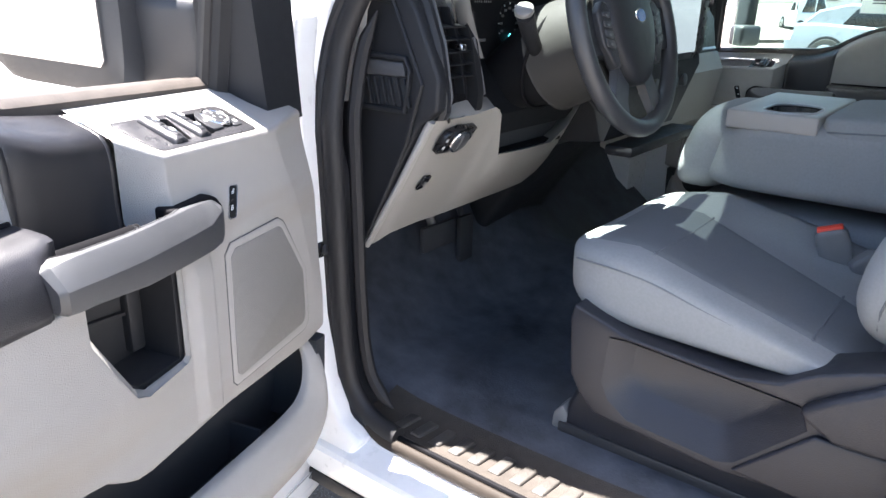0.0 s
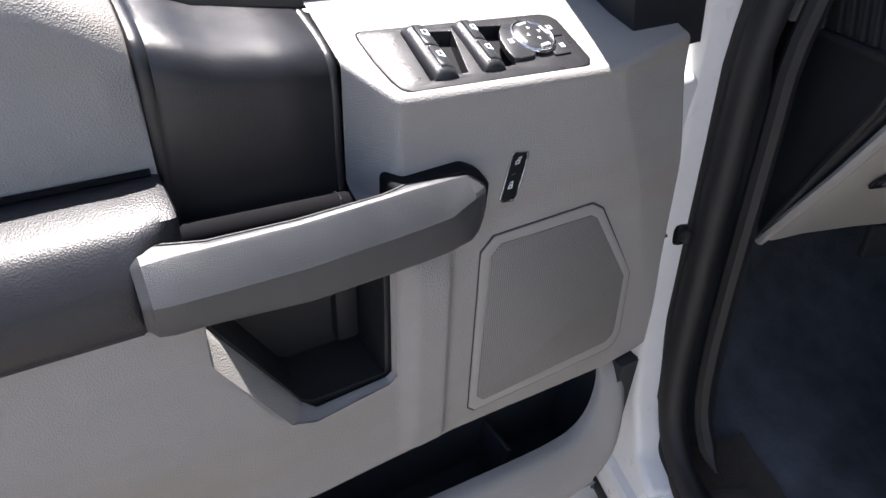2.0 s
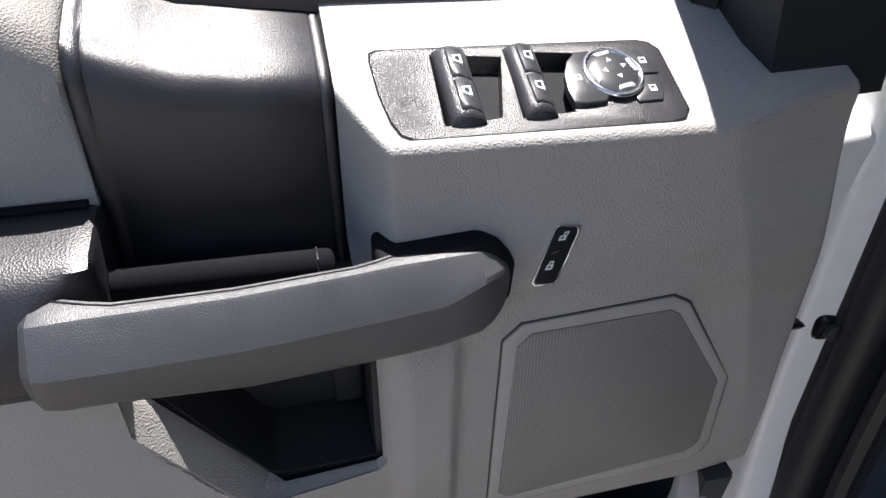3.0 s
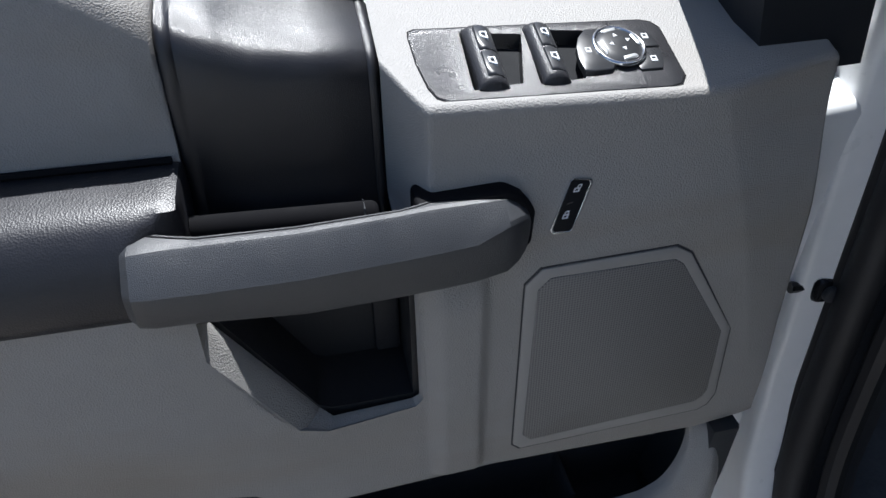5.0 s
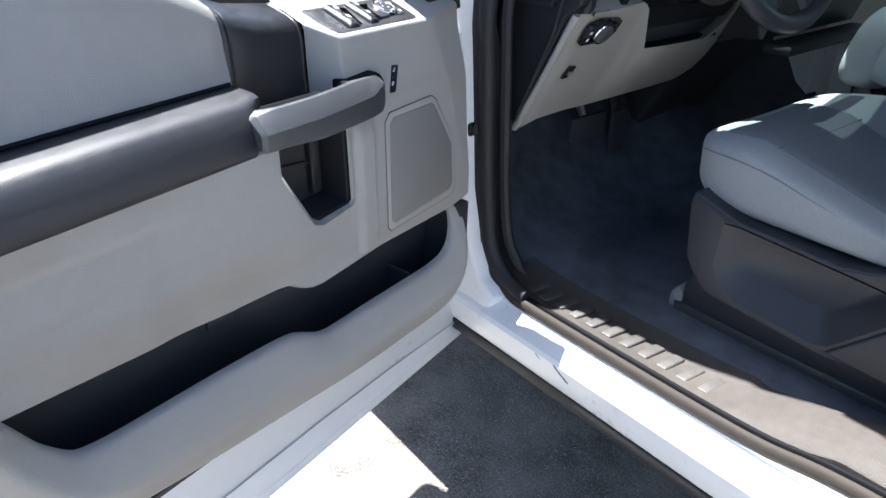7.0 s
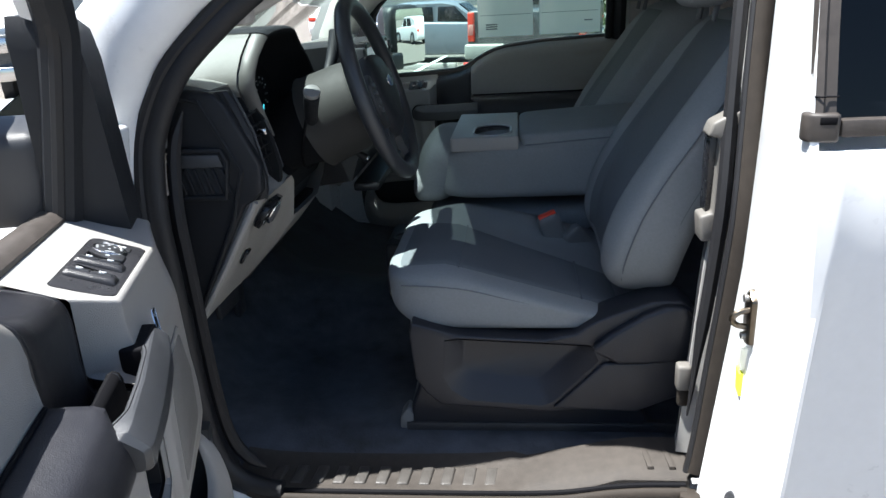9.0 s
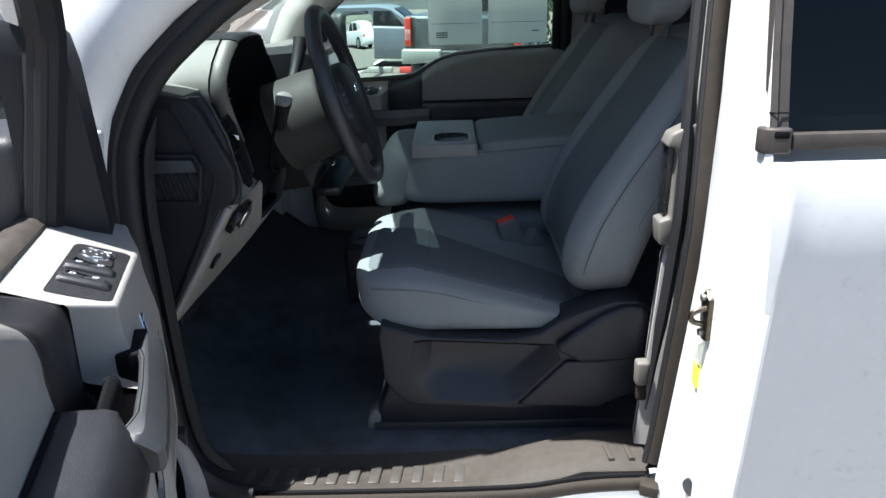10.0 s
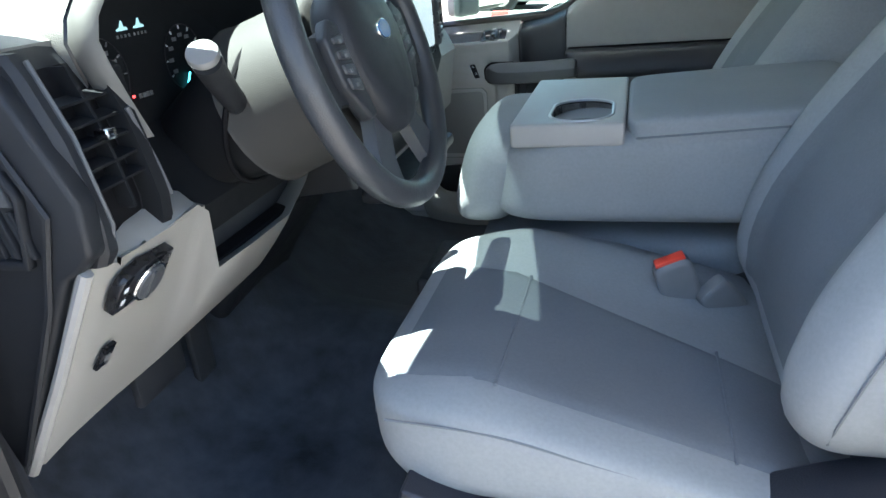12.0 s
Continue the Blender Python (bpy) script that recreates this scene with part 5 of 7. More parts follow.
def mouth(dx, inset, dz=0.0):
    return [(edge_x(z) + dx, y + inset * (1 if y < 1.275 else -1) * min(1, abs(y - 1.275) / 0.1), z - dz * max(0, min(1, (z - 1.38) / 0.06))) for y, z in arch]


front_low = [(-1.08, y, min(z, 1.35)) for y, z in arch]
mid_low = [(-0.95, y, 1.32 + (z - 1.32) * 0.72) for y, z in arch]
part("gauge_hood", loft([front_low, mid_low, mouth(-0.045, 0), mouth(-0.003, 0)], closed=False, caps=False), "dashtop", dash, "grained grey skin over the gauges", smooth=50)
part("hood_gap", loft([mouth(-0.004, 0.001), mouth(0.0, 0.004, 0.003), mouth(0.002, 0.001)], closed=False, caps=False), "black", dash)
for k0, k1 in ((0, 8), (11, 19)):
    part("hood_trim", loft([r[k0:k1] for r in (mouth(0.001, 0.001), mouth(0.004, -0.001), mouth(0.018, 0.001, 0.001), mouth(0.027, 0.005, 0.004), mouth(0.030, 0.010, 0.008), mouth(0.026, 0.014, 0.011))], closed=False, caps=False), "satin" if k0 == 0 else "dash", dash, "satin grey trim beside the gauges" if k0 == 0 else "", smooth=60)
part("hood_lip", loft([r[7:12] for r in (mouth(-0.06, 0, -0.002), mouth(0.012, 0.002, -0.002), mouth(0.026, 0.004, 0.001), mouth(0.029, 0.008, 0.005), mouth(0.022, 0.015, 0.012))], closed=False, caps=False), "dash", dash, "black lip over the gauges", smooth=60)
part("hood_lining", loft([mouth(0.027, 0.0135, 0.0105), mouth(-0.02, 0.022, 0.018), [(-0.856, y + (0.026 if y < 1.275 else -0.026), z - 0.05) for y, z in arch]], closed=False, caps=False), "boot", dash, "black lining of the gauge opening", smooth=60)
for y0, y1 in ((1.072, 1.092), (1.462, 1.482)):
    part("side_wall", prism([(-0.90, 1.14), (-0.752, 1.16), (-0.750, 1.205), (-0.765, 1.27), (-0.770, 1.325), (-0.80, 1.34), (-0.90, 1.36)], "y", y0, y1, 0.003), "boot", dash)
part("cluster_line", tube(spline([(-0.760, 1.072, 1.285), (-0.756, 1.077, 1.258), (-0.748, 1.081, 1.225), (-0.742, 1.084, 1.19)], 5), 0.0035, 6), "midgrey", dash)
part("gauge_panel", prism([(1.085, 1.16), (1.48, 1.16), (1.47, 1.385), (1.10, 1.385)], "x", -0.862, -0.852), "boot", dash, "black gauge cluster")
for y, z, r, mark in ((1.155, 1.30, 0.045, "dim_icon"), (1.318, 1.300, 0.042, "icon")):
    dial = part("dial", tube([(-0.8505, y + r * math.cos(a), z + r * math.sin(a)) for a in [i * math.pi / 16 for i in range(32)]], 0.0007, 6, closed=True, up=(1, 0, 0)), "dash", dash)
    for i in range(9):
        a = radians(-30 + i * 30)
        c, d = math.cos(a), math.sin(a)
        part("tick", prism([(y + 0.97 * r * c - 0.0007 * d, z + 0.97 * r * d + 0.0007 * c), (y + 0.97 * r * c + 0.0007 * d, z + 0.97 * r * d - 0.0007 * c), (y + 0.86 * r * c + 0.0007 * d, z + 0.86 * r * d - 0.0007 * c), (y + 0.86 * r * c - 0.0007 * d, z + 0.86 * r * d + 0.0007 * c)], "x", -0.8525, -0.8505), mark, dial)
        for k in (-1, 1):
            part("numeral", box(-0.8525, -0.8507, y + 0.68 * r * c + k * 0.0026 - 0.0017, y + 0.68 * r * c + k * 0.0026 + 0.0017, z + 0.68 * r * d - 0.0024, z + 0.68 * r * d + 0.0024), "dim_icon", dial)
    part("needle", tube([(-0.849, y + 0.002, z - 0.020), (-0.849, y - 0.011, z - 0.040)], 0.0013, 5, up=(1, 0, 0)), "dial" if mark == "icon" else "dash", dial, "lit blue needle" if mark == "icon" else "")
part("warning_light", box(-0.8525, -0.8500, 1.1985, 1.2015, 1.2705, 1.2735), "warn", dash)
for i in range(4):
    part("reading", box(-0.8525, -0.8505, 1.211 + i * 0.007, 1.2155 + i * 0.007, 1.2675, 1.2730), "dim_icon", dash)
for y in (1.208, 1.239):
    part("small_gauge", prism([(y - 0.009, 1.347), (y + 0.009, 1.347), (y + 0.008, 1.350), (y + 0.003, 1.351), (y + 0.001, 1.358), (y - 0.003, 1.351), (y - 0.009, 1.349)], "x", -0.8525, -0.8500), "readout", dash)
    for k in range(4):
        part("tick", box(-0.8525, -0.8505, y - 0.011 + k * 0.007, y - 0.009 + k * 0.007, 1.339, 1.3425), "dim_icon", dash)
part("column_surround", loft([[(x, y0, z), (x, y1, z), (-0.90, y1, z + 0.01), (-0.90, y0, z + 0.01)] for x, y0, y1, z in ((-0.785, 1.088, 1.485, 1.10), (-0.775, 1.088, 1.485, 1.14), (-0.80, 1.088, 1.485, 1.20), (-0.85, 1.088, 1.485, 1.235))]), "boot", dash)
part("column_boot", tube([(-0.86, 1.275, 1.175), (-0.80, 1.275, 1.205), (-0.745, 1.275, 1.232), (-0.708, 1.275, 1.245)], lambda t: 0.055 + 0.046 * t, 28, flat=0.95), "boot", dash, "black cover round the steering column", smooth=60)
# grey knee panel
def knee(y, zt, xt, zb, xb):
    n = Vector((0.86, 0, -0.51))
    a, b = Vector((xt, y, zt)), Vector((xb, y, zb))
    return [a, a * 0.5 + b * 0.5 + Vector((0.006, 0, 0)), b, b + Vector((-0.03, 0, 0.005)), a + Vector((-0.045, 0, -0.01))]
part("knee_panel", loft([knee(0.962, 1.154, -0.768, 0.912, -0.914), knee(0.972, 1.156, -0.756, 0.908, -0.908), knee(1.0, 1.158, -0.748, 0.925, -0.892), knee(1.07, 1.160, -0.742, 0.932, -0.885), knee(1.12, 1.165, -0.738, 0.933, -0.882), knee(1.14, 1.150, -0.74, 0.933, -0.882), knee(1.160, 1.070, -0.757, 0.934, -0.88), knee(1.25, 1.066, -0.758, 0.936, -0.88), knee(1.36, 1.064, -0.76, 0.938, -0.88), knee(1.44, 1.09, -0.765, 0.942, -0.878), knee(1.50, 1.13, -0.77, 0.96, -0.875), knee(1.54, 1.15, -0.775, 0.985, -0.87)]), "knee", dash, "light grey knee panel", smooth=50)
part("knee_rim", tube([(-0.757, 0.958, 1.156), (-0.83, 0.958, 1.035), (-0.912, 0.958, 0.908)], 0.007, 8), "grey_smooth", dash)
part("knee_cap", loft([[(-0.775, y, 1.155), (-0.742, y, 1.158), (-0.745, y, 1.172 + h), (-0.765, y, 1.190 + h), (-0.80, y, 1.195 + h)] for y, h in ((0.99, -0.022), (1.03, -0.012), (1.09, -0.010), (1.128, -0.012), (1.138, -0.022))]), "knee", dash)
part("cubby", prism([(1.135, 1.064), (1.46, 1.064), (1.47, 1.165), (1.135, 1.165)], "x", -0.87, -0.80), "cavity", dash)
part("cubby_shelf", box(-0.86, -0.775, 1.172, 1.43, 1.060, 1.068, 0.003), "pit", dash)
# headlight switch panel
tiltk = Matrix(((0, 0.547, 0.837, -0.757), (1, 0, 0, 1.018), (0, 0.837, -0.547, 1.118), (0, 0, 0, 1)))
def onknee(name, bm, mat, parent, label=""):
    for v in bm.verts:
        v.co = tiltk @ v.co
    return part(name, bm, mat, parent, label)
hl = onknee("light_switch", prism([(-0.032, -0.026), (0.034, -0.026), (0.050, -0.006), (0.052, 0.022), (0.0, 0.026), (-0.026, 0.018), (-0.032, 0.004)], "z", -0.01, 0.003, 0.002), "black", dash, "black headlight switch panel")
onknee("knob", cyl((0.012, 0.0, 0.006), (0, 0, 1), 0.021, 0.010, 28, bev=0.003), "midgrey", hl)
onknee("knob_ring", tube([(0.012 + 0.022 * math.cos(a), 0.022 * math.sin(a), 0.0065) for a in [i * math.pi / 14 for i in range(28)]], 0.0022, 6, closed=True, up=(0, 0, 1)), "chrome", hl, "chrome ring")
onknee("grip", box(0.005, 0.012, -0.018, 0.018, 0.009, 0.013, 0.002), "midgrey", hl)
for x, y in ((-0.022, -0.012), (-0.022, 0.004)):
    onknee("marking", box(x - 0.003, x + 0.003, y - 0.003, y + 0.003, 0.0025, 0.0036), "icon", hl)
fz = onknee("release_lever", prism([(-0.026, -0.112), (-0.008, -0.112), (-0.002, -0.084), (-0.020, -0.084)], "z", -0.004, 0.0018, 0.001), "black", dash, "black hood release mark")
onknee("marking", box(-0.017, -0.010, -0.104, -0.094, 0.001, 0.0026), "dim_icon", fz)
# steering column
part("column", tube(spline([(-0.716, 1.275, 1.243), (-0.708, 1.275, 1.246), (-0.67, 1.275, 1.260), (-0.63, 1.275, 1.276), (-0.605, 1.275, 1.286), (-0.60, 1.275, 1.288)], 4), lambda t: 0.106 - 0.012 * t - 0.02 * t ** 6, 32, flat=0.95), "column", dash, "grey steering column shroud", smooth=60)
part("column_seam", tube([(-0.714 + 0.028 * math.sin(a), 1.275 + 0.1055 * math.cos(a), 1.246 + 0.099 * math.sin(a)) for a in [i * math.pi / 18 for i in range(36)]], 0.0035, 6, closed=True, up=(1, 0, 0)), "pit", dash)
part("tilt_lever", tube([(-0.66, 1.305, 1.185), (-0.635, 1.308, 1.162), (-0.622, 1.309, 1.153)], lambda t: 0.007 + 0.002 * t, 10), "dash", dash)
part("lever_tip", cyl((-0.6195, 1.3097, 1.1517), (0.6, 0, -0.4), 0.006, 0.006, 12, bev=0.001), "chrome", dash)
part("stalk_socket", cyl((-0.700, 1.185, 1.262), (0.15, -0.95, 0.25), 0.022, 0.014, 20, bev=0.003), "dash", dash)
part("turn_stalk", tube([(-0.706, 1.200, 1.252), (-0.694, 1.160, 1.275), (-0.678, 1.115, 1.303), (-0.6635, 1.080, 1.326)], lambda t: 0.0125 + 0.0035 * t, 16), "dash", dash)
part("stalk_end", cyl((-0.661, 1.073, 1.331), (0.25, -0.6, 0.75), 0.0163, 0.010, 24, bev=0.003), "stalkgrey", dash, "grey stalk end")
part("shift_lever", tube(spline([(-0.715, 1.33, 1.30), (-0.70, 1.385, 1.36), (-0.69, 1.42, 1.42)], 5), lambda t: 0.009 + 0.009 * t, 14), "dash", dash)
part("shift_collar", tube([(-0.7115, 1.345, 1.318), (-0.709, 1.355, 1.328)], 0.0125, 14), "silver", dash)
# centre stack, set nearer to the seats
ST = 0.088
part("centre_panel", loft([[(-0.96, y, 1.02), (-0.80 + ST, y, 1.05), (-0.745 + ST, y, 1.2), (-0.775 + ST, y, 1.375), (-0.80 + ST, y, 1.385), (-0.98, y, 1.37)] for y in (1.515, 1.53, 1.90, 1.915)]), "dash", dash, "black centre stack")
part("centre_foot", prism([(-1.24, 0.66), (-1.12, 0.66), (-1.02, 0.82), (-0.86, 1.03), (-1.24, 1.03)], "y", 1.55, 1.86, 0.02, 3), "dash", dash)
part("screen_frame", prism([(1.555, 1.215), (1.875, 1.215), (1.875, 1.385), (1.555, 1.385)], "x", -0.775 + ST, -0.742 + ST, 0.006), "black", dash)
part("screen", prism([(1.572, 1.232), (1.858, 1.232), (1.858, 1.372), (1.572, 1.372)], "x", -0.745 + ST, -0.7405 + ST), "screen", dash, "touch screen with a pale glow for reflected sky")
for y in (1.525, 1.88):
    cv = part("centre_vent", prism([(y, 1.225), (y + 0.035, 1.225), (y + 0.035, 1.375), (y, 1.375)], "x", -0.77 + ST, -0.740 + ST, 0.005), "cavity", dash)
    for i in range(6):
        part("slat", box(-0.742 + ST, -0.736 + ST, y + 0.004, y + 0.031, 1.24 + i * 0.022, 1.246 + i * 0.022), "midgrey", cv)
for i in range(5):
    part("button", cyl((-0.755 + ST, 1.60 + i * 0.058, 1.165), (1, 0, 0.1), 0.015, 0.02, 16, bev=0.002), "midgrey", dash)
part("tray", box(-0.80 + ST, -0.73 + ST, 1.52, 1.91, 1.02, 1.045, 0.008), "dash", dash)
# passenger side: grey lower bolster, silver line
part("glove_box", loft([[(-0.78, y, 1.20), (-0.755, y, 1.15), (-0.78, y, 1.0), (-0.86, y, 0.93), (-0.92, y, 0.95), (-0.9, y, 1.2)] for y in (1.93, 1.94, 2.40, 2.42)]), "knee", dash, "grey glove box lid")
part("under_dash", prism([(-1.26, 1.10), (-0.86, 1.10), (-0.86, 1.02), (-0.93, 0.97), (-1.22, 0.95)], "y", 0.95, 2.42), "cavity", dash)
part("dash_line", tube([(-0.79, 1.52, 1.21), (-0.785, 2.40, 1.21)], 0.006, 6, up=(0, 0, 1)), "silver", dash)

# ---- pedals and lever ----
ped = thing("brake_pedal", "black rubber brake pedal on a steel arm", "pedal", TRUCK)
part("pad", prism([(1.215, 0.80), (1.335, 0.80), (1.335, 0.86), (1.215, 0.86)], "x", -1.00, -0.985, 0.006), "dark", ped)
part("arm", tube([(-1.0, 1.275, 0.83), (-1.06, 1.275, 0.95), (-1.12, 1.275, 1.08)], 0.010, 8), "steel", ped)
ped = thing("accelerator_pedal", "long black accelerator pedal", "pedal", TRUCK)
part("pad", prism([(1.42, 0.69), (1.475, 0.69), (1.475, 0.83), (1.42, 0.83)], "x", -1.05, -1.035, 0.005), "dark", ped)
part("arm", tube([(-1.05, 1.447, 0.81), (-1.10, 1.447, 0.95)], 0.008, 8), "dark", ped)
ped = thing("parking_brake_pedal", "small black parking brake pedal", "pedal", TRUCK)
part("pad", prism([(1.02, 0.86), (1.10, 0.86), (1.10, 0.91), (1.02, 0.91)], "x", -1.02, -1.005, 0.005), "dark", ped)
part("arm", tube([(-1.02, 1.06, 0.89), (-1.10, 1.06, 1.05)], 0.009, 8), "steel", ped)

# ---- steering wheel ----
WH = TRUCK @ Matrix.Translation((-0.569, 1.268, 1.308)) @ Matrix.Rotation(radians(-16.9), 4, "Y") @ Matrix.Rotation(radians(90), 4, "Y") @ Matrix.Rotation(radians(90), 4, "Z")
sw = thing("steering_wheel", "dark grey four-spoke steering wheel with a padded hub", "steering wheel", WH)
R = 0.179
part("rim", tube([(R * math.cos(a), R * math.sin(a), 0) for a in [i * math.pi / 36 for i in range(72)]], 0.0165, 14, closed=True, up=(0, 0, 1)), "rimgrey", sw, "smooth dark grey rim")
part("hub", pillow(-0.088, 0.088, -0.105, 0.072, -0.035, 0.026, 3.2, 12, lambda p: Vector((p.x * (1 - 0.42 * max(0, -p.y) / 0.105), p.y, p.z))), "hub", sw, "padded charcoal hub", smooth=60)
for s in (-1, 1):
    part("spoke", loft([[(s * 0.06, 0.035, 0.004), (s * 0.06, -0.055, 0.004), (s * 0.06, -0.055, -0.02), (s * 0.06, 0.035, -0.02)], [(s * 0.125, 0.026, 0.0), (s * 0.125, -0.045, 0.0), (s * 0.125, -0.045, -0.018), (s * 0.125, 0.026, -0.018)], [(s * 0.175, 0.03, 0.004), (s * 0.172, -0.05, 0.004), (s * 0.172, -0.05, -0.01), (s * 0.175, 0.03, -0.01)]]), "hub", sw)
    pod = part("button_pod", prism([(s * 0.086, 0.034), (s * 0.104, 0.040), (s * 0.128, 0.022), (s * 0.124, -0.030), (s * 0.092, -0.072), (s * 0.074, -0.070)], "z", -0.004, 0.012, 0.004, 3), "dark", sw)
    for i in range(4):
        part("button", prism([(s * (0.091 - 0.002 * (i == 0)), -0.040 + i * 0.017), (s * 0.116, -0.034 + i * 0.016), (s * 0.117, -0.022 + i * 0.014), (s * 0.090, -0.027 + i * 0.016)], "z", 0.010, 0.0148, 0.0015), "midgrey", pod)
        part("marking", box(min(s * 0.100, s * 0.106), max(s * 0.100, s * 0.106), -0.034 + i * 0.0155, -0.030 + i * 0.0155, 0.0145, 0.0153), "dim_icon", pod)
    part("spoke", loft([[(s * 0.025, -0.085, 0.0), (s * 0.062, -0.07, 0.0), (s * 0.062, -0.07, -0.018), (s * 0.025, -0.085, -0.018)], [(s * 0.045, -0.13, -0.002), (s * 0.086, -0.112, -0.002), (s * 0.086, -0.112, -0.018), (s * 0.045, -0.13, -0.018)], [(s * 0.055, -0.174, 0.002), (s * 0.105, -0.15, 0.002), (s * 0.105, -0.15, -0.012), (s * 0.055, -0.174, -0.012)]]), "midgrey", sw)
em = part("emblem", cyl((0, 0, 0), (0, 0, 1), 0.02, 0.004, 32, bev=0.001), "chrome", sw, "oval hub emblem")
for v in em.data.vertices:
    v.co = Vector((v.co.x * 1.0, v.co.y * 0.62 + 0.010, v.co.z + 0.0262))
em = part("emblem_face", cyl((0, 0, 0), (0, 0, 1), 0.0175, 0.004, 32), "blue", sw)
for v in em.data.vertices:
    v.co = Vector((v.co.x * 1.0, v.co.y * 0.62 + 0.010, v.co.z + 0.0269))

# ---- seats ----
def seat(yc, flip, label):
    st = thing("car_seat", label, "car seat", TRUCK @ Matrix.Translation((0, yc, 0)), "front seats")

    def put(name, bm, mat, label="", parent=None, smooth=35):
        if flip < 0:
            for v in bm.verts:
                v.co.y = -v.co.y
        return part(name, bm, mat, parent or st, label, smooth)

    # cushion: light boxing, flat top that falls to the rear, rounded front
    def ramp(v, lo, hi):
        return min(1.0, max(0.0, (v - lo) / (hi - lo)))

    def shape(p):
        x, y, z = p
        t = ramp(x, -0.56, -0.02)
        up = ramp(z, 0.86, 0.965)
        z += up * (0.010 - 0.115 * ramp(t, 0.25, 1.0) - 0.010 * max(0, 1 - (abs(y) / 0.2) ** 2) + 0.022 * ramp(y, 0.10, 0.20) * ramp(t, 0.1, 0.5))
        z += (1 - up) * (0.030 * (1 - ramp(t, 0.0, 0.14)) - 0.006 * t)
        x -= 0.010 * (1 - ramp(t, 0, 0.2)) * max(0, 1 - (abs(y) / 0.27) ** 2) * up
        return Vector((x, y, z))
    put("cushion", pillow(-0.556, -0.02, -0.258, 0.255, 0.845, 0.970, 6, 30, shape), "cloth", "light grey cloth seat cushion", smooth=80)

    def top_z(x, y):
        qx, qy = abs((x + 0.288) / 0.268), abs((y + 0.0015) / 0.2565)
        return 0.9075 + 0.0625 * max(0.0, 1 - min(1, qx) ** 6 - min(1, qy) ** 6) ** (1 / 6)

    def ins(x0, x1, a0, a1, b0, b1):
        b = bmesh.new()
        vs = []
        for i in range(17):
            t = i / 16
            x = x0 + (x1 - x0) * t
            lo, hi = a0 + (a1 - a0) * t, b0 + (b1 - b0) * t
            row = []
            for j in range(25):
                y = lo + (hi - lo) * j / 24
                e = min(i, 16 - i, j, 24 - j)
                q = shape(Vector((x, y, top_z(x, y))))
                row.append(b.verts.new((q.x, q.y, q.z + (0.0026, 0.0032)[e > 1] if e else q.z - 0.0015)))
            vs.append(row)
        for p, q in zip(vs, vs[1:]):
            for j in range(24):
                b.faces.new((p[j], p[j + 1], q[j + 1], q[j]))
        return b
    put("insert", ins(-0.545, -0.06, -0.205, -0.21, 0.115, -0.01), "cloth_dark", "dark grey cloth seat insert", smooth=80)
    for x, y0, y1 in ((-0.402, -0.206, 0.076), (-0.152, -0.21, 0.016)):
        b = bmesh.new()
        tube([shape(Vector((x, y0 + (y1 - y0) * j / 14, top_z(x, y0 + (y1 - y0) * j / 14)))) + Vector((0, 0, 0.0022)) for j in range(15)], 0.0022, 6, up=(1, 0, 0), bm=b)
        put("crease", b, "cloth_dark")
    # piping along the upper edge of the boxing
    put("piping", tube(spline([(-0.515, -0.2548, 0.953), (-0.40, -0.2556, 0.945), (-0.30, -0.2556, 0.921), (-0.20, -0.2556, 0.896), (-0.12, -0.2550, 0.876)], 5), 0.0016, 6), "cloth_dark")
    # plastic side trim with its recessed field
    side = [(-0.497, 0.885), (-0.503, 0.86), (-0.495, 0.76), (-0.475, 0.728), (-0.445, 0.700), (-0.23, 0.685), (-0.05, 0.70), (0.055, 0.745), (0.075, 0.82), (0.06, 0.90), (0.03, 0.925), (-0.02, 0.925), (-0.08, 0.905), (-0.13, 0.885), (-0.17, 0.858), (-0.23, 0.846), (-0.40, 0.856)]
    rec = [(-0.428, 0.845), (-0.434, 0.765), (-0.42, 0.738), (-0.385, 0.715), (-0.238, 0.704), (-0.215, 0.712), (-0.128, 0.80), (-0.14, 0.832), (-0.23, 0.838), (-0.40, 0.848)]
    inn = [(-0.392, 0.843), (-0.396, 0.79), (-0.385, 0.772), (-0.365, 0.762), (-0.25, 0.750), (-0.235, 0.755), (-0.165, 0.815), (-0.165, 0.83), (-0.235, 0.836), (-0.385, 0.844)]
    put("side_trim", prism(side, "y", -0.283, -0.20, 0.005, 3, holes=[rec]), "trim", "charcoal plastic seat side trim")
    b = loft([[(x + (xi - x) * -0.05, -0.2834, z + (zi - z) * -0.05) for (x, z), (xi, zi) in zip(rec, inn)], [(x + (xi - x) * 0.15, -0.278, z + (zi - z) * 0.15) for (x, z), (xi, zi) in zip(rec, inn)], [(x + (xi - x) * 0.9, -0.258, z + (zi - z) * 0.9) for (x, z), (xi, zi) in zip(rec, inn)], [(x, -0.254, z) for x, z in inn]], caps=False)
    b.verts.ensure_lookup_table()
    b.faces.new([b.verts[len(rec) * 3 + i] for i in range(len(rec))])
    put("trim_recess", b, "trim", smooth=50)
    put("side_trim", prism(side, "y", 0.20, 0.262, 0.012, 3), "trim")
    put("hinge_cover", prism([(-0.140, 0.838), (-0.10, 0.868), (-0.043, 0.905), (0.0, 0.922), (0.034, 0.920), (0.050, 0.90), (0.046, 0.81), (-0.039, 0.803), (-0.09, 0.803), (-0.13, 0.825)], "y", -0.305, -0.280, 0.009, 3), "trim", "charcoal hinge cover")
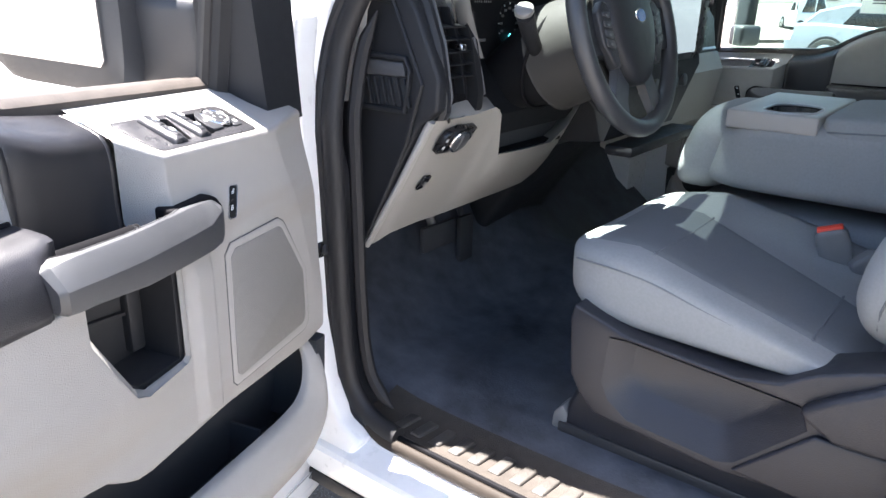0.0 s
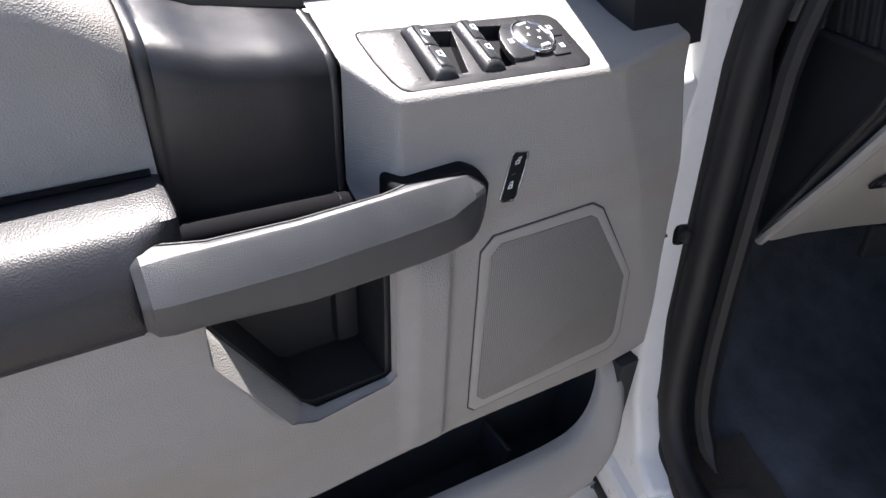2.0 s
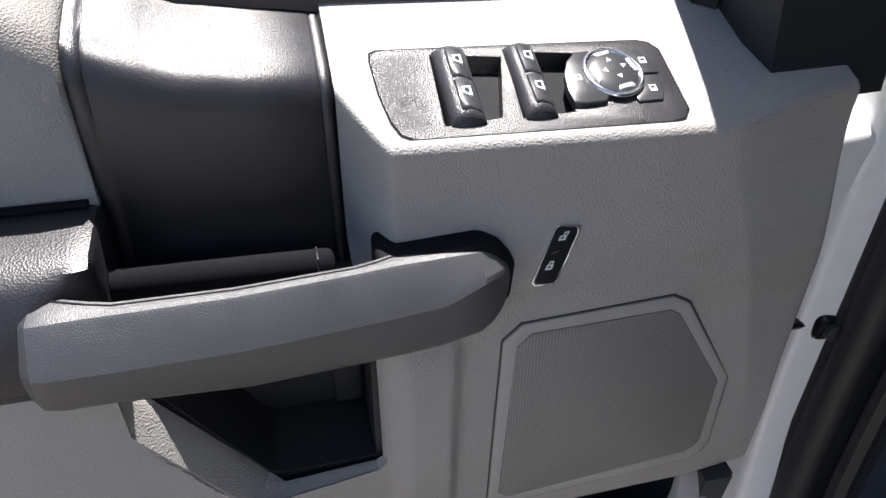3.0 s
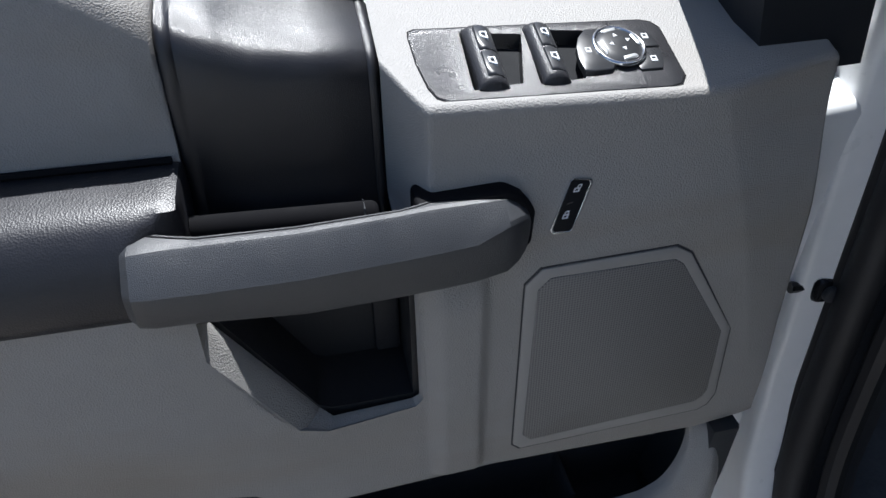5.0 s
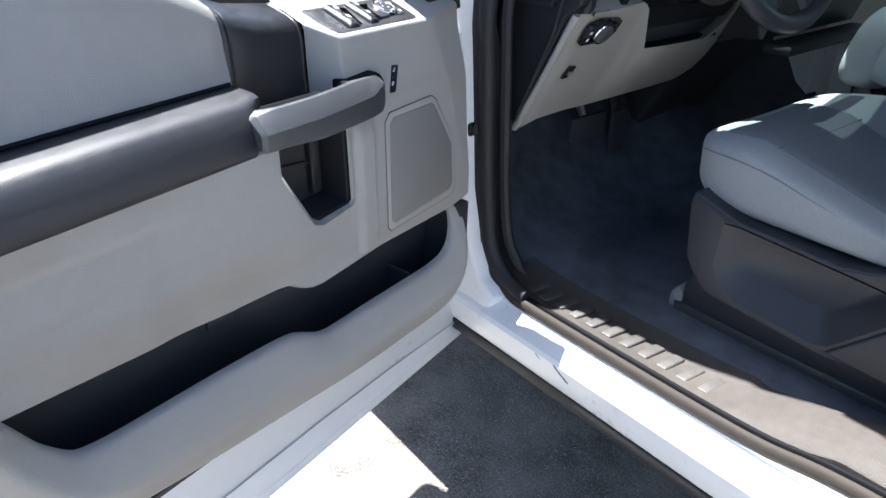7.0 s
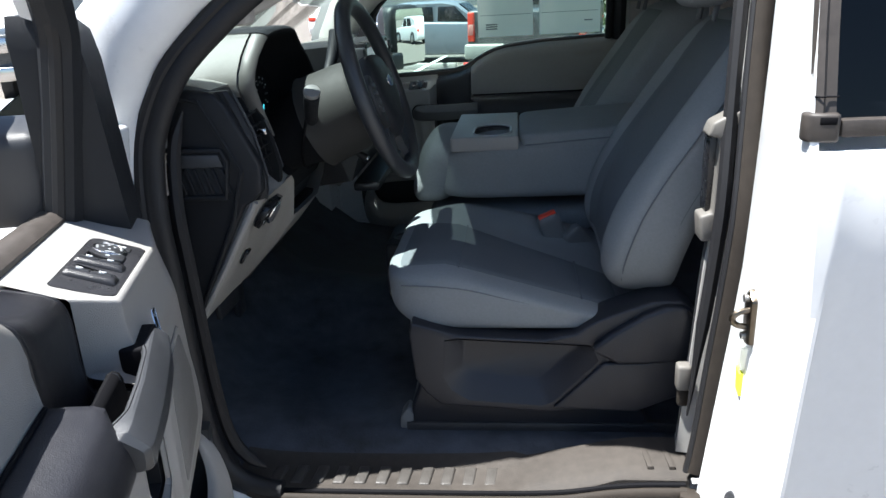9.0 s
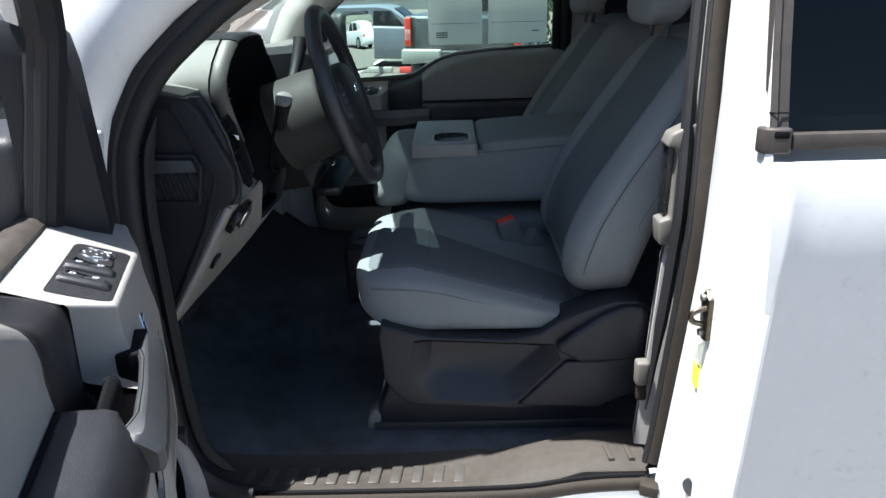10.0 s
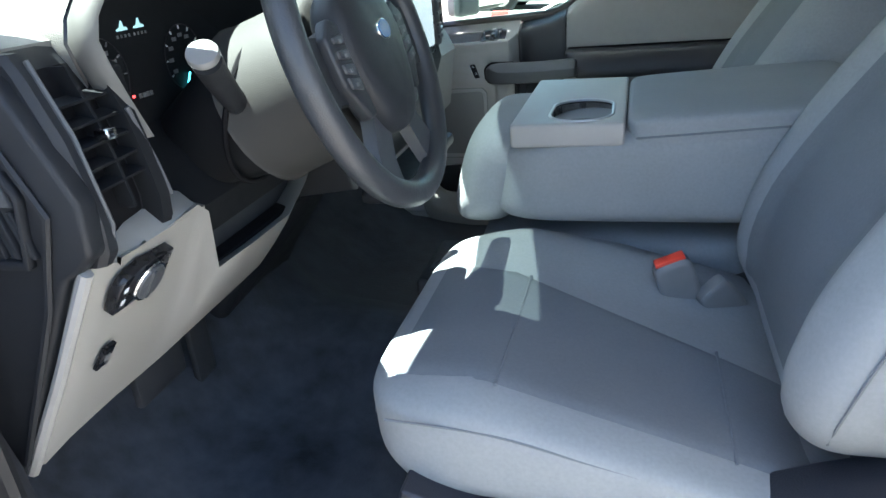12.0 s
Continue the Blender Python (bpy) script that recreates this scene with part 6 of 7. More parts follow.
    put("hinge_skirt", prism([(-0.215, 0.70), (-0.115, 0.80), (-0.05, 0.80), (0.045, 0.808), (0.066, 0.78), (0.05, 0.735), (-0.05, 0.692)], "y", -0.292, -0.280, 0.005, 3), "trim")
    # base below
    put("base", prism([(-0.522, 0.62), (-0.01, 0.62), (-0.017, 0.642), (-0.049, 0.705), (-0.46, 0.72), (-0.487, 0.745), (-0.515, 0.675)], "y", -0.240, 0.23, 0.010, 3), "trim", "charcoal seat base")
    put("rail", box(-0.53, 0.10, -0.245, -0.225, 0.612, 0.634, 0.004), "dark")
    put("rail", box(-0.53, 0.10, 0.195, 0.215, 0.612, 0.64, 0.004), "dark")
    put("rail_cap", prism([(-0.545, 0.615), (-0.515, 0.615), (-0.512, 0.65), (-0.525, 0.668), (-0.543, 0.645)], "y", -0.242, -0.20, 0.006), "midgrey2")
    # backrest: its front edge runs along this profile
    prof = [(0.88, -0.086), (0.90, -0.100), (0.92, -0.112), (0.97, -0.117), (1.02, -0.106), (1.08, -0.085), (1.15, -0.045), (1.22, 0.003), (1.30, 0.060), (1.37, 0.106), (1.44, 0.150)]

    def front(z):
        for (a, p), (c, q) in zip(prof, prof[1:]):
            if z <= c:
                break
        return p + (q - p) * (z - a) / (c - a)

    def bshape(p):
        x, y, z = p
        f = ramp(-x, -0.03, 0.055)
        dish = 0.034 * (1 - ramp(abs(y), 0.125, 0.185)) * (0.4 + 0.6 * ramp(1.42 - z, 0.0, 0.12)) * ramp(z, 0.90, 0.97)
        wid = 1 - 0.07 * ramp(z, 1.15, 1.45) ** 1.5
        sm = sum(front(z + d) for d in (-0.02, -0.01, 0, 0.01, 0.02)) / 5
        return Vector((x + 0.050 + sm + dish * f, y * wid, z))
    put("backrest", pillow(-0.062, 0.125, -0.262, 0.262, 0.893, 1.435, 4.2, 34, bshape), "cloth", "light grey cloth backrest", smooth=80)

    def bfront(y, z):
        qy, qz = abs(y / 0.262), abs((z - 1.1675) / 0.2675)
        return bshape(Vector((0.0315 - 0.0935 * max(0.0, 1 - min(1, qy) ** 4.2 - min(1, qz) ** 4.2) ** (1 / 4.2), y, z)))

    def bpanel(z0, z1, w0, w1):
        b = bmesh.new()
        vs = []
        for i in range(25):
            z = z0 + (z1 - z0) * i / 24
            w = w0 + (w1 - w0) * i / 24
            row = []
            for j in range(21):
                q = bfront(-w + 2 * w * j / 20, z)
                e = min(i, 24 - i, j, 20 - j)
                row.append(b.verts.new((q.x - (0.0030 if e else -0.0015), q.y, q.z)))
            vs.append(row)
        for a, c in zip(vs, vs[1:]):
            for j in range(20):
                b.faces.new((a[j], a[j + 1], c[j + 1], c[j]))
        return b
    put("back_insert", bpanel(0.93, 1.42, 0.170, 0.142), "cloth_dark", "dark grey cloth back insert", smooth=80)
    zs = [0.915 + i * 0.0325 for i in range(16)]
    put("seam", tube([bshape(Vector((-0.012, -0.262 * max(0.0, 1 - abs((z - 1.1675) / 0.2675) ** 4.2) ** (1 / 4.2), z))) for z in zs], 0.0016, 6), "cloth_dark")
    put("seam", tube([bshape(Vector((0.062, -0.2605 * max(0.0, 1 - abs((z - 1.1675) / 0.2675) ** 4.2) ** (1 / 4.2), z))) for z in zs], 0.0014, 6), "cloth_dark")
    # headrest
    def hr(p):
        return Vector((p.x + 0.10 + 0.25 * (p.z - 1.5), p.y, p.z))
    put("headrest", pillow(-0.04, 0.06, -0.13, 0.13, 1.436, 1.64, 3.6, 12, hr), "cloth", "grey cloth headrest", smooth=80)
    for y in (-0.06, 0.06):
        put("post", cyl((0.115, y, 1.44), (0.2, 0, 1), 0.006, 0.06, 12), "midgrey")
    return st


seat(1.30, 1, "grey cloth driver seat with dark inserts and charcoal plastic base")
seat(2.11, -1, "grey cloth passenger seat with dark inserts")

# ---- middle seat with the folded armrest ----
mid = thing("center_console", "folded grey cloth middle armrest with a cup holder tray", "armrest", TRUCK)
part("armrest_body", pillow(-0.47, 0.06, 1.505, 1.875, 0.985, 1.135, 6, 16, lambda p: Vector((p.x - (0.03 * (1.135 - p.z) / 0.15 if p.x < -0.3 else 0), p.y, p.z + 0.05 * (p.x + 0.4) * (p.z > 1.05)))), "cloth", mid, "light grey cloth armrest", smooth=80)
part("lid", pillow(-0.274, 0.08, 1.508, 1.872, 1.08, 1.156, 13, 20, lambda p: Vector((p.x, p.y, p.z + 0.05 * (p.x + 0.26)))), "cloth", mid, "padded lid", smooth=80)
part("lid_seam", tube([(-0.26, 1.508, 1.128), (-0.1, 1.508, 1.138), (0.05, 1.508, 1.147)], 0.0016, 6), "cloth_dark", mid)
hole = [(-0.347 + 0.049 * math.cos(a), 1.572 + 0.049 * math.sin(a)) for a in [i * math.pi / 14 for i in range(28)]]
hole = [(x + 0.003, y + (0.055 if y > 1.572 else 0)) for x, y in hole]
cup = part("cup_tray", prism([(-0.448, 1.508), (-0.276, 1.508), (-0.276, 1.872), (-0.448, 1.872)], "z", 1.116, 1.152, 0.005, 3, holes=[hole]), "grey_smooth", mid, "grey plastic cup holder tray")
part("cup_rim", tube([(x, y, 1.1515) for x, y in hole], 0.0025, 8, closed=True, up=(0, 0, 1)), "silver", cup)
part("cup_well", prism([(x, y) for x, y in hole], "z", 1.00, 1.03), "black", cup)
part("cup_divider", box(-0.366, -0.322, 1.590, 1.606, 1.07, 1.138, 0.006, 3), "dark", cup)
part("cup_wall", loft([[(x, y, z) for x, y in hole] for z in (1.03, 1.09, 1.15)], caps=False), "black", cup)
for x in (-0.386, -0.302):
    part("cup_fin", box(x - 0.010, x + 0.010, 1.545, 1.60, 1.03, 1.128, 0.006, 3), "midgrey2", cup)
part("nose", pillow(-0.556, -0.424, 1.53, 1.865, 0.962, 1.148, 3.2, 16, lambda p: Vector((p.x + 0.30 * (p.z - 1.055), p.y, p.z))), "cloth", mid, "rounded front of the folded seat back", smooth=80)
cush = thing("middle_seat", "grey cloth middle seat cushion under the armrest", "car seat", TRUCK)
part("cushion", pillow(-0.53, 0.02, 1.555, 1.86, 0.84, 0.955, 5, 16), "cloth", cush, smooth=80)
part("base", box(-0.45, 0.05, 1.57, 1.84, 0.625, 0.86, 0.015), "dark", cush)
bin2 = thing("cup_holder_bin", "black plastic floor bin in front of the middle seat", "storage bin", TRUCK)
part("shell", prism([(-0.66, 1.60), (-0.50, 1.60), (-0.50, 1.80), (-0.66, 1.80)], "z", 0.69, 0.845, 0.012, 3), "dark", bin2)
part("ring", tube([(-0.60 + 0.038 * math.cos(a), 1.66 + 0.038 * math.sin(a), 0.848) for a in [i * math.pi / 12 for i in range(24)]], 0.004, 6, closed=True, up=(0, 0, 1)), "midgrey", bin2)
# buckles
bk = thing("belt_buckle", "grey seat belt buckle with a red button", "belt buckle", TRUCK @ Matrix.Translation((-0.20, 1.436, 0.943)) @ pose(0, 0, 0, 8, -20, 10))
part("case", pillow(-0.028, 0.028, -0.013, 0.013, -0.045, 0.032, 6, 6), "midgrey2", bk)
part("button", box(-0.022, 0.022, -0.008, 0.010, 0.026, 0.036, 0.003), "red", bk, "red release button")
bk = thing("belt_buckle", "grey seat belt buckle lying behind the seat cushion", "belt buckle", TRUCK @ Matrix.Translation((-0.138, 1.445, 0.910)) @ pose(0, 0, 0, 10, -40, 20))
part("case", pillow(-0.026, 0.026, -0.013, 0.013, -0.04, 0.03, 6, 6), "midgrey2", bk)
part("strap", box(-0.018, 0.018, -0.003, 0.003, -0.09, -0.035, 0.001), "dark", bk)

# ---- passenger door, closed ----
PD = TRUCK @ Matrix(((1, 0, 0, -1.07), (0, 1, 0, 2.585), (0, 0, 1, -0.028), (0, 0, 0, 1)))
front_door(PD, -1, "closed white passenger door with light grey panel and black armrest", "front doors")
fm = thing("door_mirror", "black passenger door mirror angled towards the driver", "door mirror", TRUCK @ Matrix.Translation((-0.735, 2.855, 1.33)) @ Matrix.Rotation(radians(57), 4, "Z") @ Matrix.Rotation(radians(1.0), 4, "X"))
part("housing", pillow(-0.105, 0.105, 0.004, 0.10, -0.125, 0.125, 5, 8), "dark", fm)
part("glass", loft([[(0.088 * u * (1.0 if abs(w) < 0.9 else 0.93), -0.009 + ((0.088 * u) ** 2 + (0.108 * w) ** 2) / 5.6, 0.108 * w) for u in [k / 8 for k in range(-8, 9)]] for w in [k / 10 for k in range(-10, 11)]], closed=False, caps=False), "mirror", fm, "slightly domed mirror glass", smooth=80)
part("arm", box(-0.15, -0.06, -0.02, 0.05, -0.13, -0.06, 0.015, 3), "dark", fm)
g = solid("side_window", box(-0.80, 0.13, 2.625, 2.630, 1.20, 1.75), "glass", "clear passenger side window", "window", TRUCK)
g.visible_shadow = False
far = thing("far_cab_side", "white cab side behind the passenger door with tinted quarter window", "body side", TRUCK)
part("wall", prism([(0.13, 0.5), (1.06, 0.5), (1.06, 1.76), (0.13, 1.76)], "y", 2.50, 2.66, 0.0, holes=[[(0.24, 1.27), (0.90, 1.27), (0.86, 1.64), (0.24, 1.64)]]), "grey", far)
w = part("pane", box(0.22, 0.92, 2.60, 2.606, 1.25, 1.66), "glass_dark", far)
w.visible_shadow = False
part("rocker", box(-1.1, 1.06, 2.48, 2.60, 0.49, 0.62, 0.02), "white", far)
part("roof_rail", box(-0.80, 1.06, 2.42, 2.60, 1.70, 1.78, 0.02), "white", far)
near = thing("near_roof_rail", "white roof rail over the door opening", "body side", TRUCK)
part("rail", loft([[(x, 0.965 - k, z), (x, 0.945 - k, z + 0.03), (x, 0.98 - k, z + 0.06), (x, 1.02, z + 0.05), (x, 1.02, z)] for x, z, k in ((-0.50, 1.70, 0.05), (-0.33, 1.717, 0.10), (-0.24, 1.725, 0.03), (-0.1, 1.735, 0.0), (0.4, 1.74, 0.0), (1.05, 1.72, 0.0))]), "white", near)
gh = thing("grab_handle", "light grey grab handle on the windshield pillar", "grab handle", TRUCK)
part("grip", tube(spline([(-0.745, 0.985, 1.478), (-0.725, 1.0, 1.487), (-0.69, 1.025, 1.505), (-0.62, 1.04, 1.545), (-0.55, 1.04, 1.60), (-0.535, 1.02, 1.635)], 5), 0.014, 10), "liner", gh)
for p in ((-0.745, 0.98, 1.482), (-0.54, 1.02, 1.635)):
    part("mount", pillow(p[0] - 0.025, p[0] + 0.025, p[1] - 0.03, p[1] + 0.02, p[2] - 0.025, p[2] + 0.02, 4, 4), "liner", gh)
# window sheets
for i, (x0, x1) in enumerate(((-0.428, -0.215), (-0.191, 0.040))):
    sh = thing("window_sheet", "printed white paper sheet taped to the passenger window", "paper", TRUCK, "window sheets")
    bm = bmesh.new()
    bm.faces.new([bm.verts.new(p) for p in ((x0, 2.619, 1.322), (x1, 2.619, 1.322), (x1, 2.619, 1.62), (x0, 2.619, 1.62))])
    part("sheet", bm, "paper", sh)
    for k in range(3 if i == 0 else 1):
        part("print_line", box(x0 + 0.03 if i == 0 else x1 - 0.06, x0 + 0.075 if i == 0 else x1 - 0.03, 2.6165, 2.6178, 1.365 - k * 0.008, 1.369 - k * 0.008), "print", sh)
    for z in (1.40, 1.52):
        part("print_line", box(x0 + 0.01, x1 - 0.01, 2.6165, 2.6178, z, z + 0.0015), "print", sh)

# ---- parking lot: other vehicles ----
def lot(y):
    """Height of the lot, which falls gently away behind the truck."""
    return -0.03 * min(24.0, max(0.0, y - 0.8))


def wheel(parent, x, y, r=0.36, w=0.24):
    t = part("wheel", cyl((x, y, r), (0, 1, 0), r, w, 28, bev=0.03), "tyre", parent, "black tyre")
    s = 1 if y > (1.7 if parent is truck else 0) else -1
    part("rim", cyl((x, y + s * (w / 2 - 0.005), r), (0, 1, 0), r * 0.66, 0.03, 24, bev=0.006), "rim", t, "alloy rim")
    for i in range(5):
        a = i * 2 * math.pi / 5
        part("spoke_gap", cyl((x + 0.42 * r * math.cos(a), y + s * (w / 2 + 0.008), r + 0.42 * r * math.sin(a)), (0, 1, 0), r * 0.11, 0.014, 10), "cavity", t)


def car(m, paint, label, tall=1.5, hoodz=0.95, length=4.7, group="parked cars"):
    """A parked car, nose to +x, about its middle."""
    c = thing("parked_car", label, "car", m, group)
    h, L = 0.92, length / 2
    side = [(-L, 0.45), (-L + 0.05, 0.28), (-L + 0.5, 0.22), (L - 0.5, 0.22), (L - 0.05, 0.30), (L, 0.5), (L - 0.03, 0.72), (L - 0.3, hoodz - 0.08), (L - 1.35, hoodz + 0.04), (-L + 0.7, hoodz + 0.10), (-L + 0.15, hoodz + 0.06), (-L, 0.75)]
    part("body", prism(side, "y", -h, h, 0.07, 4), paint, c)
    cab = [(L - 1.40, hoodz), (L - 2.05, tall - 0.06), (L - 2.4, tall), (-L + 1.2, tall - 0.02), (-L + 0.6, tall - 0.18), (-L + 0.25, hoodz + 0.02)]
    def ring(y, k, dz):
        cx = sum(p[0] for p in cab) / len(cab)
        return [(cx + (x - cx) * k, y, z - (dz if z > hoodz + 0.1 else 0)) for x, z in cab]
    part("cabin", loft([ring(-0.80, 0.96, 0.04), ring(-0.72, 1.0, 0.0), ring(0.72, 1.0, 0.0), ring(0.80, 0.96, 0.04)]), paint, c)
    for s in (-1, 1):
        for x0, x1, a, b in ((L - 1.75, L - 2.55, 0.35, 0.02), (L - 2.65, -L + 1.15, 0.02, 0.25)):
            part("side_window", prism([(x0, hoodz + 0.06), (x0 - a, tall - 0.12), (x1 + b, tall - 0.12), (x1, hoodz + 0.08)], "y", s * 0.785, s * 0.812, 0.004), "black", c)
        part("headlight", pillow(L - 0.34, L - 0.02, s * 0.70 - 0.17, s * 0.70 + 0.17, 0.64, 0.78, 4, 4), "midgrey2", c)
        part("tail_light", pillow(-L - 0.01, -L + 0.22, s * 0.74 - 0.16, s * 0.74 + 0.16, 0.76, 0.94, 4, 4), "red", c)
        for x in (L - 0.95, -L + 0.95):
            part("wheel_arch", cyl((x, s * 0.86, 0.36), (0, 1, 0), 0.42, 0.14, 28), "cavity", c)
            wheel(c, x, s * 0.84)
    part("windshield", loft([[(L - 1.44, y, hoodz + 0.04), (L - 2.02, y * 0.92, tall - 0.08), (L - 2.00, y * 0.92, tall - 0.06), (L - 1.40, y, hoodz + 0.06)] for y in (-0.68, 0.68)]), "black", c)
    gr = part("grille", box(L - 0.06, L + 0.012, -0.5, 0.5, 0.42, 0.66, 0.01), "cavity", c)
    for i in range(4):
        part("grille_bar", box(L + 0.005, L + 0.022, -0.48, 0.48, 0.45 + i * 0.055, 0.465 + i * 0.055), "chrome", gr)
    part("lower_grille", box(L - 0.08, L + 0.008, -0.6, 0.6, 0.27, 0.36, 0.01), "cavity", c)
    return c


M["tyre"] = material("tyre_rubber", (0.02, 0.02, 0.02), 0.8, bump=0.3, bscale=60, vary=0.2)
M["rim"] = material("alloy", (0.55, 0.55, 0.56), 0.3, metal=0.9, vary=0.05)
M["silverpaint"] = material("silver_paint", (0.27, 0.30, 0.345), 0.3, metal=0.2, vary=0.03, coat=0.5)
M["darkpaint"] = material("dark_grey_paint", (0.05, 0.06, 0.065), 0.3, vary=0.05, coat=0.5)
M["brownpaint"] = material("dark_brown_paint", (0.035, 0.03, 0.028), 0.3, vary=0.05, coat=0.5)
M["bumper"] = material("pale_bumper", (0.42, 0.42, 0.38), 0.45, vary=0.08)
M["leaf"] = material("leaf", (0.07, 0.11, 0.03), 0.7, vary=0.4)
M["bark"] = material("bark", (0.10, 0.075, 0.05), 0.9, bump=0.6, bscale=40, vary=0.3)
M["stucco"] = material("stucco", (0.55, 0.56, 0.55), 0.9, bump=0.3, bscale=30, vary=0.1)
M["bluepanel"] = material("blue_panel", (0.16, 0.28, 0.42), 0.6, vary=0.1)
M["whiteline"] = material("road_paint", (0.7, 0.7, 0.68), 0.8, vary=0.2, scale=20)
M["redpaint"] = material("red_kerb_paint", (0.55, 0.05, 0.04), 0.7, vary=0.2)
M["concrete"] = material("concrete", (0.45, 0.43, 0.40), 0.9, bump=0.4, bscale=60, vary=0.15)

car(Matrix.Translation((-3.6, 19.2, lot(19.2))), "silverpaint", "silver sedan parked side-on in the lot", 1.5)
car(Matrix.Translation((-14.9, 1.2, 0)) @ pose(0, 0, 0, 0, 0, 142), "brownpaint", "dark brown sport utility car parked in the sun", 1.72, 1.08)
car(Matrix.Translation((-13.2, 3.4, lot(3.4))) @ pose(0, 0, 0, 0, 0, -8), "silverpaint", "silver car parked nose towards the truck", 1.5)
car(Matrix.Translation((-1.5, 25.0, lot(25))) @ pose(0, 0, 0, 0, 0, 180), "white", "white car parked in the far row", 1.6)
car(Matrix.Translation((-9.5, 30.0, lot(30))) @ pose(0, 0, 0, 0, 0, 80), "white", "white car parked in the far row", 1.6)
car(Matrix.Translation((7.0, -3.5, 0)) @ pose(0, 0, 0, 0, 0, 90), "white", "white car parked behind the truck", 1.75, 1.05)
car(Matrix.Translation((17.8, 9.9, lot(9.9))) @ pose(0, 0, 0, 0, 0, -15), "white", "white sport utility car parked behind the truck", 1.75, 1.05)


def pickup(m, paint, label):
    """A parked pickup, nose to +x."""
    c = thing("parked_pickup", label, "pickup truck", m, "parked pickups")
    part("bed", prism([(-2.9, 0.62), (-0.7, 0.62), (-0.7, 1.38), (-2.9, 1.38)], "y", -0.98, 0.98, 0.03, 3), paint, c)
    part("tailgate", prism([(-0.80, 0.80), (0.80, 0.80), (0.80, 1.36), (-0.80, 1.36)], "x", -2.94, -2.88, 0.02, 3), paint, c)
    part("gate_handle", box(-2.965, -2.93, -0.14, 0.14, 1.18, 1.28, 0.01), "black", c)
    for s in (-1, 1):
        part("tail_light", prism([(s * 0.86, 0.90), (s * 0.97, 0.90), (s * 0.97, 1.36), (s * 0.86, 1.36)], "x", -2.955, -2.86, 0.02, 3), "red", c, "red tail light")
        part("reverse_lamp", prism([(s * 0.875, 1.00), (s * 0.955, 1.00), (s * 0.955, 1.17), (s * 0.875, 1.17)], "x", -2.962, -2.9, 0.006), "paper", c)
        part("bumper", prism([(s * 0.34, 0.66), (s * 1.0, 0.62), (s * 1.0, 0.86), (s * 0.34, 0.86)], "x", -3.10, -2.92, 0.03, 3), "bumper", c, "pale bumper end")
        for x in (-1.9, 1.75):
            part("wheel_arch", cyl((x, s * 0.90, 0.42), (0, 1, 0), 0.48, 0.18, 28), "cavity", c)
            wheel(c, x, s * 0.86, 0.40, 0.27)
        for x0, x1 in ((0.72, -0.1), (-0.18, -0.62)):
            part("side_window", prism([(x0 + 0.28, 1.30), (x0, 1.74), (x1, 1.74), (x1, 1.30)], "y", s * 0.88, s * 0.905), "black", c)
    part("bumper_step", prism([(-0.34, 0.62), (0.34, 0.62), (0.34, 0.84), (-0.34, 0.84)], "x", -3.06, -2.92, 0.02, 3), "dark", c)
    pl = part("number_plate", prism([(-0.16, 0.69), (0.16, 0.69), (0.16, 0.82), (-0.16, 0.82)], "x", -3.075, -3.06, 0.003), "paper", c, "white and blue number plate")
    part("plate_band", prism([(-0.15, 0.785), (0.15, 0.785), (0.15, 0.815), (-0.15, 0.815)], "x", -3.079, -3.074), "blue", pl)
    part("plate_bar", prism([(-0.11, 0.725), (0.11, 0.725), (0.11, 0.765), (-0.11, 0.765)], "x", -3.079, -3.074), "blue", pl)
    part("cab", prism([(-0.75, 0.60), (1.15, 0.60), (1.15, 1.28), (0.62, 1.80), (-0.55, 1.84), (-0.75, 1.30)], "y", -0.90, 0.90, 0.05, 3), paint, c)
    part("front", prism([(1.10, 0.55), (2.80, 0.50), (2.88, 0.80), (2.85, 1.22), (2.6, 1.30), (1.10, 1.34)], "y", -0.98, 0.98, 0.06, 4), paint, c)
    gr = part("grille", prism([(-0.72, 0.78), (0.72, 0.78), (0.72, 1.18), (-0.72, 1.18)], "x", 2.84, 2.92, 0.02), "cavity", c)
    for i in range(3):
        part("grille_bar", prism([(-0.70, 0.86 + i * 0.11), (0.70, 0.86 + i * 0.11), (0.70, 0.90 + i * 0.11), (-0.70, 0.90 + i * 0.11)], "x", 2.90, 2.935, 0.005), "midgrey", gr)
    part("grille_oval", cyl((2.94, 0, 0.99), (1, 0, 0), 0.09, 0.02, 24), "blue", gr)
    part("front_bumper", prism([(-1.0, 0.45), (1.0, 0.45), (1.0, 0.70), (-1.0, 0.70)], "x", 2.82, 3.02, 0.04, 3), "chrome", c)
    fp = part("number_plate", prism([(-0.16, 0.52), (0.16, 0.52), (0.16, 0.65), (-0.16, 0.65)], "x", 3.02, 3.03), "paper", c)
    part("plate_bar", prism([(-0.11, 0.555), (0.11, 0.555), (0.11, 0.61), (-0.11, 0.61)], "x", 3.028, 3.033), "blue", fp)
    for s in (-1, 1):
        part("headlight", prism([(s * 0.74, 0.92), (s * 0.95, 0.92), (s * 0.95, 1.18), (s * 0.74, 1.18)], "x", 2.82, 2.90, 0.02), "chrome", c)
    part("rear_window", prism([(-0.62, 1.36), (0.62, 1.36), (0.58, 1.74), (-0.58, 1.74)], "x", -0.78, -0.74), "black", c)
    return c


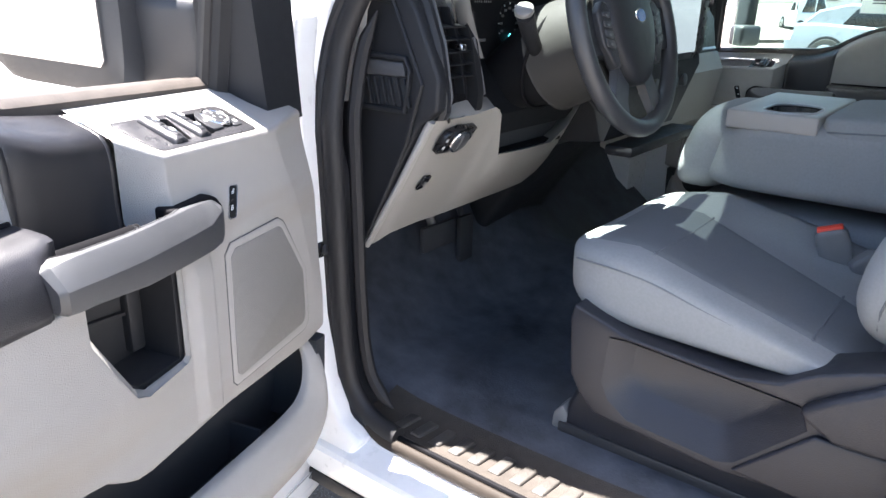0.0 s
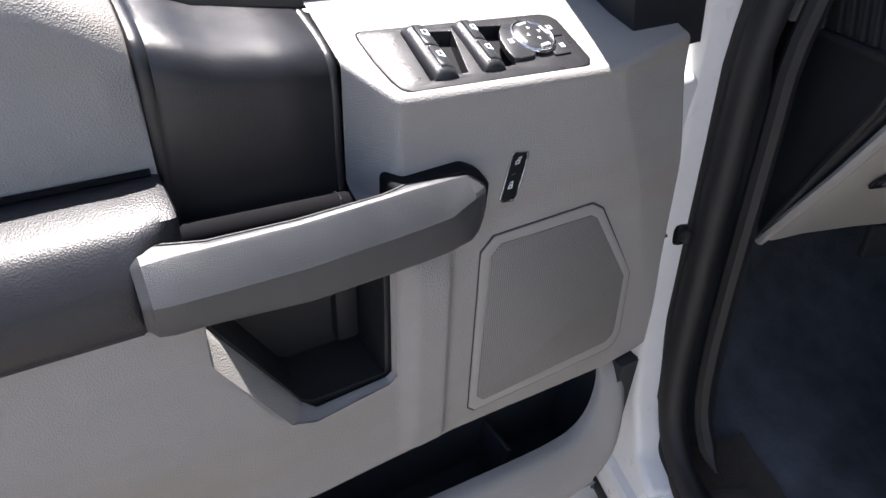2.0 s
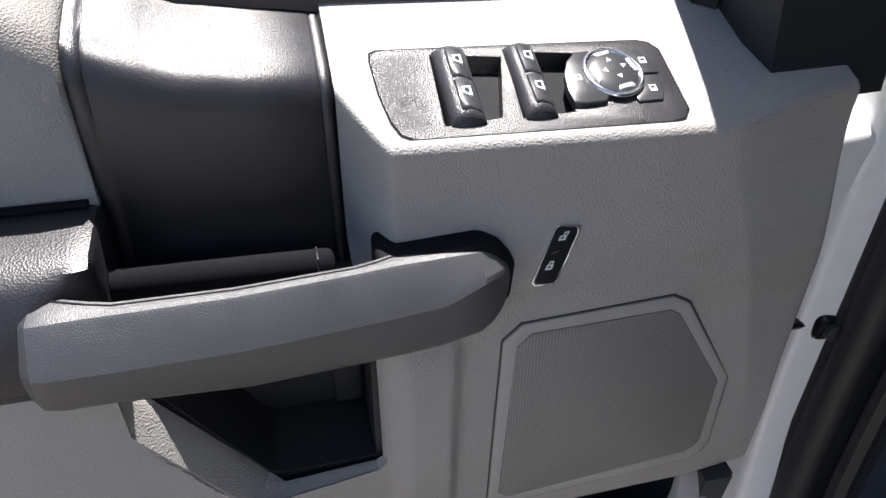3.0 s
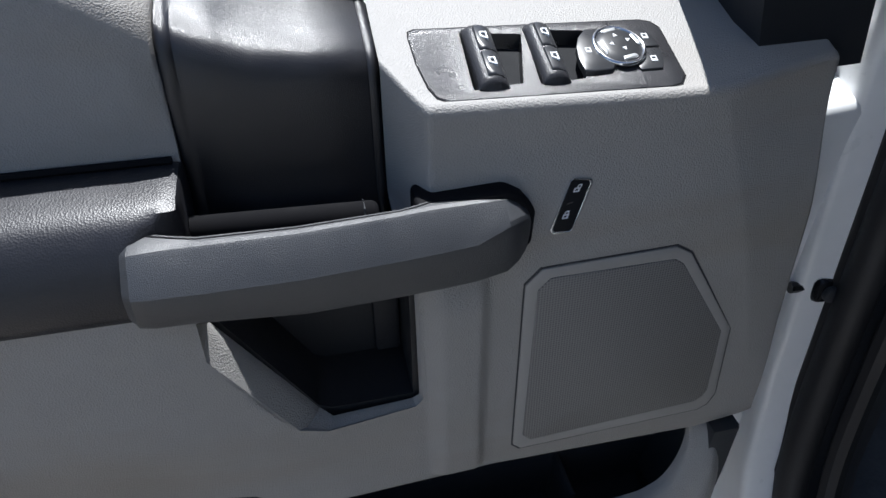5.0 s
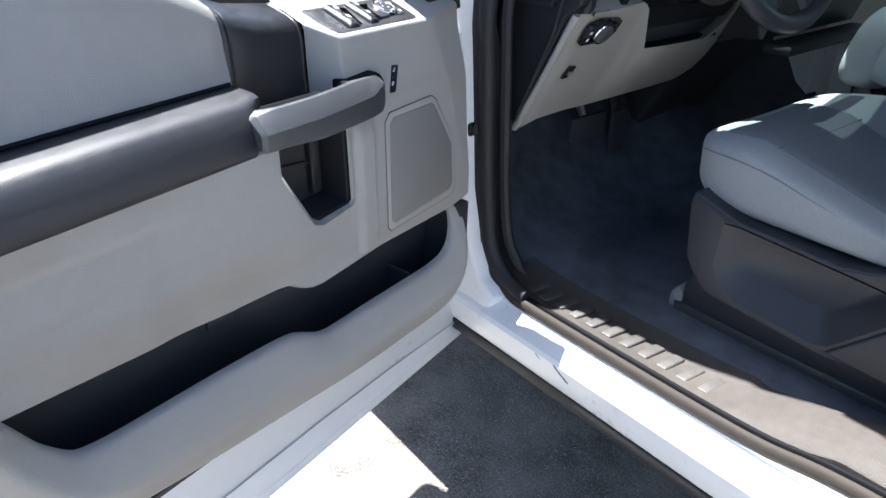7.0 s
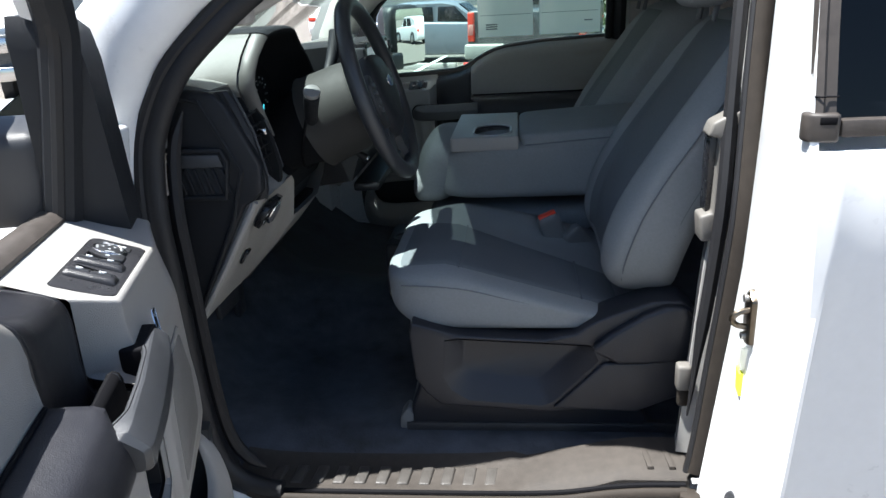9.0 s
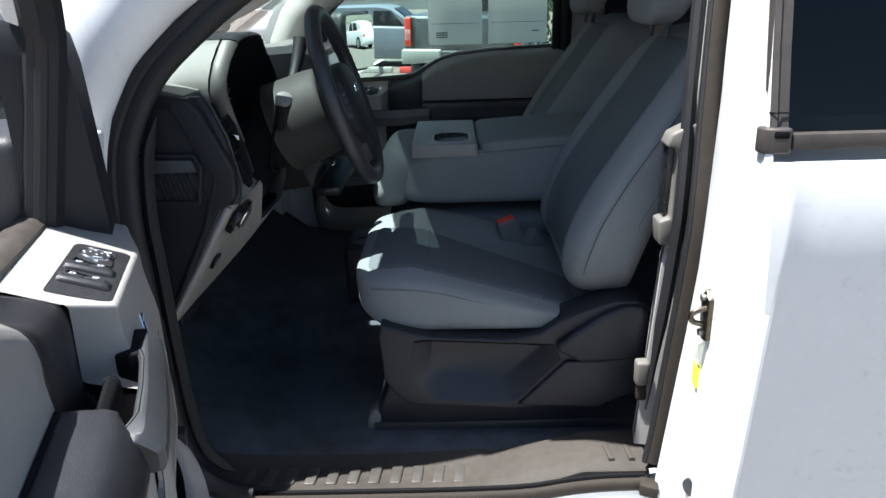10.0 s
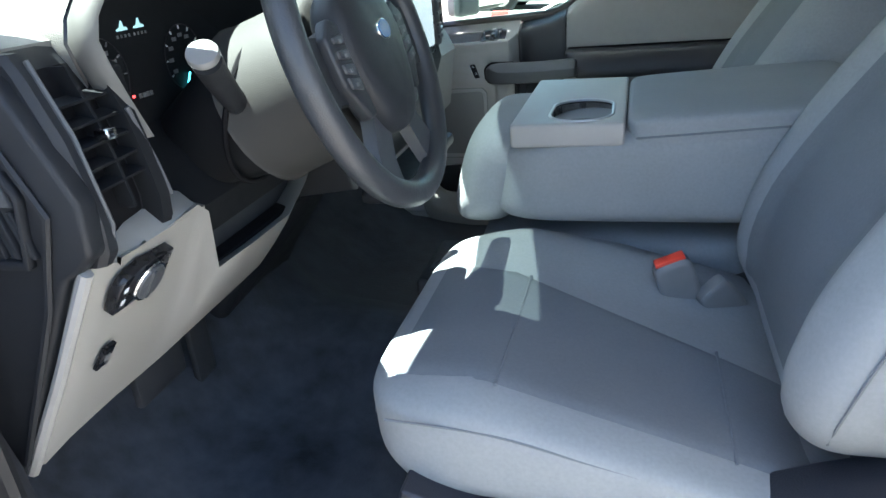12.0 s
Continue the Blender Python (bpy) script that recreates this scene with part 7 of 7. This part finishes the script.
for x in (-1.75, 2.0):
    for y in (0.92, 2.48):
        wheel(truck, x, y, 0.37, 0.25)
pickup(Matrix.Translation((-0.91, 15.0, lot(15) + 0.02)) @ pose(0, 0, 0, 0, 0, 86), "darkpaint", "dark grey pickup truck parked with its tailgate towards the cab")
pickup(Matrix.Translation((-11.3, 13.8, lot(13.8))) @ pose(0, 0, 0, 0, 0, -50), "darkpaint", "black pickup truck parked nose towards the cab")

# wheel stop, lines, hedge, building
for i, x in enumerate((-3.9, -2.0)):
    ks = thing("wheel_stop", "red and white painted concrete wheel stop", "wheel stop", Matrix.Translation((x, 16.6, lot(16.6))), "wheel stops")
    part("block", prism([(-0.10, 0), (0.10, 0), (0.07, 0.13), (-0.07, 0.13)], "x", -0.85, 0.85, 0.015), "concrete", ks)
    part("painted_end", prism([(-0.103, 0), (0.103, 0), (0.073, 0.134), (-0.073, 0.134)], "x", -0.87, -0.45, 0.015), "redpaint", ks, "red painted end")
for i in range(6):
    x = -9.0 + i * 2.8
    solid("parking_line", prism([(x, 12.0), (x + 0.10, 12.0), (x + 0.10, 17.0), (x, 17.0)], "z", 0.0, 0.004), "whiteline", "faded white parking line", "road marking", Matrix.Translation((0, 0, 0.004)) @ Matrix(((1, 0, 0, 0), (0, 1, 0, 0), (0, -0.03, 1, 0.024), (0, 0, 0, 1))), "parking lines", "structure")

hedge = thing("hedge", "tall yellow-green hedge beside the lot", "hedge", Matrix.Translation((1.3, 22.0, lot(22))))
rng = random.Random(4)
bm = bmesh.new()
for i in range(2600):
    u, v, w = rng.uniform(-1.6, 1.2), rng.uniform(-0.6, 0.6), rng.uniform(0.05, 3.2)
    if abs(v) < 0.35 and rng.random() < 0.7:
        v = math.copysign(rng.uniform(0.35, 0.6), v)
    s = rng.uniform(0.05, 0.11)
    q = Euler((rng.uniform(0, 6.3), rng.uniform(0, 6.3), rng.uniform(0, 6.3))).to_matrix()
    pts = [Vector((u, v, w)) + q @ Vector(p) * s for p in ((-1, 0, 0), (0, -0.45, 0.1), (1, 0, 0), (0, 0.45, 0.1))]
    bm.faces.new([bm.verts.new(p) for p in pts])
part("leaves", bm, "leaf", hedge, kind="stuff", smooth=0)
for i in range(8):
    part("stem", tube([(-1.4 + i * 0.35, 0, 0), (-1.4 + i * 0.35 + rng.uniform(-0.1, 0.1), 0, 1.4), (-1.4 + i * 0.35, 0.05, 2.6)], lambda t: 0.05 - 0.03 * t, 7), "bark", hedge)

office = thing("dealer_building", "long pale building with blue panels beyond the lot", "building", Matrix.Translation((-12, 62, lot(62))))
part("wall", box(-26, 34, 0, 8, 0, 4.6, 0.05), "stucco", office)
part("fascia", box(-26.2, 34.2, -0.3, 8.2, 3.6, 5.0, 0.05), "bluepanel", office, "blue fascia")
for i in range(14):
    wd = part("window", box(-24 + i * 4.1, -21.2 + i * 4.1, -0.06, 0.02, 0.6, 3.0, 0.02), "silver", office)
    part("pane", box(-23.85 + i * 4.1, -21.35 + i * 4.1, -0.09, -0.05, 0.75, 2.85), "glass_dark", wd)
